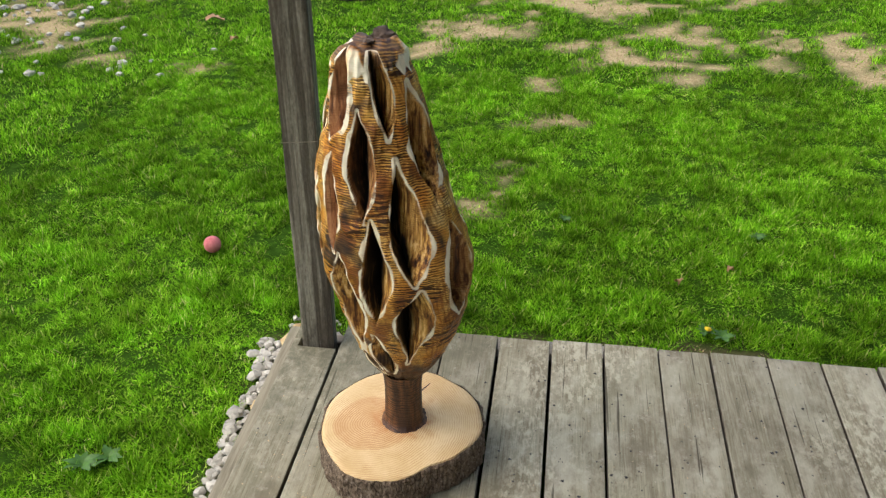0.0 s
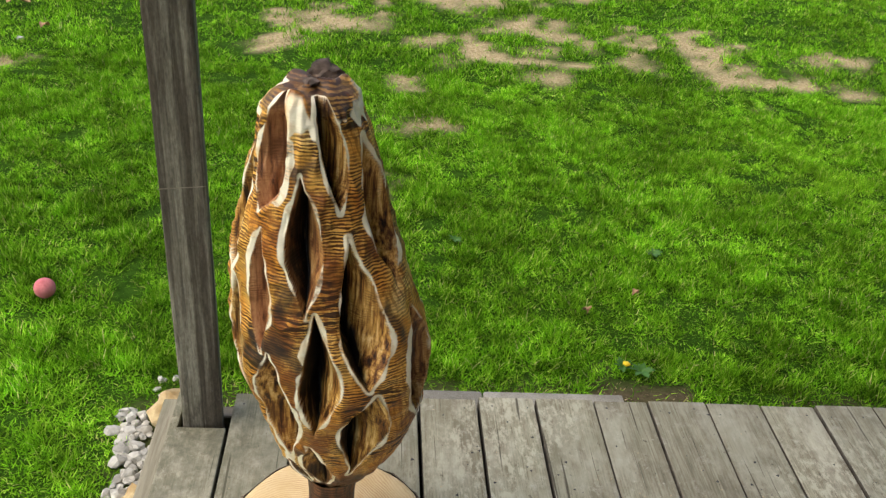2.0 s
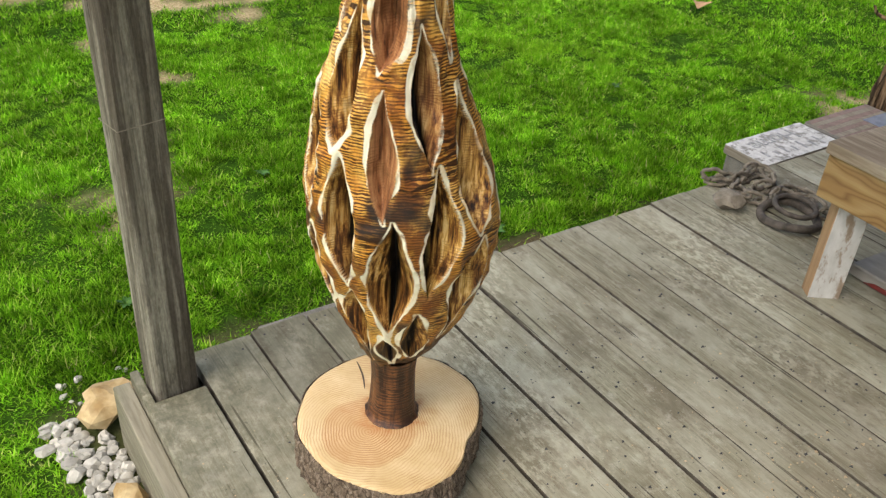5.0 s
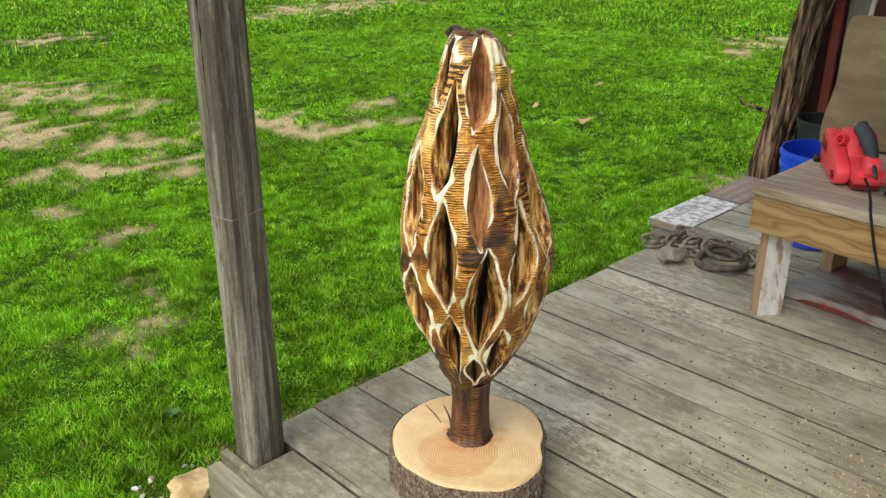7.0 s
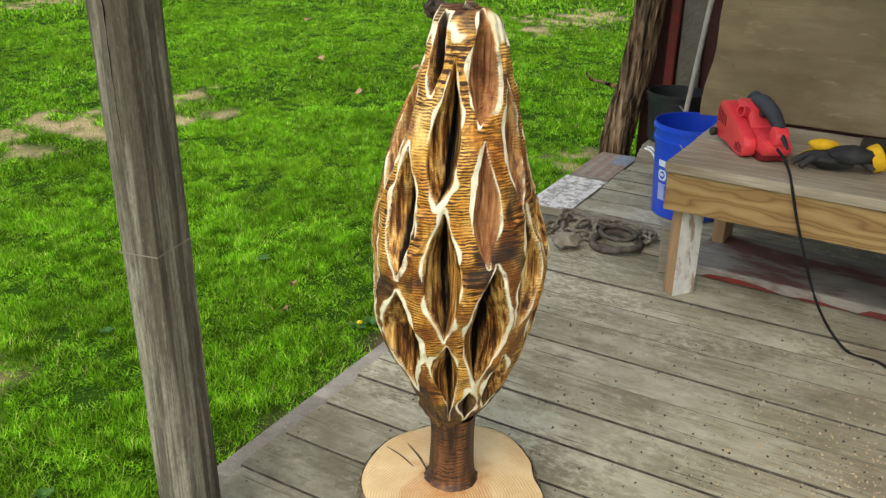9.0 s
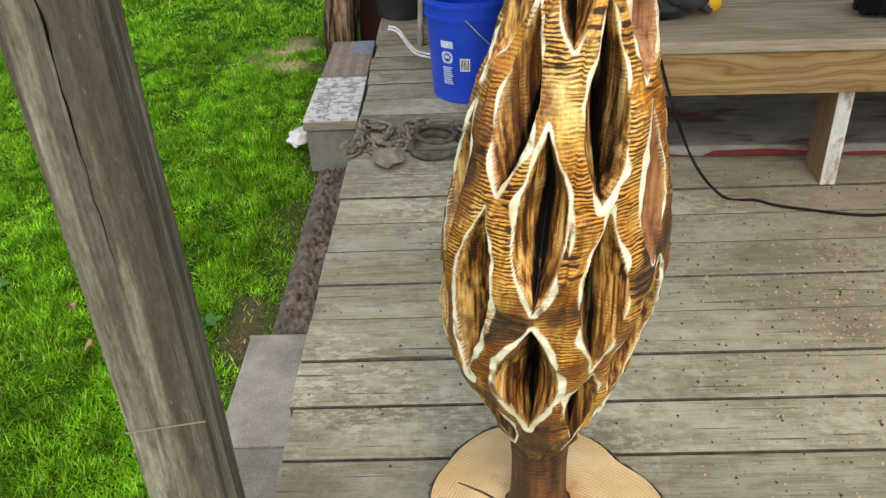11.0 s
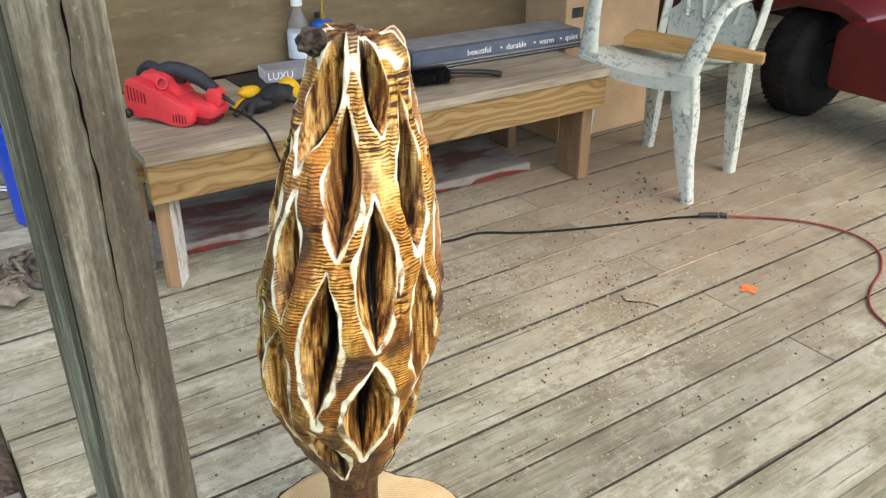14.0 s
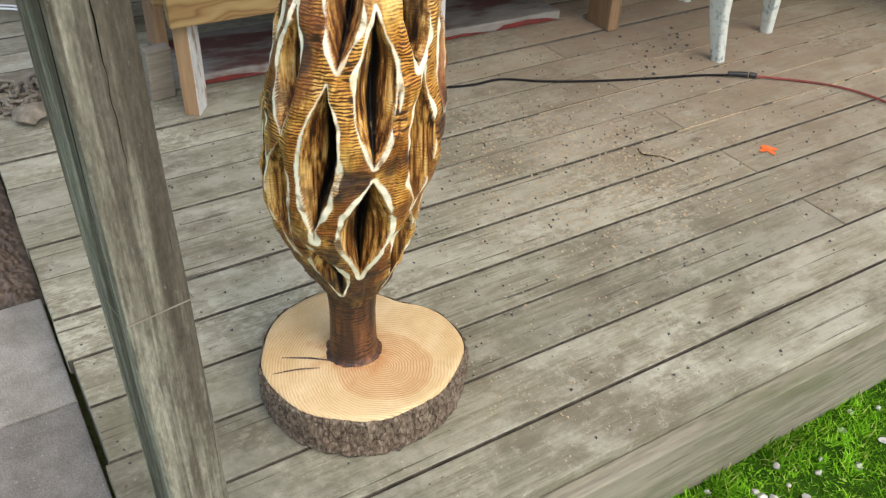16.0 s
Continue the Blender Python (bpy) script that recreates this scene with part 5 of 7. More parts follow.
def build_sander():
    """Belt sander: red housing, dark grip, front knob, vents, belt and dust port."""
    s = thing("belt_sander", (1.8, -0.695, 0.43), "red electric belt sander with black grip on the bench", "sander", rz=215)
    s.scale = (0.92, 0.92, 0.95)
    up = Matrix(((1, 0, 0, 0), (0, 0, 1, 0), (0, 1, 0, 0), (0, 0, 0, 1)))
    cover = part("belt_cover", outline([(-0.15, 0.022), (-0.156, 0.09), (-0.148, 0.126), (-0.122, 0.138), (-0.08, 0.128), (0.02, 0.088), (0.07, 0.068), (0.085, 0.045), (0.08, 0.014), (0.06, 0.003), (0.02, 0.001), (-0.06, 0.016), (-0.12, 0.014)], -0.088, -0.044, 0.01, None, up), M_REDPLASTIC, s, "red side cover with slotted vents", smooth=40)
    part("housing", outline([(-0.135, 0.04), (-0.138, 0.12), (-0.115, 0.146), (-0.045, 0.15), (-0.02, 0.138), (0.0, 0.1), (0.02, 0.08), (0.02, 0.03), (-0.1, 0.03)], -0.046, 0.05, 0.016, None, up), M_REDPLASTIC, s, smooth=40)
    part("rear_body", outline([(0.0, 0.024), (0.0, 0.086), (0.06, 0.072), (0.125, 0.07), (0.145, 0.055), (0.142, 0.03), (0.12, 0.02)], -0.044, 0.042, 0.012, None, up), M_REDPLASTIC, s, smooth=40)
    part("rear_bracket", outline([(0.105, 0.06), (0.1, 0.09), (0.112, 0.112), (0.134, 0.114), (0.152, 0.092), (0.152, 0.062), (0.135, 0.05)], -0.024, 0.022, 0.008, None, up), M_REDPLASTIC, s, smooth=40)
    grip = [Vector((-0.075, 0, 0.132)), Vector((-0.045, 0, 0.15)), Vector((0.0, 0, 0.152)), Vector((0.06, 0, 0.138)), Vector((0.1, 0, 0.118)), Vector((0.128, 0, 0.1))]
    part("grip", tube(smooth_path(grip, 7), lambda q: 0.021 + 0.005 * math.sin(q * 3.1) - 0.004 * q, 12), M_GRIP, s, "dark rubber grip", smooth=60)
    part("trigger", box((-0.015, -0.012, 0.112), (0.02, 0.012, 0.134), 0.006, 2), M_BLACK, s, "black trigger", smooth=40)
    part("front_knob", tube(smooth_path([Vector((-0.09, 0.02, 0.138)), Vector((-0.13, 0.026, 0.146)), Vector((-0.16, 0.03, 0.13)), Vector((-0.172, 0.032, 0.112))], 5), lambda q: 0.017 + 0.003 * q, 12), M_GRIP, s, "dark front knob", smooth=60)
    part("dust_port", lathe([(0.017, 0), (0.018, 0.028), (0.0135, 0.028), (0.013, 0.004)], 20, None, Matrix.Translation((-0.03, -0.044, 0.12)) @ Matrix.Rotation(radians(74), 4, "X") @ Matrix.Rotation(radians(25), 4, "Y")), M_REDPLASTIC, s, smooth=50)
    part("belt", outline([(-0.155, 0.024), (-0.145, 0.005), (-0.125, 0.0), (0.1, 0.0), (0.12, 0.006), (0.125, 0.024), (0.105, 0.034), (-0.125, 0.034)], -0.042, 0.036, 0.004, None, up), M_DARKRED, s, "dark sanding belt", smooth=40)
    part("tracking_knob", lathe([(0.012, 0), (0.014, 0.006), (0.014, 0.018), (0.01, 0.022)], 16, None, Matrix.Translation((-0.14, -0.086, 0.03)) @ Matrix.Rotation(radians(90), 4, "X")), M_BLACK, s, "black tracking knob", smooth=40)
    for k in range(6):
        part("vent_slot", box((-0.138 + 0.012 * k, -0.0895, 0.068 - 0.001 * k), (-0.133 + 0.012 * k, -0.0875, 0.116 - 0.004 * k), 0.001, 1), M_DARKRED, cover)
    for k in range(5):
        part("vent_slot", box((0.02 + 0.011 * k, -0.0895, 0.016), (0.025 + 0.011 * k, -0.0875, 0.046 - 0.003 * abs(k - 2)), 0.001, 1), M_DARKRED, cover)
    part("cord_sleeve", tube([Vector((0.14, 0, 0.09)), Vector((0.165, 0, 0.08)), Vector((0.19, 0, 0.064))], lambda q: 0.009 - 0.004 * q, 8), M_BLACK, s, smooth=60)


M_GRIP = mottled("dark_grip_rubber", (0.02, 0.022, 0.026), (0.05, 0.054, 0.062), 14, 0.65)
M_DARKRED = mottled("vent_shadow_red", (0.12, 0.006, 0.01), (0.17, 0.01, 0.014), 14, 0.7)
build_sander()


def build_gloves():
    g = thing("work_gloves", (1.735, -0.91, 0.43), "pair of black-palmed yellow work gloves on the bench", "gloves", rz=-60)
    g.scale = (1.05, 1.05, 1.05)
    part("palm", blob(0.052, 2, 3, 0.25, (1.25, 0.85, 0.5), 1.4, None, Matrix.Translation((0, 0, 0.03))), M_GLOVEB, g, smooth=60)
    part("palm", blob(0.05, 5, 3, 0.25, (1.2, 0.8, 0.45), 1.4, None, Matrix.Translation((0.03, -0.035, 0.052))), M_GLOVEB, g, smooth=60)
    part("back", blob(0.036, 7, 3, 0.2, (1.2, 0.7, 0.42), 1.4, None, Matrix.Translation((-0.025, 0.022, 0.062))), M_GLOVEY, g, "yellow knitted back", smooth=60)
    for k, (a, l, mt) in enumerate(((150, 0.06, M_GLOVEY), (172, 0.075, M_GLOVEB), (195, 0.07, M_GLOVEB), (-35, 0.07, M_GLOVEB), (-12, 0.07, M_GLOVEB), (12, 0.06, M_GLOVEB))):
        d = Vector((math.cos(radians(a)), math.sin(radians(a)), 0))
        p = [d * 0.03 + Vector((0, 0, 0.04)), d * (0.03 + l * 0.5) + Vector((0, 0, 0.038)), d * (0.03 + l) + Vector((0, 0, 0.016))]
        part("finger", tube(smooth_path(p, 5), lambda q: 0.0125 - 0.004 * q, 10), mt, g, "", smooth=60)
    cuff = lathe([(0.03, 0), (0.036, 0.012), (0.038, 0.03), (0.033, 0.03), (0.03, 0.012)], 24, None, Matrix.Translation((0.075, -0.03, 0.036)) @ Matrix.Rotation(radians(75), 4, "Y"), False)
    part("cuff", cuff, M_GLOVEY, g, "yellow ribbed cuff", smooth=50)


build_gloves()

# flat printed carton, with a juice bottle and a wipes tub beside it
fl = thing("flat_carton", (1.93, -0.98, 0.43), "flat grey printed carton lying at the back of the bench", "carton", rz=-20)
part("carton_body", box((0.0, -0.33, 0.0), (0.095, 0.0, 0.042), 0.002, 1), M_BOXGREY, fl)
part("white_end", box((0.002, 0.0004, 0.002), (0.093, 0.0016, 0.04)), M_WHITE, fl)
lettering("lettering", "LUXU", 0.034, M_WHITE, fl, Matrix.Translation((-0.0012, -0.004, 0.01)) @ Matrix(((0, 0, -1, 0), (-1, 0, 0, 0), (0, 1, 0, 0), (0, 0, 0, 1))), 0.0006)
solo("black_planks", box((1.9, -1.5, 0.431), (2.14, -0.95, 0.4365), 0.001, 1), M_BLACK, "thin black flooring planks lying on the bench", "planks")
fl.matrix_basis = pose(1.978, -1.034, 0.437, 0, 0, -8.5)
M_CLEAR = bpy.data.materials.new("clear_plastic")
M_CLEAR.use_nodes = True
_b = M_CLEAR.node_tree.nodes["Principled BSDF"]
_b.inputs["Base Color"].default_value = (0.9, 0.92, 0.93, 1)
_b.inputs["Roughness"].default_value = 0.08
_b.inputs["Transmission Weight"].default_value = 0.9
_b.inputs["IOR"].default_value = 1.3
M_JUICE = mottled("red_juice", (0.2, 0.005, 0.012), (0.26, 0.008, 0.015), 6, 0.2)
bt = thing("juice_bottle", (2.1, -1.218, 0.4368), "clear juice bottle with white cap and some red juice", "bottle")
bt.scale = (1.15, 1.15, 1.28)
part("bottle_body", lathe([(0.03, 0.0), (0.033, 0.006), (0.033, 0.1), (0.031, 0.12), (0.02, 0.146), (0.013, 0.158), (0.013, 0.166)], 28), M_CLEAR, bt, smooth=50)
part("bottle_cap", lathe([(0.0165, 0.166), (0.017, 0.168), (0.017, 0.186), (0.0155, 0.188)], 24), M_WHITE, bt, "white screw cap", smooth=40)
part("juice", lathe([(0.0285, 0.003), (0.031, 0.008), (0.031, 0.024)], 24), M_JUICE, bt, "dark red juice", smooth=40)
part("paper_label", lathe([(0.0336, 0.03), (0.0338, 0.031), (0.0338, 0.098), (0.0336, 0.099)], 28, None, None, False), M_LABEL, bt, "white and blue paper label", smooth=60)
M_BRASS = mottled("brass", (0.42, 0.3, 0.08), (0.58, 0.44, 0.14), 20, 0.35, 0.8)
M_TORCHBLUE = mottled("torch_blue_paint", (0.01, 0.1, 0.5), (0.015, 0.14, 0.6), 8, 0.35, 0, 0.5, 0.03)
torch = thing("gas_torch", (2.1, -1.312, 0.4368), "gas torch with red and white cylinder and brass tube", "torch")
torch.scale = (1.02, 1.02, 0.9)
part("cylinder", lathe([(0.036, 0.0), (0.0385, 0.004), (0.0385, 0.145), (0.037, 0.148)], 28), M_WHITE, torch, "white cylinder body", smooth=40)
part("shoulder", lathe([(0.0395, 0.143), (0.0398, 0.152), (0.037, 0.163), (0.028, 0.17), (0.014, 0.174)], 28), M_TORCHBLUE, torch, "blue domed shoulder", smooth=60)
rb = bmesh.new()
lathe([(0.0388, 0.006), (0.0392, 0.008), (0.0392, 0.14), (0.0388, 0.142)], 28, rb, None, False)
bmesh.ops.delete(rb, geom=[f for f in rb.faces if f.calc_center_median().y < 0.004], context="FACES")
part("red_label", rb, M_REDPAINT, torch, "red label side", smooth=60)
for k in range(3):
    part("label_bar", box((-0.0415, 0.006 + 0.0005 * k, 0.094 - 0.018 * k), (-0.0385, 0.016, 0.1 - 0.018 * k)), M_WHITE, torch)
part("valve", lathe([(0.011, 0.172), (0.012, 0.176), (0.012, 0.188), (0.008, 0.192), (0.008, 0.206)], 16), M_BRASS, torch, "brass valve", smooth=40)
part("valve_knob", lathe([(0.008, 0.0), (0.0105, 0.002), (0.0105, 0.014), (0.008, 0.016)], 14, None, Matrix.Translation((-0.002, 0.011, 0.19)) @ Matrix.Rotation(radians(-80), 4, "X")), M_BLACK, torch, "black valve knob", smooth=40)
part("burner_tube", tube(smooth_path([Vector((0, 0, 0.2)), Vector((0.002, -0.003, 0.26)), Vector((0.006, -0.004, 0.33)), Vector((0.0, 0.02, 0.37)), Vector((-0.01, 0.05, 0.38))], 6), 0.0058, 10), M_BRASS, torch, "curved brass burner tube", smooth=60)

# long flooring cartons and loose planks, with a black pry handle
fb = thing("flooring_carton", (1.82, -1.505, 0.43), "long slate-blue flooring carton with white words", "carton", rz=-3.2)
part("carton_body", box((0.0, -0.735, 0.026), (0.185, 0.0, 0.072), 0.002, 1), M_BOXBLUE, fb)
part("pale_top", box((0.03, -0.73, 0.0722), (0.18, -0.02, 0.0735)), M_BOXGREY, fb, "grey printed top")
for word, yy in (("beautiful", -0.22), ("\u2022", -0.362), ("durable", -0.388), ("\u2022", -0.512), ("warm", -0.538), ("\u2022", -0.634), ("quiet", -0.66)):
    lettering("lettering", word, 0.03, M_WHITE, fb, Matrix.Translation((-0.0012, yy, 0.036)) @ Matrix(((0, 0, -1, 0), (-1, 0, 0, 0), (0, 1, 0, 0), (0, 0, 0, 1))), 0.0006)
for k in range(4):
    part("loose_plank", box((0.004 - 0.004 * k, -0.79 + 0.008 * k, 0.0005 + 0.0063 * k), (0.19, -0.01, 0.0058 + 0.0063 * k), 0.0008, 1), M_BOXGREY if k % 2 else M_BLACK, fb)
def build_brush():
    """Bench brush lying on its side: wooden back, dense black bristles, slim black handle."""
    b = thing("bench_brush", (1.7, -1.395, 0.43), "black bench brush with stiff bristles and slim handle", "brush", rz=-12)
    part("brush_back", box((0.035, -0.165, 0.004), (0.058, 0.01, 0.05), 0.006, 2), M_BLACK, b, smooth=40)
    br = bmesh.new()
    rs = random.Random(5)
    for k in range(420):
        y, z = rs.uniform(-0.16, 0.005), rs.uniform(0.006, 0.05)
        p = Vector((0.037, y, z))
        q = Vector((-0.03 + rs.uniform(-0.008, 0.006), y + rs.uniform(-0.012, 0.016), max(0.003, z * 1.15 + rs.uniform(-0.008, 0.01))))
        w = 0.0011
        br.faces.new([br.verts.new(p + Vector((0, -w, 0))), br.verts.new(p + Vector((0, w, 0))), br.verts.new(q + Vector((0, w, w))), br.verts.new(q + Vector((0, -w, -w)))])
    box((-0.018, -0.158, 0.007), (0.036, 0.003, 0.047), 0.005, 1, br)
    part("bristles", br, M_RUBBER, b, "stiff black bristles")
    part("handle", tube(smooth_path([Vector((0.046, -0.16, 0.026)), Vector((0.035, -0.22, 0.022)), Vector((0.01, -0.29, 0.02)), Vector((-0.015, -0.345, 0.013))], 5), lambda q: 0.0095 + 0.003 * q, 10, flat=0.8), M_BLACK, b, smooth=60)


build_brush()

# ---------------------------------------------------------------- cords
M_CORD = mottled("black_cord_rubber", (0.008, 0.007, 0.007), (0.018, 0.016, 0.016), 20, 0.8, 0, 0.15, 0.05)
power = thing("power_cord", (0, 0, 0), "thin black power cord hanging off the bench and over the deck", "cord")
CORD = [(1.639, -0.772, 0.49), (1.6, -0.8, 0.475), (1.56, -0.825, 0.45), (1.537, -0.84, 0.42), (1.532, -0.88, 0.3), (1.524, -0.96, 0.11), (1.51, -1.05, 0.006),
        (1.488, -1.13, 0.005), (1.45, -1.19, 0.005), (1.395, -1.36, 0.005), (1.386, -1.475, 0.005), (1.31, -1.59, 0.005), (1.236, -1.738, 0.005), (1.165, -1.92, 0.005), (1.105, -2.09, 0.005), (1.062, -2.165, 0.007)]
part("cable", tube(smooth_path(CORD, 8), 0.004, 8), M_CORD, power, smooth=80)
part("plug", tube([Vector((1.062, -2.165, 0.012)), Vector((1.045, -2.19, 0.013)), Vector((1.026, -2.217, 0.012))], lambda q: 0.008 if q < 0.6 else 0.01, 10), M_BLACK, power, "black plug", smooth=50)
ext = thing("extension_cord", (0, 0, 0), "faded red extension cord looping over the deck", "cord")
EXT = [(1.01, -2.24, 0.009), (0.885, -2.385, 0.006), (0.78, -2.452, 0.006), (0.67, -2.47, 0.006), (0.57, -2.425, 0.006), (0.495, -2.32, 0.006), (0.44, -2.17, 0.006), (0.37, -2.07, 0.006), (0.25, -2.02, 0.006), (0.1, -2.03, 0.006), (0.02, -2.05, 0.006),
       (-0.03, -2.06, -0.02), (-0.045, -2.07, -0.12), (-0.1, -2.1, -0.172), (-0.4, -2.2, -0.172)]
part("cable", tube(smooth_path(EXT, 8), 0.0039, 8), M_REDCORD, ext, smooth=80)
part("socket", tube([Vector((1.022, -2.223, 0.013)), Vector((1.008, -2.24, 0.011))], 0.0095, 10), M_BLACK, ext, "black socket end", smooth=50)


# ---------------------------------------------------------------- buckets
def build_bucket(name, at, mat, label, lab=True, h=0.365, rt=0.151, rb=0.13, rz=0.0):
    b = thing(name, at, label, "bucket", rz=rz)
    prof = [(rb - 0.004, 0.0), (rb, 0.004), (rb + (rt - rb) * 0.78 - 0.002, h * 0.8), (rt, h * 0.805), (rt + 0.001, h * 0.845), (rt - 0.003, h * 0.85), (rt - 0.002, h * 0.93), (rt + 0.004, h * 0.935), (rt + 0.005, h * 0.965),
            (rt + 0.001, h * 0.97), (rt + 0.001, h), (rt - 0.004, h), (rt - 0.006, h * 0.85), (rb - 0.006, 0.012), (0.01, 0.01)]
    part("bucket_shell", lathe(prof, 64), mat, b, smooth=35)
    pts = []
    for k in range(17):
        t = math.pi * k / 16
        pts.append(Vector(((rt + 0.006) * math.cos(t), -0.05 - 0.1 * math.sin(t) * 0.9 - (rt - 0.02) * math.sin(t), h * 0.86 - 0.21 * math.sin(t))))
    part("bail_handle", tube(pts, 0.0021, 6), M_STEEL, b, "thin wire handle", smooth=60)
    if lab:
        def patch(name2, a0, a1, z0, z1, m2, lb="", off=0.0006):
            pb_ = bmesh.new()
            n = 10
            grid = []
            for i in range(n + 1):
                t = radians(a0 + (a1 - a0) * i / n)
                col = []
                for z in (z0, z1):
                    r = rb + (rt - rb) * 0.78 * z / (h * 0.8) + off
                    col.append(pb_.verts.new((r * math.cos(t), r * math.sin(t), z)))
                grid.append(col)
            for a, c in zip(grid, grid[1:]):
                pb_.faces.new((a[0], c[0], c[1], a[1]))
            return part(name2, pb_, m2, b, lb, smooth=60)
        patch("pale_print", 160, 179, 0.198, 0.222, M_LABEL, "pale printed heading")
        for k in range(14):
            t0, t1 = 2 * math.pi * k / 14, 2 * math.pi * (k + 0.8) / 14
            a0, a1 = 169 + 7.5 * math.cos(t0), 169 + 7.5 * math.cos(t1)
            z0, z1 = 0.165 + 0.019 * math.sin(t0), 0.165 + 0.019 * math.sin(t1)
            patch("round_mark", min(a0, a1) - 1.2, max(a0, a1) + 1.2, min(z0, z1) - 0.002, max(z0, z1) + 0.002, M_LABEL)
        patch("round_mark", 165, 172.5, 0.16, 0.172, M_LABEL)
        for k in range(9):
            patch("print_line", 161, 177 - (k * 5) % 4, 0.07 + k * 0.0072, 0.0736 + k * 0.0072, M_LABEL)
        patch("barcode", 188, 202, 0.12, 0.165, M_WHITE, "white barcode patch")
        for k in range(6):
            patch("barcode_bar", 189.5 + 2 * k, 190.5 + 2 * k, 0.125, 0.16, M_INK, "", 0.0012)
    return b


build_bucket("blue_bucket", (2.355, -0.378, 0.0), M_BLUE, "bright blue plastic five-gallon bucket beside the bench", True, 0.352, rz=-22)
build_bucket("black_bucket", (3.03, -0.115, 0.0845), M_BLACK, "black plastic bucket on the lumber stack", False, 0.222, 0.132, 0.112)

# short stack of lumber under the black bucket
for k in range(4):
    x0 = 2.865 + 0.004 * (k % 2)
    solo("stacked_board", box((x0, -0.9 + 0.02 * k, 0.001 + 0.0208 * k), (3.14, 0.0 - 0.008 * k, 0.0205 + 0.0208 * k), 0.002, 1), M_LUMBER, "grey board in a low stack on the deck", "board", group="lumber stack")
cb = thing("white_cable", (0, 0, 0), "loose loops of thin white cable on the deck", "cable")
for s in (0.0, 0.035):
    part("loop", tube(smooth_path([(2.84 - s, -0.06, 0.088), (2.82 - s, -0.1, 0.08), (2.79 - s, -0.16, 0.008), (2.72 - s, -0.23, 0.007), (2.64 - s, -0.33, 0.007), (2.58 - s, -0.5, 0.007)], 8), 0.0042, 7), M_WHITE, cb, smooth=80)

# things leaning in the dark corner
M_POLE = mottled("weathered_pole", (0.26, 0.235, 0.2), (0.4, 0.37, 0.32), 20, 0.7)
solo("red_trim_board", box((3.145, -0.05, 0.0), (3.172, -0.008, 2.3), 0.004, 1), M_OLDRED, "red-painted trim board at the wall corner", "trim", kind="structure")
solo("leaning_board", box((-0.01, -0.052, 0.0), (0.01, 0.052, 1.7), 0.003, 1), M_JOIST, "tall dark grey board standing against the dark wall", "board", pose(3.185, -0.11, 0.001, 0, 0, 0))
solo("white_pole", tube([Vector((2.85, -0.182, 0.002)), Vector((3.0, -0.232, 0.88)), Vector((3.15, -0.282, 1.75))], 0.0115, 10), M_POLE, "pale grey broom pole leaning behind the blue bucket", "pole", smooth=60)
solo("batten", box((-0.012, -0.03, 0.0), (0.012, 0.03, 1.5), 0.003, 1), M_PINE_Z, "pale wooden batten leaning behind the plywood", "slat", pose(3.05, -0.5, 0.001, 0, 3.5, 0))


def build_bark_slab():
    """A half-round slab of log with shaggy bark, leaning on the wall corner."""
    bm = bmesh.new()
    n, nz = 64, 130
    base, head = Vector((3.1, 0.17, -0.19)), Vector((3.1, -0.075, 1.75))
    d = (head - base).normalized()
    across = Vector((0, 1, 0)) - d * d.y
    across.normalize()
    out = d.cross(across)
    if out.x > 0:
        out = -out
    L = (head - base).length
    rows = []
    for i in range(nz + 1):
        f = i / nz
        c = base + d * (L * f) + across * (0.018 * math.sin(f * 7) + 0.01 * math.sin(f * 17))
        w = 0.068 - 0.008 * f
        row = []
        for k in range(n):
            t = math.pi * 2 * k / n
            g = 1 + 0.2 * noise.noise(Vector((math.cos(t) * 3.5, math.sin(t) * 3.5, f * 9))) + 0.24 * abs(noise.noise(Vector((math.cos(t) * 9, math.sin(t) * 9, f * 8)))) + 0.1 * noise.noise(Vector((math.cos(t) * 22, math.sin(t) * 22, f * 30)))
            row.append(bm.verts.new(c + across * (w * g * math.cos(t)) + out * ((0.075 if math.sin(t) > 0 else 0.03) * g * math.sin(t))))
        rows.append(row)
    for a, b in zip(rows, rows[1:]):
        for k in range(n):
            bm.faces.new((a[k], a[(k + 1) % n], b[(k + 1) % n], b[k]))
    bm.faces.new(rows[0][::-1])
    bm.faces.new(rows[-1])
    bmesh.ops.recalc_face_normals(bm, faces=bm.faces[:])
    s = thing("bark_slab", base, "tall rough log slab with shaggy bark leaning at the corner", "log slab")
    part("slab", bm, M_SLABBARK, s, at=Matrix.Translation(-base), smooth=60)
    part("twig", tube(smooth_path([Vector((-0.04, 0.0, 0.47)), Vector((-0.06, 0.07, 0.49)), Vector((-0.07, 0.13, 0.5)), Vector((-0.08, 0.15, 0.53))], 5), lambda q: 0.011 - 0.006 * q, 7), M_SLABBARK, s, smooth=60)


build_bark_slab()

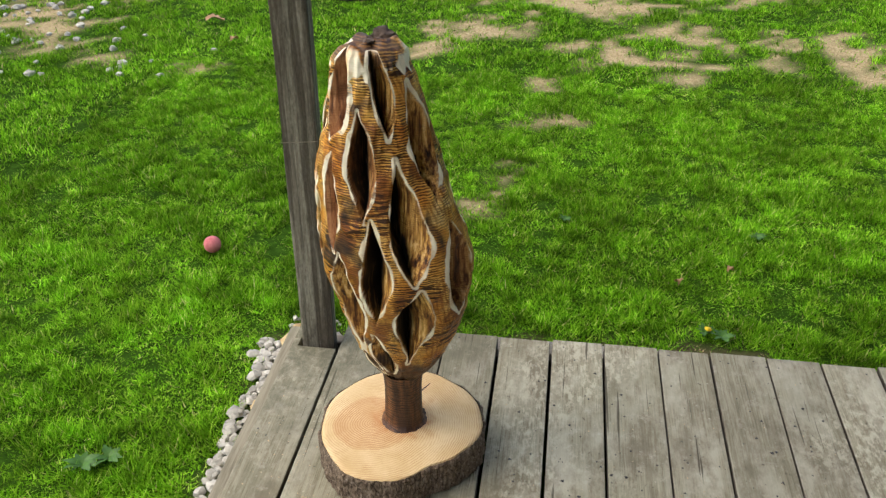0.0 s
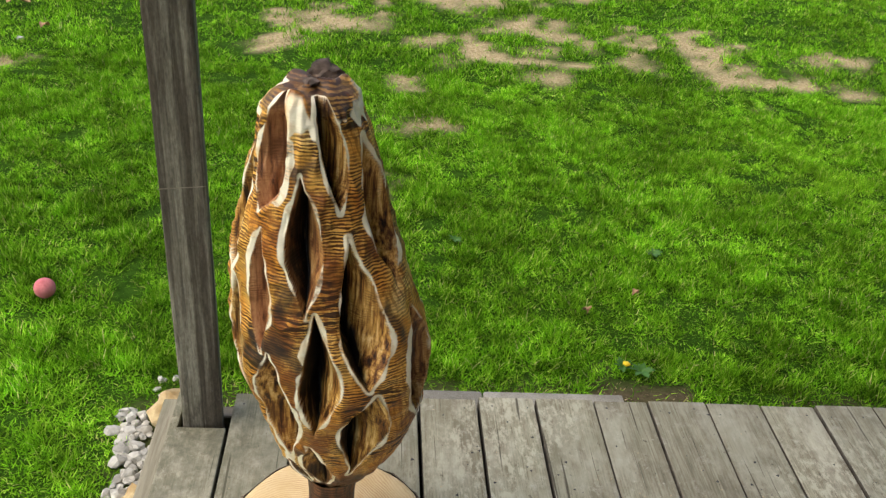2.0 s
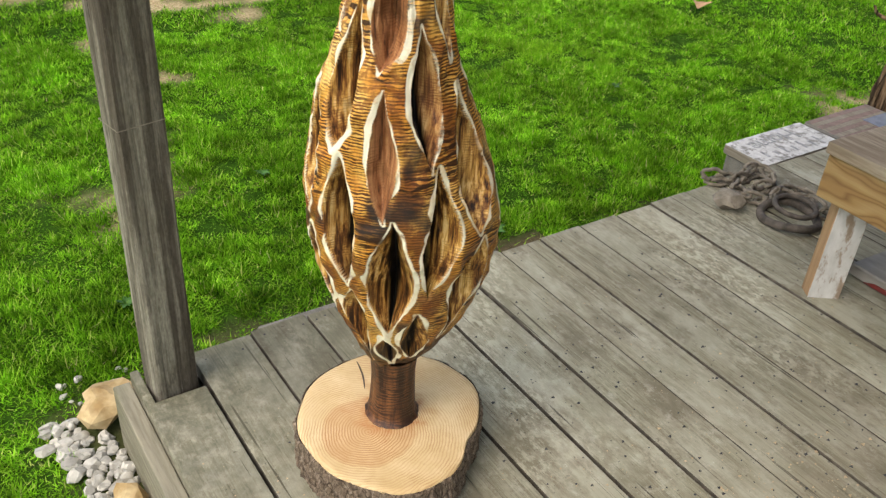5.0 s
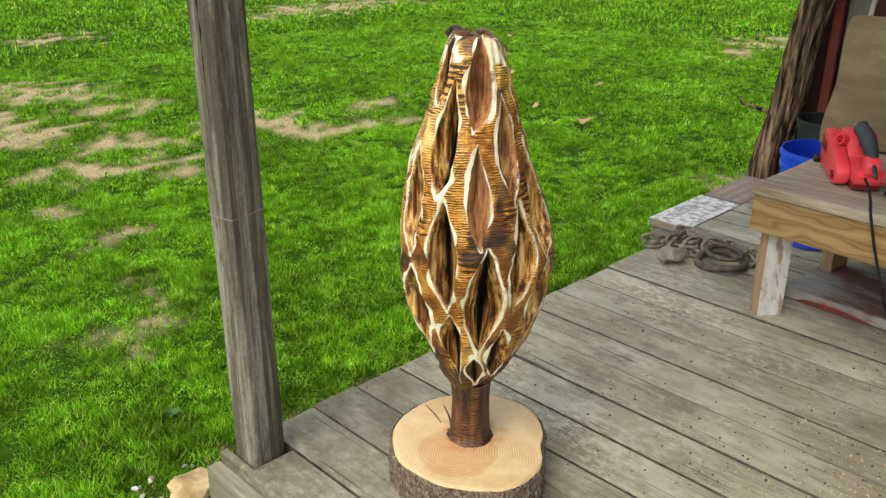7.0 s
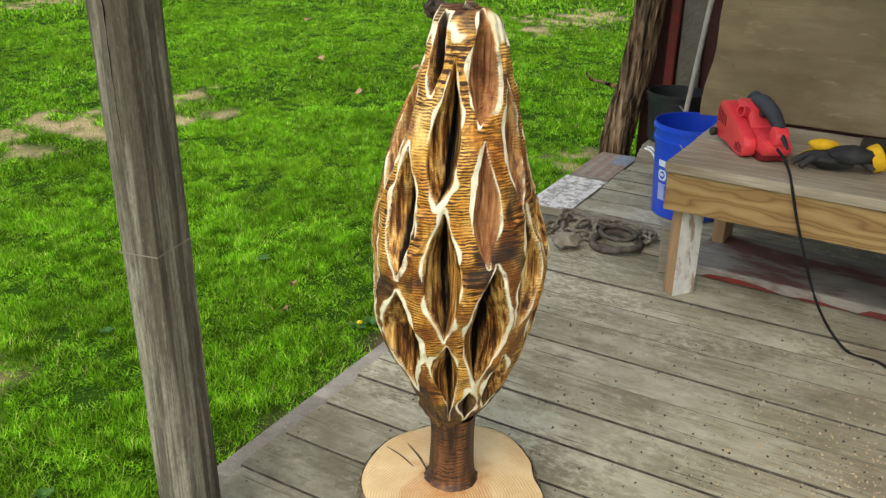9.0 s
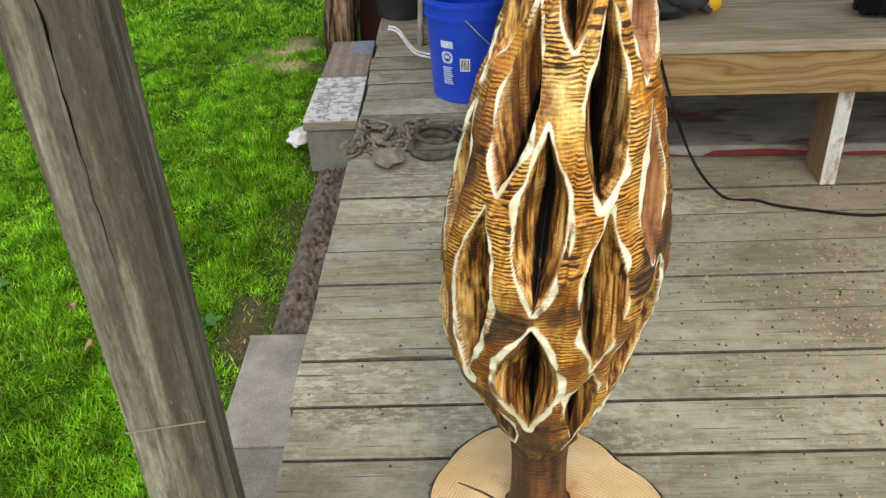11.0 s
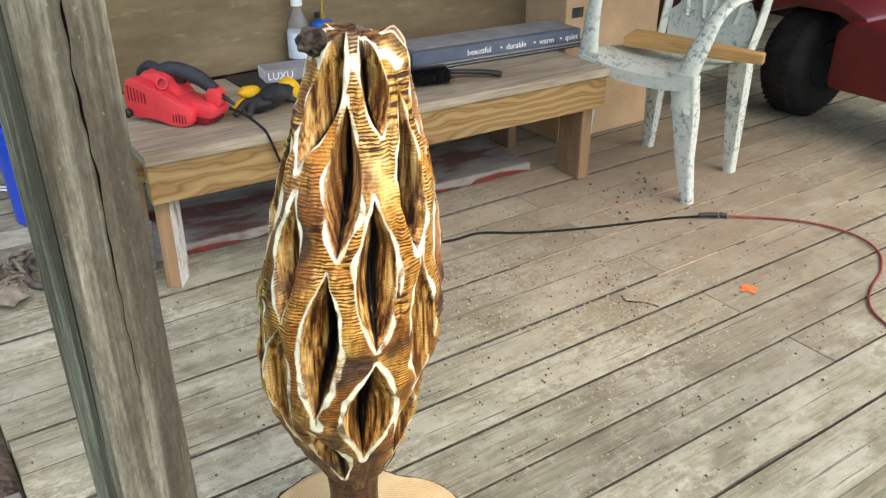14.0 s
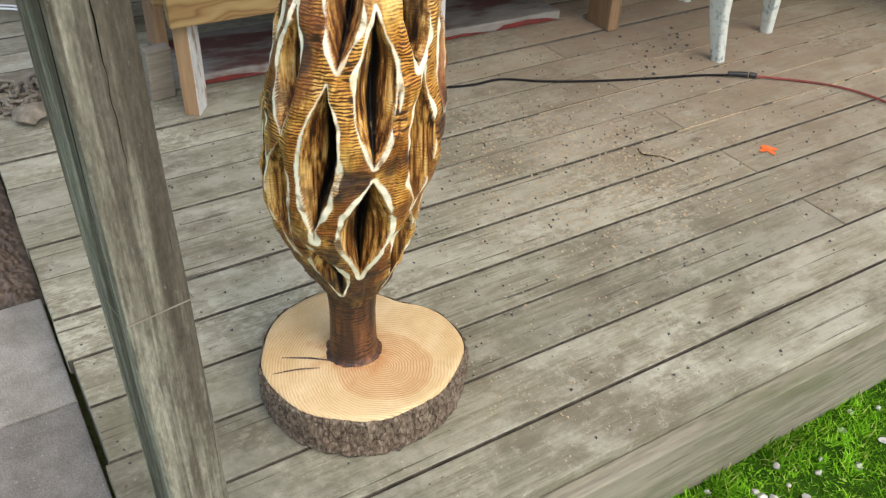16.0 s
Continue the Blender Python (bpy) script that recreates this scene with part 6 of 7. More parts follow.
# painted step blocks
_m = Mat("chipped_white_paint", 0.75)
_v = _m.coords()
_c = _m.ramp(_m.noise(_v, 40, 5), [(0.3, (0.48, 0.47, 0.44)), (0.7, (0.7, 0.69, 0.66))])
M_CHIPPED = _m.colour(_m.mix(_m.ramp(_m.noise(_v, 28, 6, 0.75), [(0.5, 0.0), (0.58, 0.85)]), _c, (0.2, 0.185, 0.16))).bump(_m.noise(_v, 80, 4), 0.3).m
M_FADEINK = mottled("faded_brush_lettering", (0.2, 0.2, 0.2), (0.42, 0.42, 0.41), 60, 0.8)
sb = thing("painted_step_block", (2.14, 0.0, -0.19), "concrete block step with hand-painted white top", "step block")
part("block", box((0.0, 0.008, -0.01), (0.39, 0.185, 0.15), 0.006, 1), M_CONCRETE2, sb)
part("cap_slab", box((-0.012, 0.006, 0.1505), (0.4, 0.192, 0.183), 0.004, 1), M_LUMBER, sb, "grey wooden top")
part("white_top", box((-0.01, 0.008, 0.1835), (0.398, 0.19, 0.1855)), M_CHIPPED, sb, "worn white-painted top with dark lettering")
lettering("lettering", "Home", 0.1, M_FADEINK, sb, Matrix.Translation((0.3, 0.172, 0.1858)) @ Matrix.Rotation(radians(184), 4, "Z"), 0.0004, 0.95)
for k in range(7):
    x_ = 0.36 - 0.047 * k
    part("letter_bar", box((x_ - 0.03, 0.03 + 0.003 * k, 0.1858), (x_ - 0.018, 0.088 - 0.016 * (k % 2), 0.1864)), M_FADEINK, sb)
M_FADEDRED = mottled("faded_red_paint", (0.2, 0.15, 0.125), (0.29, 0.2, 0.17), 30, 0.85)
fbk = thing("flag_step_block", (2.56, 0.0, -0.19), "step block painted with faded red and white stripes", "step block")
part("block", box((0.0, 0.008, -0.01), (0.39, 0.185, 0.186), 0.006, 1), M_CONCRETE2, fbk)
for k in range(7):
    part("stripe", box((0.004, 0.01 + k * 0.0247, 0.1862), (0.386, 0.0338 + k * 0.0247, 0.1868)), M_FADEDRED if k % 2 == 0 else M_LUMBER, fbk, "faded red stripe" if k % 2 == 0 else "faded white stripe")
part("canton", box((0.23, 0.01, 0.187), (0.386, 0.092, 0.1876)), mottled("faded_blue_paint", (0.16, 0.19, 0.25), (0.24, 0.26, 0.32), 25, 0.7), fbk, "faded blue corner")
solo("pale_rag", blob(0.05, 9, 3, 0.5, (1.2, 0.8, 0.5), 2.2, None, Matrix.Translation((2.36, 0.26, GZ + 0.025))), M_WHITEPAINT, "crumpled pale rag on the grass", "rag", smooth=50)


# ---------------------------------------------------------------- chain on the deck
M_DARKIRON = mottled("dark_iron", (0.05, 0.042, 0.034), (0.13, 0.11, 0.09), 40, 0.8, 0.1, 0.3, 0.5, 250)


def build_chain():
    c = thing("old_chain", (0, 0, 0), "tangled old grey chain with a round ring on the deck", "chain")
    rs = random.Random(12)
    ring = [Vector((1.875 + 0.082 * math.cos(t), -0.27 + 0.082 * math.sin(t), 0.016 + 0.006 * math.sin(t * 2))) for t in [2 * math.pi * k / 40 for k in range(40)]]
    part("ring", tube(ring, 0.0125, 10, True), M_DARKIRON, c, "thick round ring", smooth=70)
    ring2 = [Vector((1.9 + 0.06 * math.cos(t), -0.265 + 0.06 * math.sin(t), 0.04 + 0.004 * math.sin(t))) for t in [2 * math.pi * k / 36 for k in range(36)]]
    part("ring", tube(ring2, 0.008, 8, True), M_DARKIRON, c, smooth=70)
    path = smooth_path([(1.84, 0.0, 0), (1.88, -0.02, 0), (1.92, -0.04, 0), (1.98, -0.03, 0), (2.03, -0.04, 0), (2.0, -0.1, 0), (1.93, -0.12, 0), (1.86, -0.07, 0), (1.86, -0.15, 0), (1.93, -0.18, 0), (1.99, -0.17, 0), (2.03, -0.22, 0), (1.98, -0.28, 0), (2.0, -0.34, 0), (1.95, -0.36, 0)], 2)
    for k, p in enumerate(path):
        q = path[min(k + 1, len(path) - 1)] - path[max(k - 1, 0)]
        ang = math.atan2(q.y, q.x)
        roll_ = radians(15 if k % 2 else 72)
        pts = []
        for j in range(20):
            t = 2 * math.pi * j / 20
            x = 0.034 * math.cos(t) * (1.0 if abs(math.cos(t)) > 0.5 else 0.9)
            y = 0.0165 * math.sin(t)
            v = Vector((x, y * math.cos(roll_), y * math.sin(roll_)))
            v.rotate(Euler((0, 0, ang)))
            pts.append(p + v + Vector((rs.uniform(-0.006, 0.006), rs.uniform(-0.006, 0.006), 0.02 + 0.012 * (k % 3 == 0))))
        low = min(v.z for v in pts) - 0.0062
        pts = [v - Vector((0, 0, low if k % 3 else low - 0.014)) for v in pts]
        part("chain_link", tube(pts, 0.0062, 7, True), M_CHAIN, c, smooth=70)


build_chain()
solo("rock", blob(0.046, 4, 2, 0.35, (1.0, 1.15, 0.62), 1.5, None, Matrix.Translation((1.775, -0.125, 0.026))), M_CHAIN, "small rough brown rock beside the chain", "rock", smooth=25)

# ---------------------------------------------------------------- chair, carton and mower
M_CHAIRP = Mat("weathered_white_plastic", 0.55, 0, 0.35)
_v = M_CHAIRP.coords()
_w = M_CHAIRP.ramp(M_CHAIRP.noise(_v, 62, 6, 0.7), [(0.52, 0.0), (0.57, 0.85)])
_w = M_CHAIRP.math("MULTIPLY", _w, M_CHAIRP.ramp(M_CHAIRP.noise(_v, 9, 3), [(0.4, 0.15), (0.6, 1.0)]))
M_CHAIRP.colour(M_CHAIRP.mix(_w, (0.56, 0.585, 0.51), (0.13, 0.18, 0.18))).bump(M_CHAIRP.noise(_v, 90, 3), 0.15)
M_CHAIRP = M_CHAIRP.m


def build_chair():
    c = thing("garden_chair", (1.452, -2.398, 0), "weathered white plastic garden armchair with openwork back", "chair", rz=7)
    c.scale = (1, 1, 1.1)
    n = 18
    seat = bmesh.new()
    up, lo = [], []
    for i in range(n + 1):
        y = 0.25 - 0.46 * i / n
        half = 0.225 - 0.035 * i / n
        ru, rl = [], []
        for k in range(n + 1):
            x = half * (2 * k / n - 1)
            dip = -0.018 * (1 - (2 * k / n - 1) ** 2) - 0.03 * (i / n) + (-0.02 * max(0, (0.12 - i / n) / 0.12) ** 2)
            ru.append(seat.verts.new((x, y, 0.425 + dip)))
            rl.append(seat.verts.new((x, y, 0.42 + dip)))
        up.append(ru)
        lo.append(rl)
    for i in range(n):
        for k in range(n):
            seat.faces.new((up[i][k], up[i][k + 1], up[i + 1][k + 1], up[i + 1][k]))
            seat.faces.new((lo[i][k], lo[i + 1][k], lo[i + 1][k + 1], lo[i][k + 1]))
    rim_ = [up[0][k].co.copy() for k in range(n + 1)]
    part("seat", seat, M_CHAIRP, c, smooth=60)
    apron = bmesh.new()
    for a, b in zip(rim_, rim_[1:]):
        q = [a + Vector((0, 0.004, 0.002)), b + Vector((0, 0.004, 0.002)), b + Vector((0, 0.007, -0.034)), a + Vector((0, 0.007, -0.034))]
        apron.faces.new([apron.verts.new(v) for v in q])
        q = [v + Vector((0, -0.004, 0)) for v in q]
        apron.faces.new([apron.verts.new(v) for v in q][::-1])
    part("seat_apron", apron, M_CHAIRP, c, smooth=60)
    for sx in (-1, 1):
        for fy, yt, yb, xt, xb in ((1, 0.225, 0.195, 0.2, 0.255), (0, -0.17, -0.18, 0.175, 0.19)):
            tops = (0.052, 0.02) if fy else (0.036, 0.024)
            lg = bmesh.new()
            rows = []
            for f in (0.0, 0.35, 0.7, 0.88, 1.0):
                x = sx * (xb + (xt - xb) * f ** 0.8)
                y = yb + (yt - yb) * f
                g = f * f * (3 - 2 * f)
                wx, wy = 0.021 + (tops[0] - 0.021) * g, 0.019 + (tops[1] - 0.019) * g
                rows.append([lg.verts.new((x + a * wx, y + b * wy, 0.0 + 0.418 * f)) for a, b in ((-1, -1), (1, -1), (1, 1), (-1, 1))])
            for a, b in zip(rows, rows[1:]):
                for k in range(4):
                    lg.faces.new((a[k], a[(k + 1) % 4], b[(k + 1) % 4], b[k]))
            lg.faces.new(rows[0][::-1])
            lg.faces.new(rows[-1])
            bmesh.ops.bevel(lg, geom=[e for e in lg.edges if abs((e.verts[0].co - e.verts[1].co).normalized().z) > 0.5], offset=0.012, segments=4, affect="EDGES", profile=0.5)
            part("leg", lg, M_CHAIRP, c, smooth=50)
        arm = [Vector((sx * 0.204, 0.227, 0.3)), Vector((sx * 0.212, 0.224, 0.42)), Vector((sx * 0.235, 0.19, 0.52)), Vector((sx * 0.248, 0.155, 0.58)), Vector((sx * 0.258, 0.1, 0.615)), Vector((sx * 0.262, 0.0, 0.628)),
               Vector((sx * 0.25, -0.14, 0.645)), Vector((sx * 0.215, -0.25, 0.685)), Vector((sx * 0.19, -0.285, 0.74))]
        part("armrest", tube(smooth_path(arm, 6), lambda q: 0.046 - 0.02 * min(1.0, q * 2.6), 12, flat=0.45, side=Vector((1, 0, 0))), M_CHAIRP, c, smooth=60)
        stile = [Vector((sx * 0.19, -0.18, 0.4)), Vector((sx * 0.2, -0.225, 0.52)), Vector((sx * 0.2, -0.27, 0.68)), Vector((sx * 0.185, -0.31, 0.84))]
        part("back_stile", tube(smooth_path(stile, 6), 0.022, 8, flat=0.6), M_CHAIRP, c, smooth=60)
    top = [Vector((-0.185, -0.31, 0.84)), Vector((-0.12, -0.325, 0.89)), Vector((0, -0.33, 0.905)), Vector((0.12, -0.325, 0.89)), Vector((0.185, -0.31, 0.84))]
    part("top_rail", tube(smooth_path(top, 6), 0.022, 8, flat=0.7), M_CHAIRP, c, smooth=60)
    lowp = bmesh.new()
    join(lowp, outline([(-0.17, 0.39), (0.17, 0.39), (0.19, 0.5), (0.15, 0.53), (0.13, 0.58), (0.09, 0.55), (0.075, 0.63), (0.035, 0.57), (0.02, 0.68), (-0.02, 0.66), (-0.04, 0.57), (-0.08, 0.62), (-0.1, 0.54), (-0.14, 0.57), (-0.19, 0.5)],
                       -0.004, 0.004, 0.002, None, Matrix.Translation((0, -0.205, 0.42)) @ Matrix.Rotation(radians(90 + 13.5), 4, "X") @ Matrix.Translation((0, -0.42, 0))))
    part("back_panel", lowp, M_CHAIRP, c)
    # branching openwork of the back
    def P(x, z):
        return Vector((x, -0.205 - (z - 0.42) * 0.24, z))
    twigs = [[(0, 0.48), (0.0, 0.6), (0.01, 0.74), (0.0, 0.89)], [(-0.03, 0.49), (-0.06, 0.6), (-0.1, 0.7), (-0.17, 0.77)], [(0.03, 0.49), (0.06, 0.6), (0.1, 0.7), (0.17, 0.77)],
             [(-0.05, 0.58), (-0.045, 0.7), (-0.07, 0.8), (-0.1, 0.88)], [(0.05, 0.58), (0.045, 0.7), (0.07, 0.8), (0.1, 0.88)], [(-0.1, 0.49), (-0.12, 0.57), (-0.15, 0.62), (-0.19, 0.65)],
             [(0.1, 0.49), (0.12, 0.57), (0.15, 0.62), (0.19, 0.65)], [(-0.09, 0.69), (-0.12, 0.78), (-0.15, 0.84)], [(0.09, 0.69), (0.12, 0.78), (0.15, 0.84)], [(0.005, 0.66), (0.03, 0.74), (0.035, 0.88)], [(0.0, 0.62), (-0.025, 0.72), (-0.035, 0.88)]]
    for tw in twigs:
        part("back_slat", tube(smooth_path([P(*q) for q in tw], 5), lambda q: 0.021 - 0.007 * q, 7, flat=0.4), M_CHAIRP, c, smooth=60)


build_chair()
pk = outline([(0.0, 0.0), (0.5, 0.0), (0.5, 0.035), (0.07, 0.12), (0.0, 0.12)], 0.0, 0.036, 0.003)
M_TANPLANK = plank_wood("tan_plank", (0.62, 0.39, 0.15), (0.5, 0.29, 0.1), (0.27, 0.14, 0.045), "X", 0.8, 0.65, False, 0.3)
solo("offcut_plank", pk, M_TANPLANK, "tan wooden offcut lying across the chair seat", "plank", pose(1.585, -2.27, 0.468, 3, 0, 203))
ctn = thing("cardboard_box", (1.9, -2.27, 0), "tall brown cardboard box with loose flaps", "box")
part("carton_body", box((0.0, -0.53, 0.0), (0.26, 0.0, 0.6), 0.004, 1), M_CARD, ctn)
part("flap", outline([(0, 0), (0.25, 0), (0.23, 0.14), (0.02, 0.15)], 0, 0.004, 0, None, Matrix.Translation((0.004, -0.004, 0.602)) @ Matrix.Rotation(radians(28), 4, "X")), M_CARD, ctn)
part("flap", outline([(0, 0), (0.37, 0), (0.35, 0.13), (0.02, 0.14)], 0, 0.004, 0, None, Matrix.Translation((0.2, -0.5, 0.602)) @ Matrix.Rotation(radians(90), 4, "Z") @ Matrix.Rotation(radians(35), 4, "X")), M_CARD, ctn)
part("printed_mark", box((-0.0012, -0.09, 0.51), (-0.0004, -0.03, 0.55)), M_INK, ctn)
yc = thing("yellow_case", (1.98, -2.35, 0.54), "yellow plastic case on the cardboard box", "case")
yc.matrix_basis = pose(2.03, -2.5, 0.601)
part("case_body", box((0.0, 0.0, 0.0), (0.11, 0.21, 0.28), 0.01, 2), M_YELLOW, yc)
for k in range(4):
    part("rib", box((-0.006, 0.015 + 0.05 * k, 0.02), (-0.0005, 0.03 + 0.05 * k, 0.26), 0.002, 1), M_YELLOW, yc)


def build_mower():
    m = thing("riding_mower", (1.26, -3.55, 0), "red riding mower with fat black tyre parked on the deck", "mower")
    turn = Matrix(((1, 0, 0, 0), (0, 0, 1, 0), (0, 1, 0, 0), (0, 0, 0, 1)))
    part("hood", outline([(-0.7, 0.2), (-0.74, 0.4), (-0.6, 0.47), (0.05, 0.49), (0.1, 0.44), (0.1, 0.2)], -0.22, 0.3, 0.035, None, turn), M_REDMOWER, m, "dark red painted body", smooth=40)
    part("fender", outline([(-0.05, 0.4), (0.0, 0.5), (0.12, 0.55), (0.42, 0.55), (0.5, 0.46), (0.46, 0.45), (0.36, 0.5), (0.14, 0.5), (0.03, 0.46)], -0.18, 0.26, 0.006, None, turn), M_REDMOWER, m, "red fender", smooth=40)
    for yo, r, w, nm in ((0.1, 0.245, 0.22, "wheel"), (-0.75, 0.245, 0.22, "wheel")):
        wh = thing("wheel", (0.32, yo, r), "")
        wh.parent = m
        wh.matrix_basis = pose(0.32, yo, r)
        prof = [(0.1, -w / 2 + 0.03), (0.12, -w / 2 + 0.006)] + [(0.145 + (r - 0.145) * math.cos(q) ** 0.75, w / 2 * math.sin(q)) for q in [radians(a) for a in range(-80, 81, 10)]] + [(0.12, w / 2 - 0.006), (0.1, w / 2 - 0.03)]
        part("tyre", lathe(prof, 48, None, Matrix.Rotation(radians(90), 4, "Y"), False), M_RUBBER, wh, "black rubber tyre with block tread", smooth=30)
        part("rim", lathe([(0.03, -w / 2 + 0.03), (0.1, -w / 2 + 0.018), (0.105, 0), (0.1, w / 2 - 0.018), (0.03, w / 2 - 0.03)], 32, None, Matrix.Rotation(radians(90), 4, "Y")), M_RUBBER, wh, "dark wheel rim", smooth=40)
        tr = bmesh.new()
        for k in range(44):
            for s in (-1, 1):
                box((-w * 0.13, -0.007, r - 0.012), (w * 0.13, 0.007, r - 0.001), 0, 1, tr,
                    Matrix.Rotation(2 * math.pi * (k + 0.25 * s) / 44, 4, "X") @ Matrix.Translation((s * w * 0.15, 0, 0)) @ Matrix.Rotation(radians(18 * s), 4, "Z"))
        part("tread", tr, M_RUBBER, wh)


M_REDMOWER = mottled("dark_red_enamel", (0.085, 0.008, 0.009), (0.14, 0.013, 0.013), 5, 0.35, 0, 0.5, 0.03)
build_mower()
solo("rolled_mat", lathe([(0.1, -0.5), (0.11, -0.49), (0.11, 0.49), (0.1, 0.5)], 32, None, pose(2.55, -4.0, 0.111, 90, 0, 25)), M_RUBBER, "dark rolled rubber mat behind the chair", "mat", smooth=40)

# ---------------------------------------------------------------- small things outdoors
def build_gravel():
    bm = bmesh.new()
    rs = random.Random(8)
    spots = []
    for k in range(2600):
        y = rs.uniform(-0.66, 0.12)
        spots.append((-0.03 - rs.uniform(0, 0.1 if y < 0.0 else 0.13) * rs.uniform(0.6, 1.1), y, rs.uniform(0.009, 0.02)))
    for k in range(26):
        spots.append((rs.uniform(-0.1, 0.08), rs.uniform(0.12, 0.26), rs.uniform(0.005, 0.011)))
    for k in range(60):
        spots.append((-2.8 + rs.gauss(0, 0.3), 3.1 + rs.gauss(0, 0.3), rs.uniform(0.012, 0.028)))
    for k in range(22):
        spots.append((rs.uniform(-2.6, -1.2), rs.uniform(2.2, 3.0), rs.uniform(0.012, 0.026)))
    for k in range(11):
        spots.append((-0.1 + rs.gauss(0, 0.035), -1.14 + rs.gauss(0, 0.09), rs.uniform(0.005, 0.0085)))
    for k in range(16):
        spots.append((-0.04 - abs(rs.gauss(0, 0.06)), rs.uniform(-2.0, -0.7), rs.uniform(0.004, 0.01)))
    kept = []
    for x, y, r in spots:
        if all((x - p) ** 2 + (y - q) ** 2 > (0.74 * (r + w)) ** 2 for p, q, w in kept) and math.hypot(x + 0.022, y - 0.1) > 0.075 and math.hypot(x + 0.062, y + 0.19) > 0.045:
            kept.append((x, y, r))
    for i, (x, y, r) in enumerate(kept):
        z = float(ground_height(np.array([x]), np.array([y]))[0])
        blob(r, i, 2, 0.5, (rs.uniform(0.95, 1.35), rs.uniform(0.8, 1.15), rs.uniform(0.6, 0.9)), 1.2, bm, Matrix.Translation((x, y, z + r * 0.4 + (0.006 if i % 3 == 0 and x > -0.2 else 0))) @ Matrix.Rotation(rs.uniform(0, 6.28), 4, "Z"))
    solo("gravel", bm, M_STONE, "pale grey crushed gravel along the deck edge", "gravel", smooth=20, kind="stuff")


build_gravel()
rk = blob(0.062, 17, 2, 0.75, (1.0, 0.85, 0.7), 1.1, None, Matrix.Translation((-0.022, 0.1, GZ + 0.042)))
for v in rk.verts:
    v.co += Vector((v.co.x + 0.022, v.co.y - 0.1, 0)).normalized() * (0.0022 * noise.noise(v.co * 60) + 0.001 * noise.noise(v.co * 160))
solo("sandstone_rock", rk, M_SANDSTONE, "rough tan sandstone rock beside the post", "rock", smooth=14)
solo("sandstone_rock", blob(0.036, 23, 2, 0.7, (1.0, 1.25, 0.6), 1.2, None, Matrix.Translation((-0.062, -0.19, GZ + 0.026))), M_SANDSTONE, "small tan sandstone rock among the gravel", "rock", smooth=14)
gb = float(ground_height(np.array([-0.51]), np.array([0.6]))[0])
bl = bmesh.new()
bmesh.ops.create_uvsphere(bl, u_segments=32, v_segments=18, radius=0.031)
solo("rubber_ball", bl, M_BALL, "faded pinkish-red rubber ball in the grass", "ball", Matrix.Translation((-0.51, 0.6, gb + 0.038)), smooth=90)
solo("black_tub", lathe([(0.15, 0.0), (0.17, 0.01), (0.2, 0.22), (0.19, 0.22), (0.16, 0.02), (0.02, 0.015)], 40, None, Matrix.Translation((-0.78, 4.02, GZ))), M_BLACK, "low black plastic tub on the lawn", "tub", smooth=40)


def build_leaf(at, size, rz, label="curled dead brown leaf on the lawn"):
    bm = bmesh.new()
    n = 9
    rows = []
    for i in range(n):
        f = i / (n - 1)
        w = size * 0.42 * math.sin(math.pi * min(0.97, max(0.04, f))) * (1 + 0.25 * math.sin(f * 23))
        rows.append([bm.verts.new((size * (f - 0.5), w * s, 0.012 + 0.35 * abs(w * s) + 0.012 * math.sin(f * 5 + s))) for s in (-1, -0.4, 0, 0.4, 1)])
    for a, b in zip(rows, rows[1:]):
        for k in range(4):
            bm.faces.new((a[k], a[k + 1], b[k + 1], b[k]))
    z = float(ground_height(np.array([at[0]]), np.array([at[1]]))[0])
    solo("dead_leaf", bm, M_DEADLEAF, label, "leaf", pose(at[0], at[1], z + 0.022, 0, 0, rz), smooth=70, group="dead leaves on the lawn")


for at, sz, rz in (((3.79, 1.76), 0.15, 20), ((4.57, 3.13), 0.12, 70), ((6.24, 4.56), 0.12, 10), ((3.88, 2.24), 0.07, 130), ((1.325, 0.716), 0.03, 30), ((1.137, 0.6), 0.032, 80), ((4.78, 2.36), 0.08, 100), ((-1.51, 3.25), 0.12, 15), ((-1.25, 2.88), 0.06, 60)):
    build_leaf(at, sz, rz)

# sawdust, crumbs and paint on the deck
def build_crumbs(name, n, cx, cy, sx, sy, r0, r1, mat, label, seed):
    rs = np.random.RandomState(seed)
    x, y = cx + rs.randn(n) * sx, cy + rs.randn(n) * sy
    ok = (x > 0.03) & (y < -0.02) & (np.abs((x / PITCH) % 1.0 - 0.5) < 0.45) & (np.hypot(x - SL.x, y - SL.y) > 0.2)
    x, y = x[ok], y[ok]
    m = len(x)
    r = r0 + (r1 - r0) * rs.rand(m) ** 2
    az = rs.rand(m) * 6.28
    vs = []
    for k in range(3):
        t = az + 2.1 * k
        vs.append(np.stack([x + r * np.cos(t) * (1.6 if k == 0 else 1), y + r * np.sin(t), np.full(m, 0.0018)], 1))
    vs.append(np.stack([x, y, 0.0025 + r * 0.8], 1))
    verts = np.stack(vs, 1).reshape(-1, 3)
    k = np.arange(m)[:, None] * 4
    loops = (k + np.array([[0, 1, 3, 1, 2, 3, 2, 0, 3]])).ravel()
    me = raw_mesh(name, verts, 3, loops, mat)
    tagged(new(name, me), label, "debris", kind="stuff")


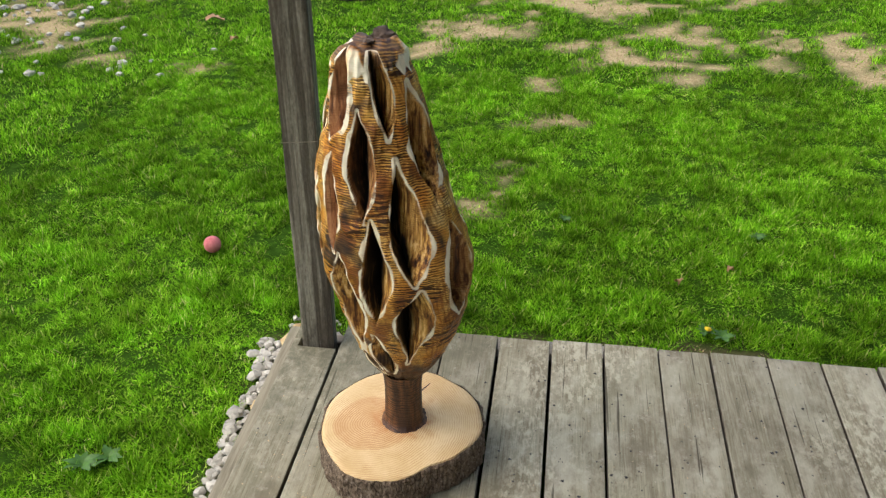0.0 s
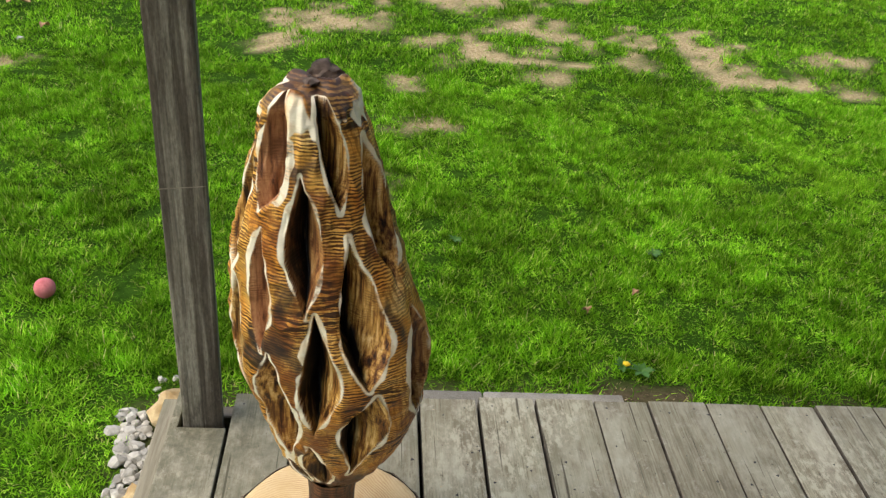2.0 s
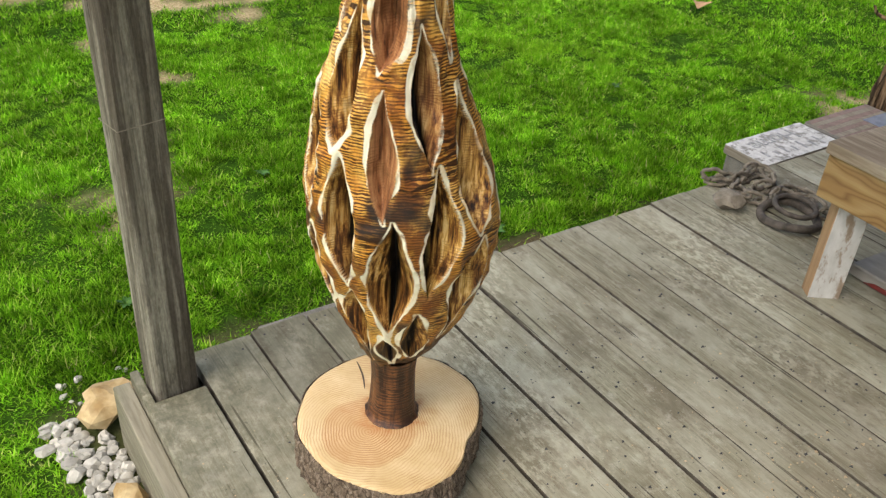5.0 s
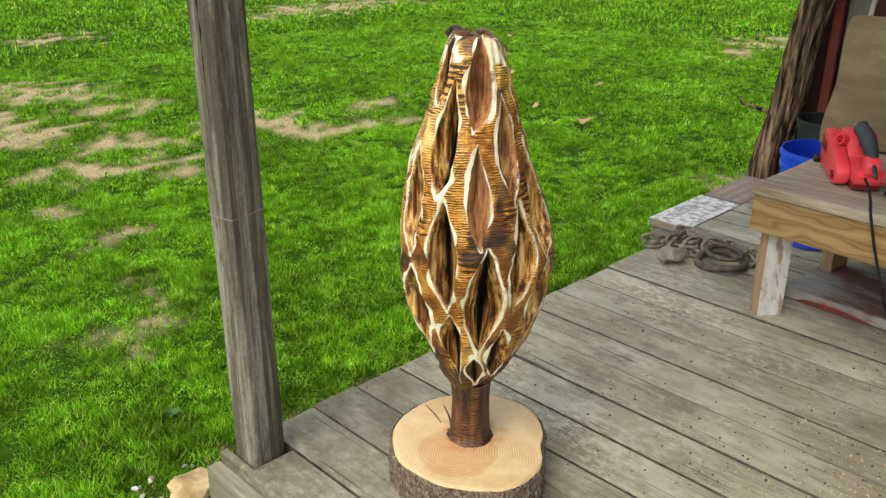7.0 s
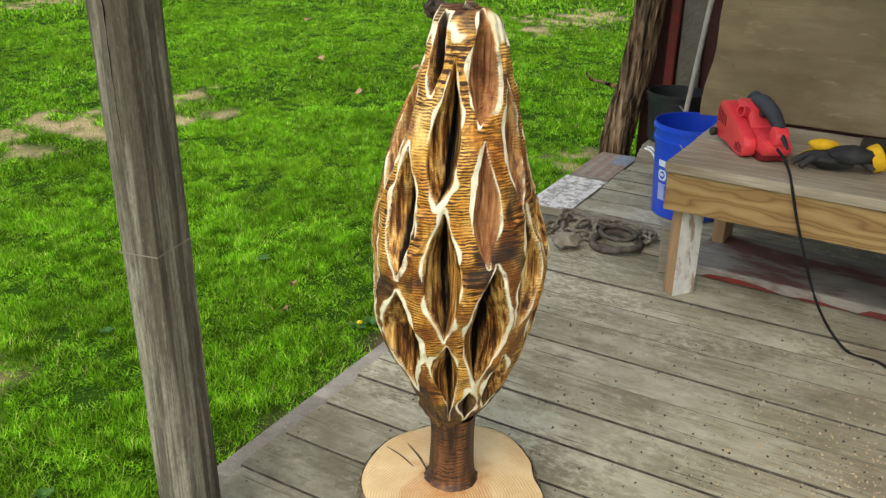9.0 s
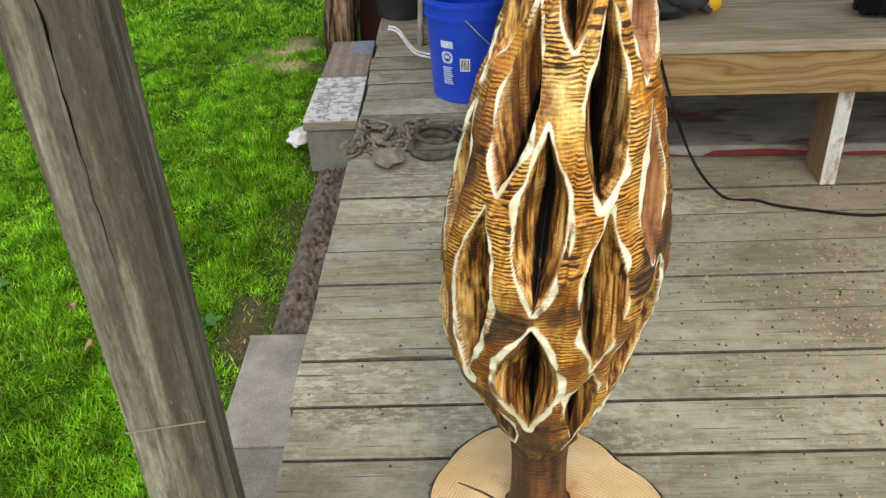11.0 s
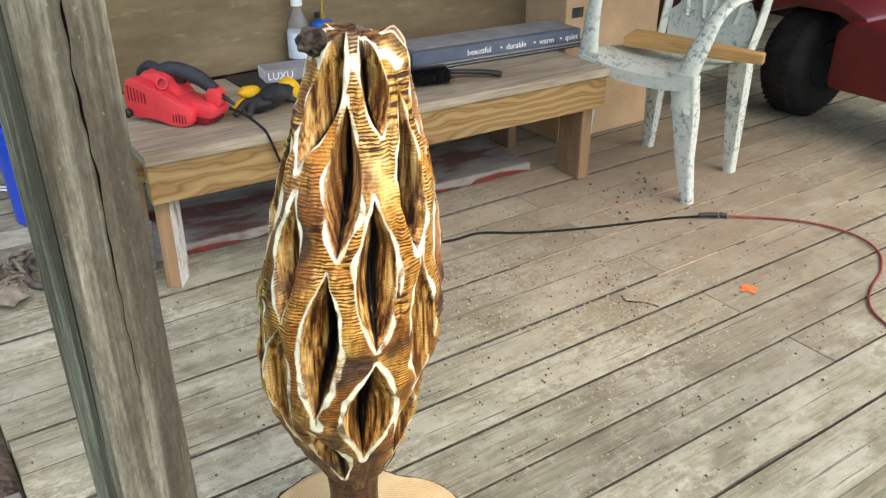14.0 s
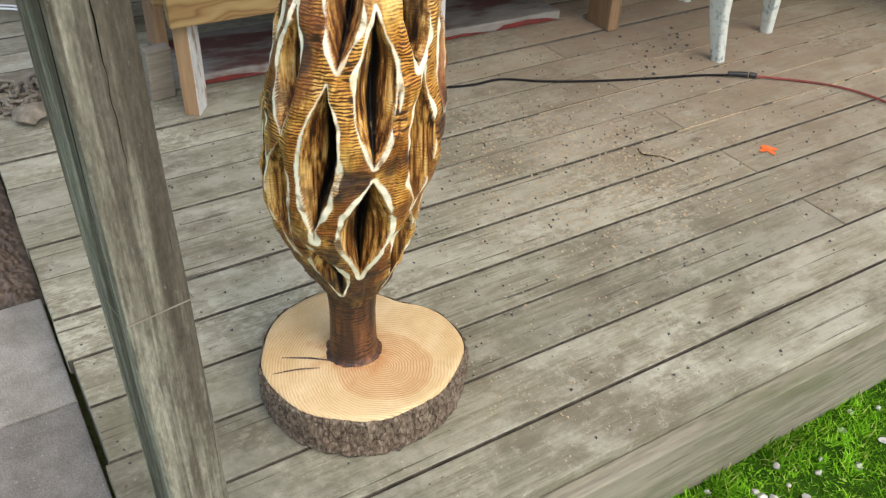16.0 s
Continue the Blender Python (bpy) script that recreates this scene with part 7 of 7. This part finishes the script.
def build_seam(x, y0, y1, seed):
    """Pale sawdust swept into the joint between two boards, with ragged ends and gaps."""
    rs = random.Random(seed)
    bm = bmesh.new()
    y = y0
    while y > y1:
        ln_ = rs.uniform(0.05, 0.3)
        box((x - 0.0045, y - ln_, -0.012), (x + 0.0045, y, -0.0012 - rs.uniform(0, 0.0025)), 0.001, 1, bm)
        y -= ln_ + (rs.uniform(0.004, 0.07) if rs.random() < 0.35 else 0.001)
    solo("sawdust_seam", bm, M_CHIP, "pale sawdust packed in a joint of the deck", "debris", kind="stuff")


M_CHIP = mottled("fresh_sawdust", (0.38, 0.28, 0.16), (0.52, 0.41, 0.27), 60, 0.8)
build_crumbs("sawdust", 2600, 0.85, -1.35, 0.22, 0.25, 0.001, 0.005, M_CHIP, "scattered pale sawdust and chips on the deck", 3)
build_crumbs("sawdust", 350, 0.2, -0.75, 0.12, 0.2, 0.0008, 0.003, M_CHIP, "pale chips near the log slice", 4)
build_crumbs("sawdust", 500, 0.75, -0.75, 0.35, 0.3, 0.0006, 0.0022, M_CHIP, "fine pale sawdust round the log slice", 9)
for k, (gx, ya, yb) in enumerate(((0.861, -1.75, -2.9), (1.007, -1.55, -3.2), (1.143, -1.45, -3.3), (1.291, -1.7, -3.2))):
    build_seam(gx, ya, yb, 70 + k)
build_crumbs("crumbs", 1700, 0.95, -1.2, 0.5, 0.6, 0.001, 0.0048, M_INK, "dark crumbs of dirt on the deck", 5)
build_crumbs("crumbs", 60, 1.3, -2.1, 0.12, 0.2, 0.003, 0.009, M_INK, "dark clods of dirt near the chair", 6)
om = bmesh.new()
bmesh.ops.create_circle(om, cap_ends=True, segments=24, radius=0.022)
for v in om.verts:
    a = math.atan2(v.co.y, v.co.x)
    v.co *= 0.75 + 0.55 * math.cos(2 * a + 0.5) ** 2 + 0.25 * math.sin(5 * a)
solo("paint_mark", om, M_ORANGE, "small orange spray-paint mark on the deck", "paint mark", Matrix.Translation((0.652, -1.9, 0.0025)))
cs = tube(smooth_path([(0.83, -1.565, 0.004), (0.8, -1.555, 0.004), (0.77, -1.585, 0.004), (0.745, -1.6, 0.004), (0.725, -1.605, 0.004)], 6), 0.002, 6)
solo("twig", cs, M_SLABBARK, "thin curved dry twig on the deck", "twig", smooth=60)


# broad-leaved weeds in the lawn
M_WEED = mottled("weed_leaf", (0.03, 0.1, 0.01), (0.06, 0.16, 0.016), 40, 0.55, 0, 0.35, 0.2, 200)
M_PETAL = mottled("yellow_petals", (0.6, 0.42, 0.01), (0.75, 0.55, 0.02), 60, 0.6)


def build_weed(x, y, size, seed, flower=False):
    rs = random.Random(seed)
    z = float(ground_height(np.array([x]), np.array([y]))[0])
    w = thing("weed", (x, y, z), "low green broad-leaved weed with a yellow flower" if flower else "low green broad-leaved weed in the lawn", "weed", group="weeds in the lawn")
    for k in range(rs.randint(7, 10)):
        a = 2 * math.pi * k / 8 + rs.uniform(-0.3, 0.3)
        L = size * rs.uniform(0.7, 1.15)
        bm = bmesh.new()
        rows = []
        for i in range(7):
            f = i / 6
            half = 0.22 * L * (math.sin(math.pi * min(0.96, 0.06 + f)) ** 0.8) * (1 + 0.18 * (i % 2))
            c = Vector((math.cos(a), math.sin(a), 0)) * (L * f) + Vector((0, 0, 0.012 + L * 0.75 * f * (1 - 0.6 * f)))
            n = Vector((-math.sin(a), math.cos(a), 0.25))
            rows.append((bm.verts.new(c - n * half), bm.verts.new(c - Vector((0, 0, 0.08 * half))), bm.verts.new(c + n * half)))
        for p, q in zip(rows, rows[1:]):
            bm.faces.new((p[0], p[1], q[1], q[0]))
            bm.faces.new((p[1], p[2], q[2], q[1]))
        part("leaf", bm, M_WEED, w, smooth=60)
    if flower:
        part("flower", blob(0.011, seed, 2, 0.5, (1, 1, 0.45), 3.0, None, Matrix.Translation((0.01, 0.0, size * 0.8))), M_PETAL, w, "small yellow flower", smooth=30)


for k, (x, y, sz, fl_) in enumerate(((-0.456, -0.46, 0.06, False), (-0.4, -0.43, 0.05, False), (1.197, 0.345, 0.045, True), (1.25, 0.33, 0.05, False), (1.46, 0.985, 0.045, False), (0.75, 1.01, 0.035, False), (2.49, 1.09, 0.04, False), (0.13, 0.48, 0.04, False))):
    build_weed(x, y, sz * 0.75, 40 + k, fl_)
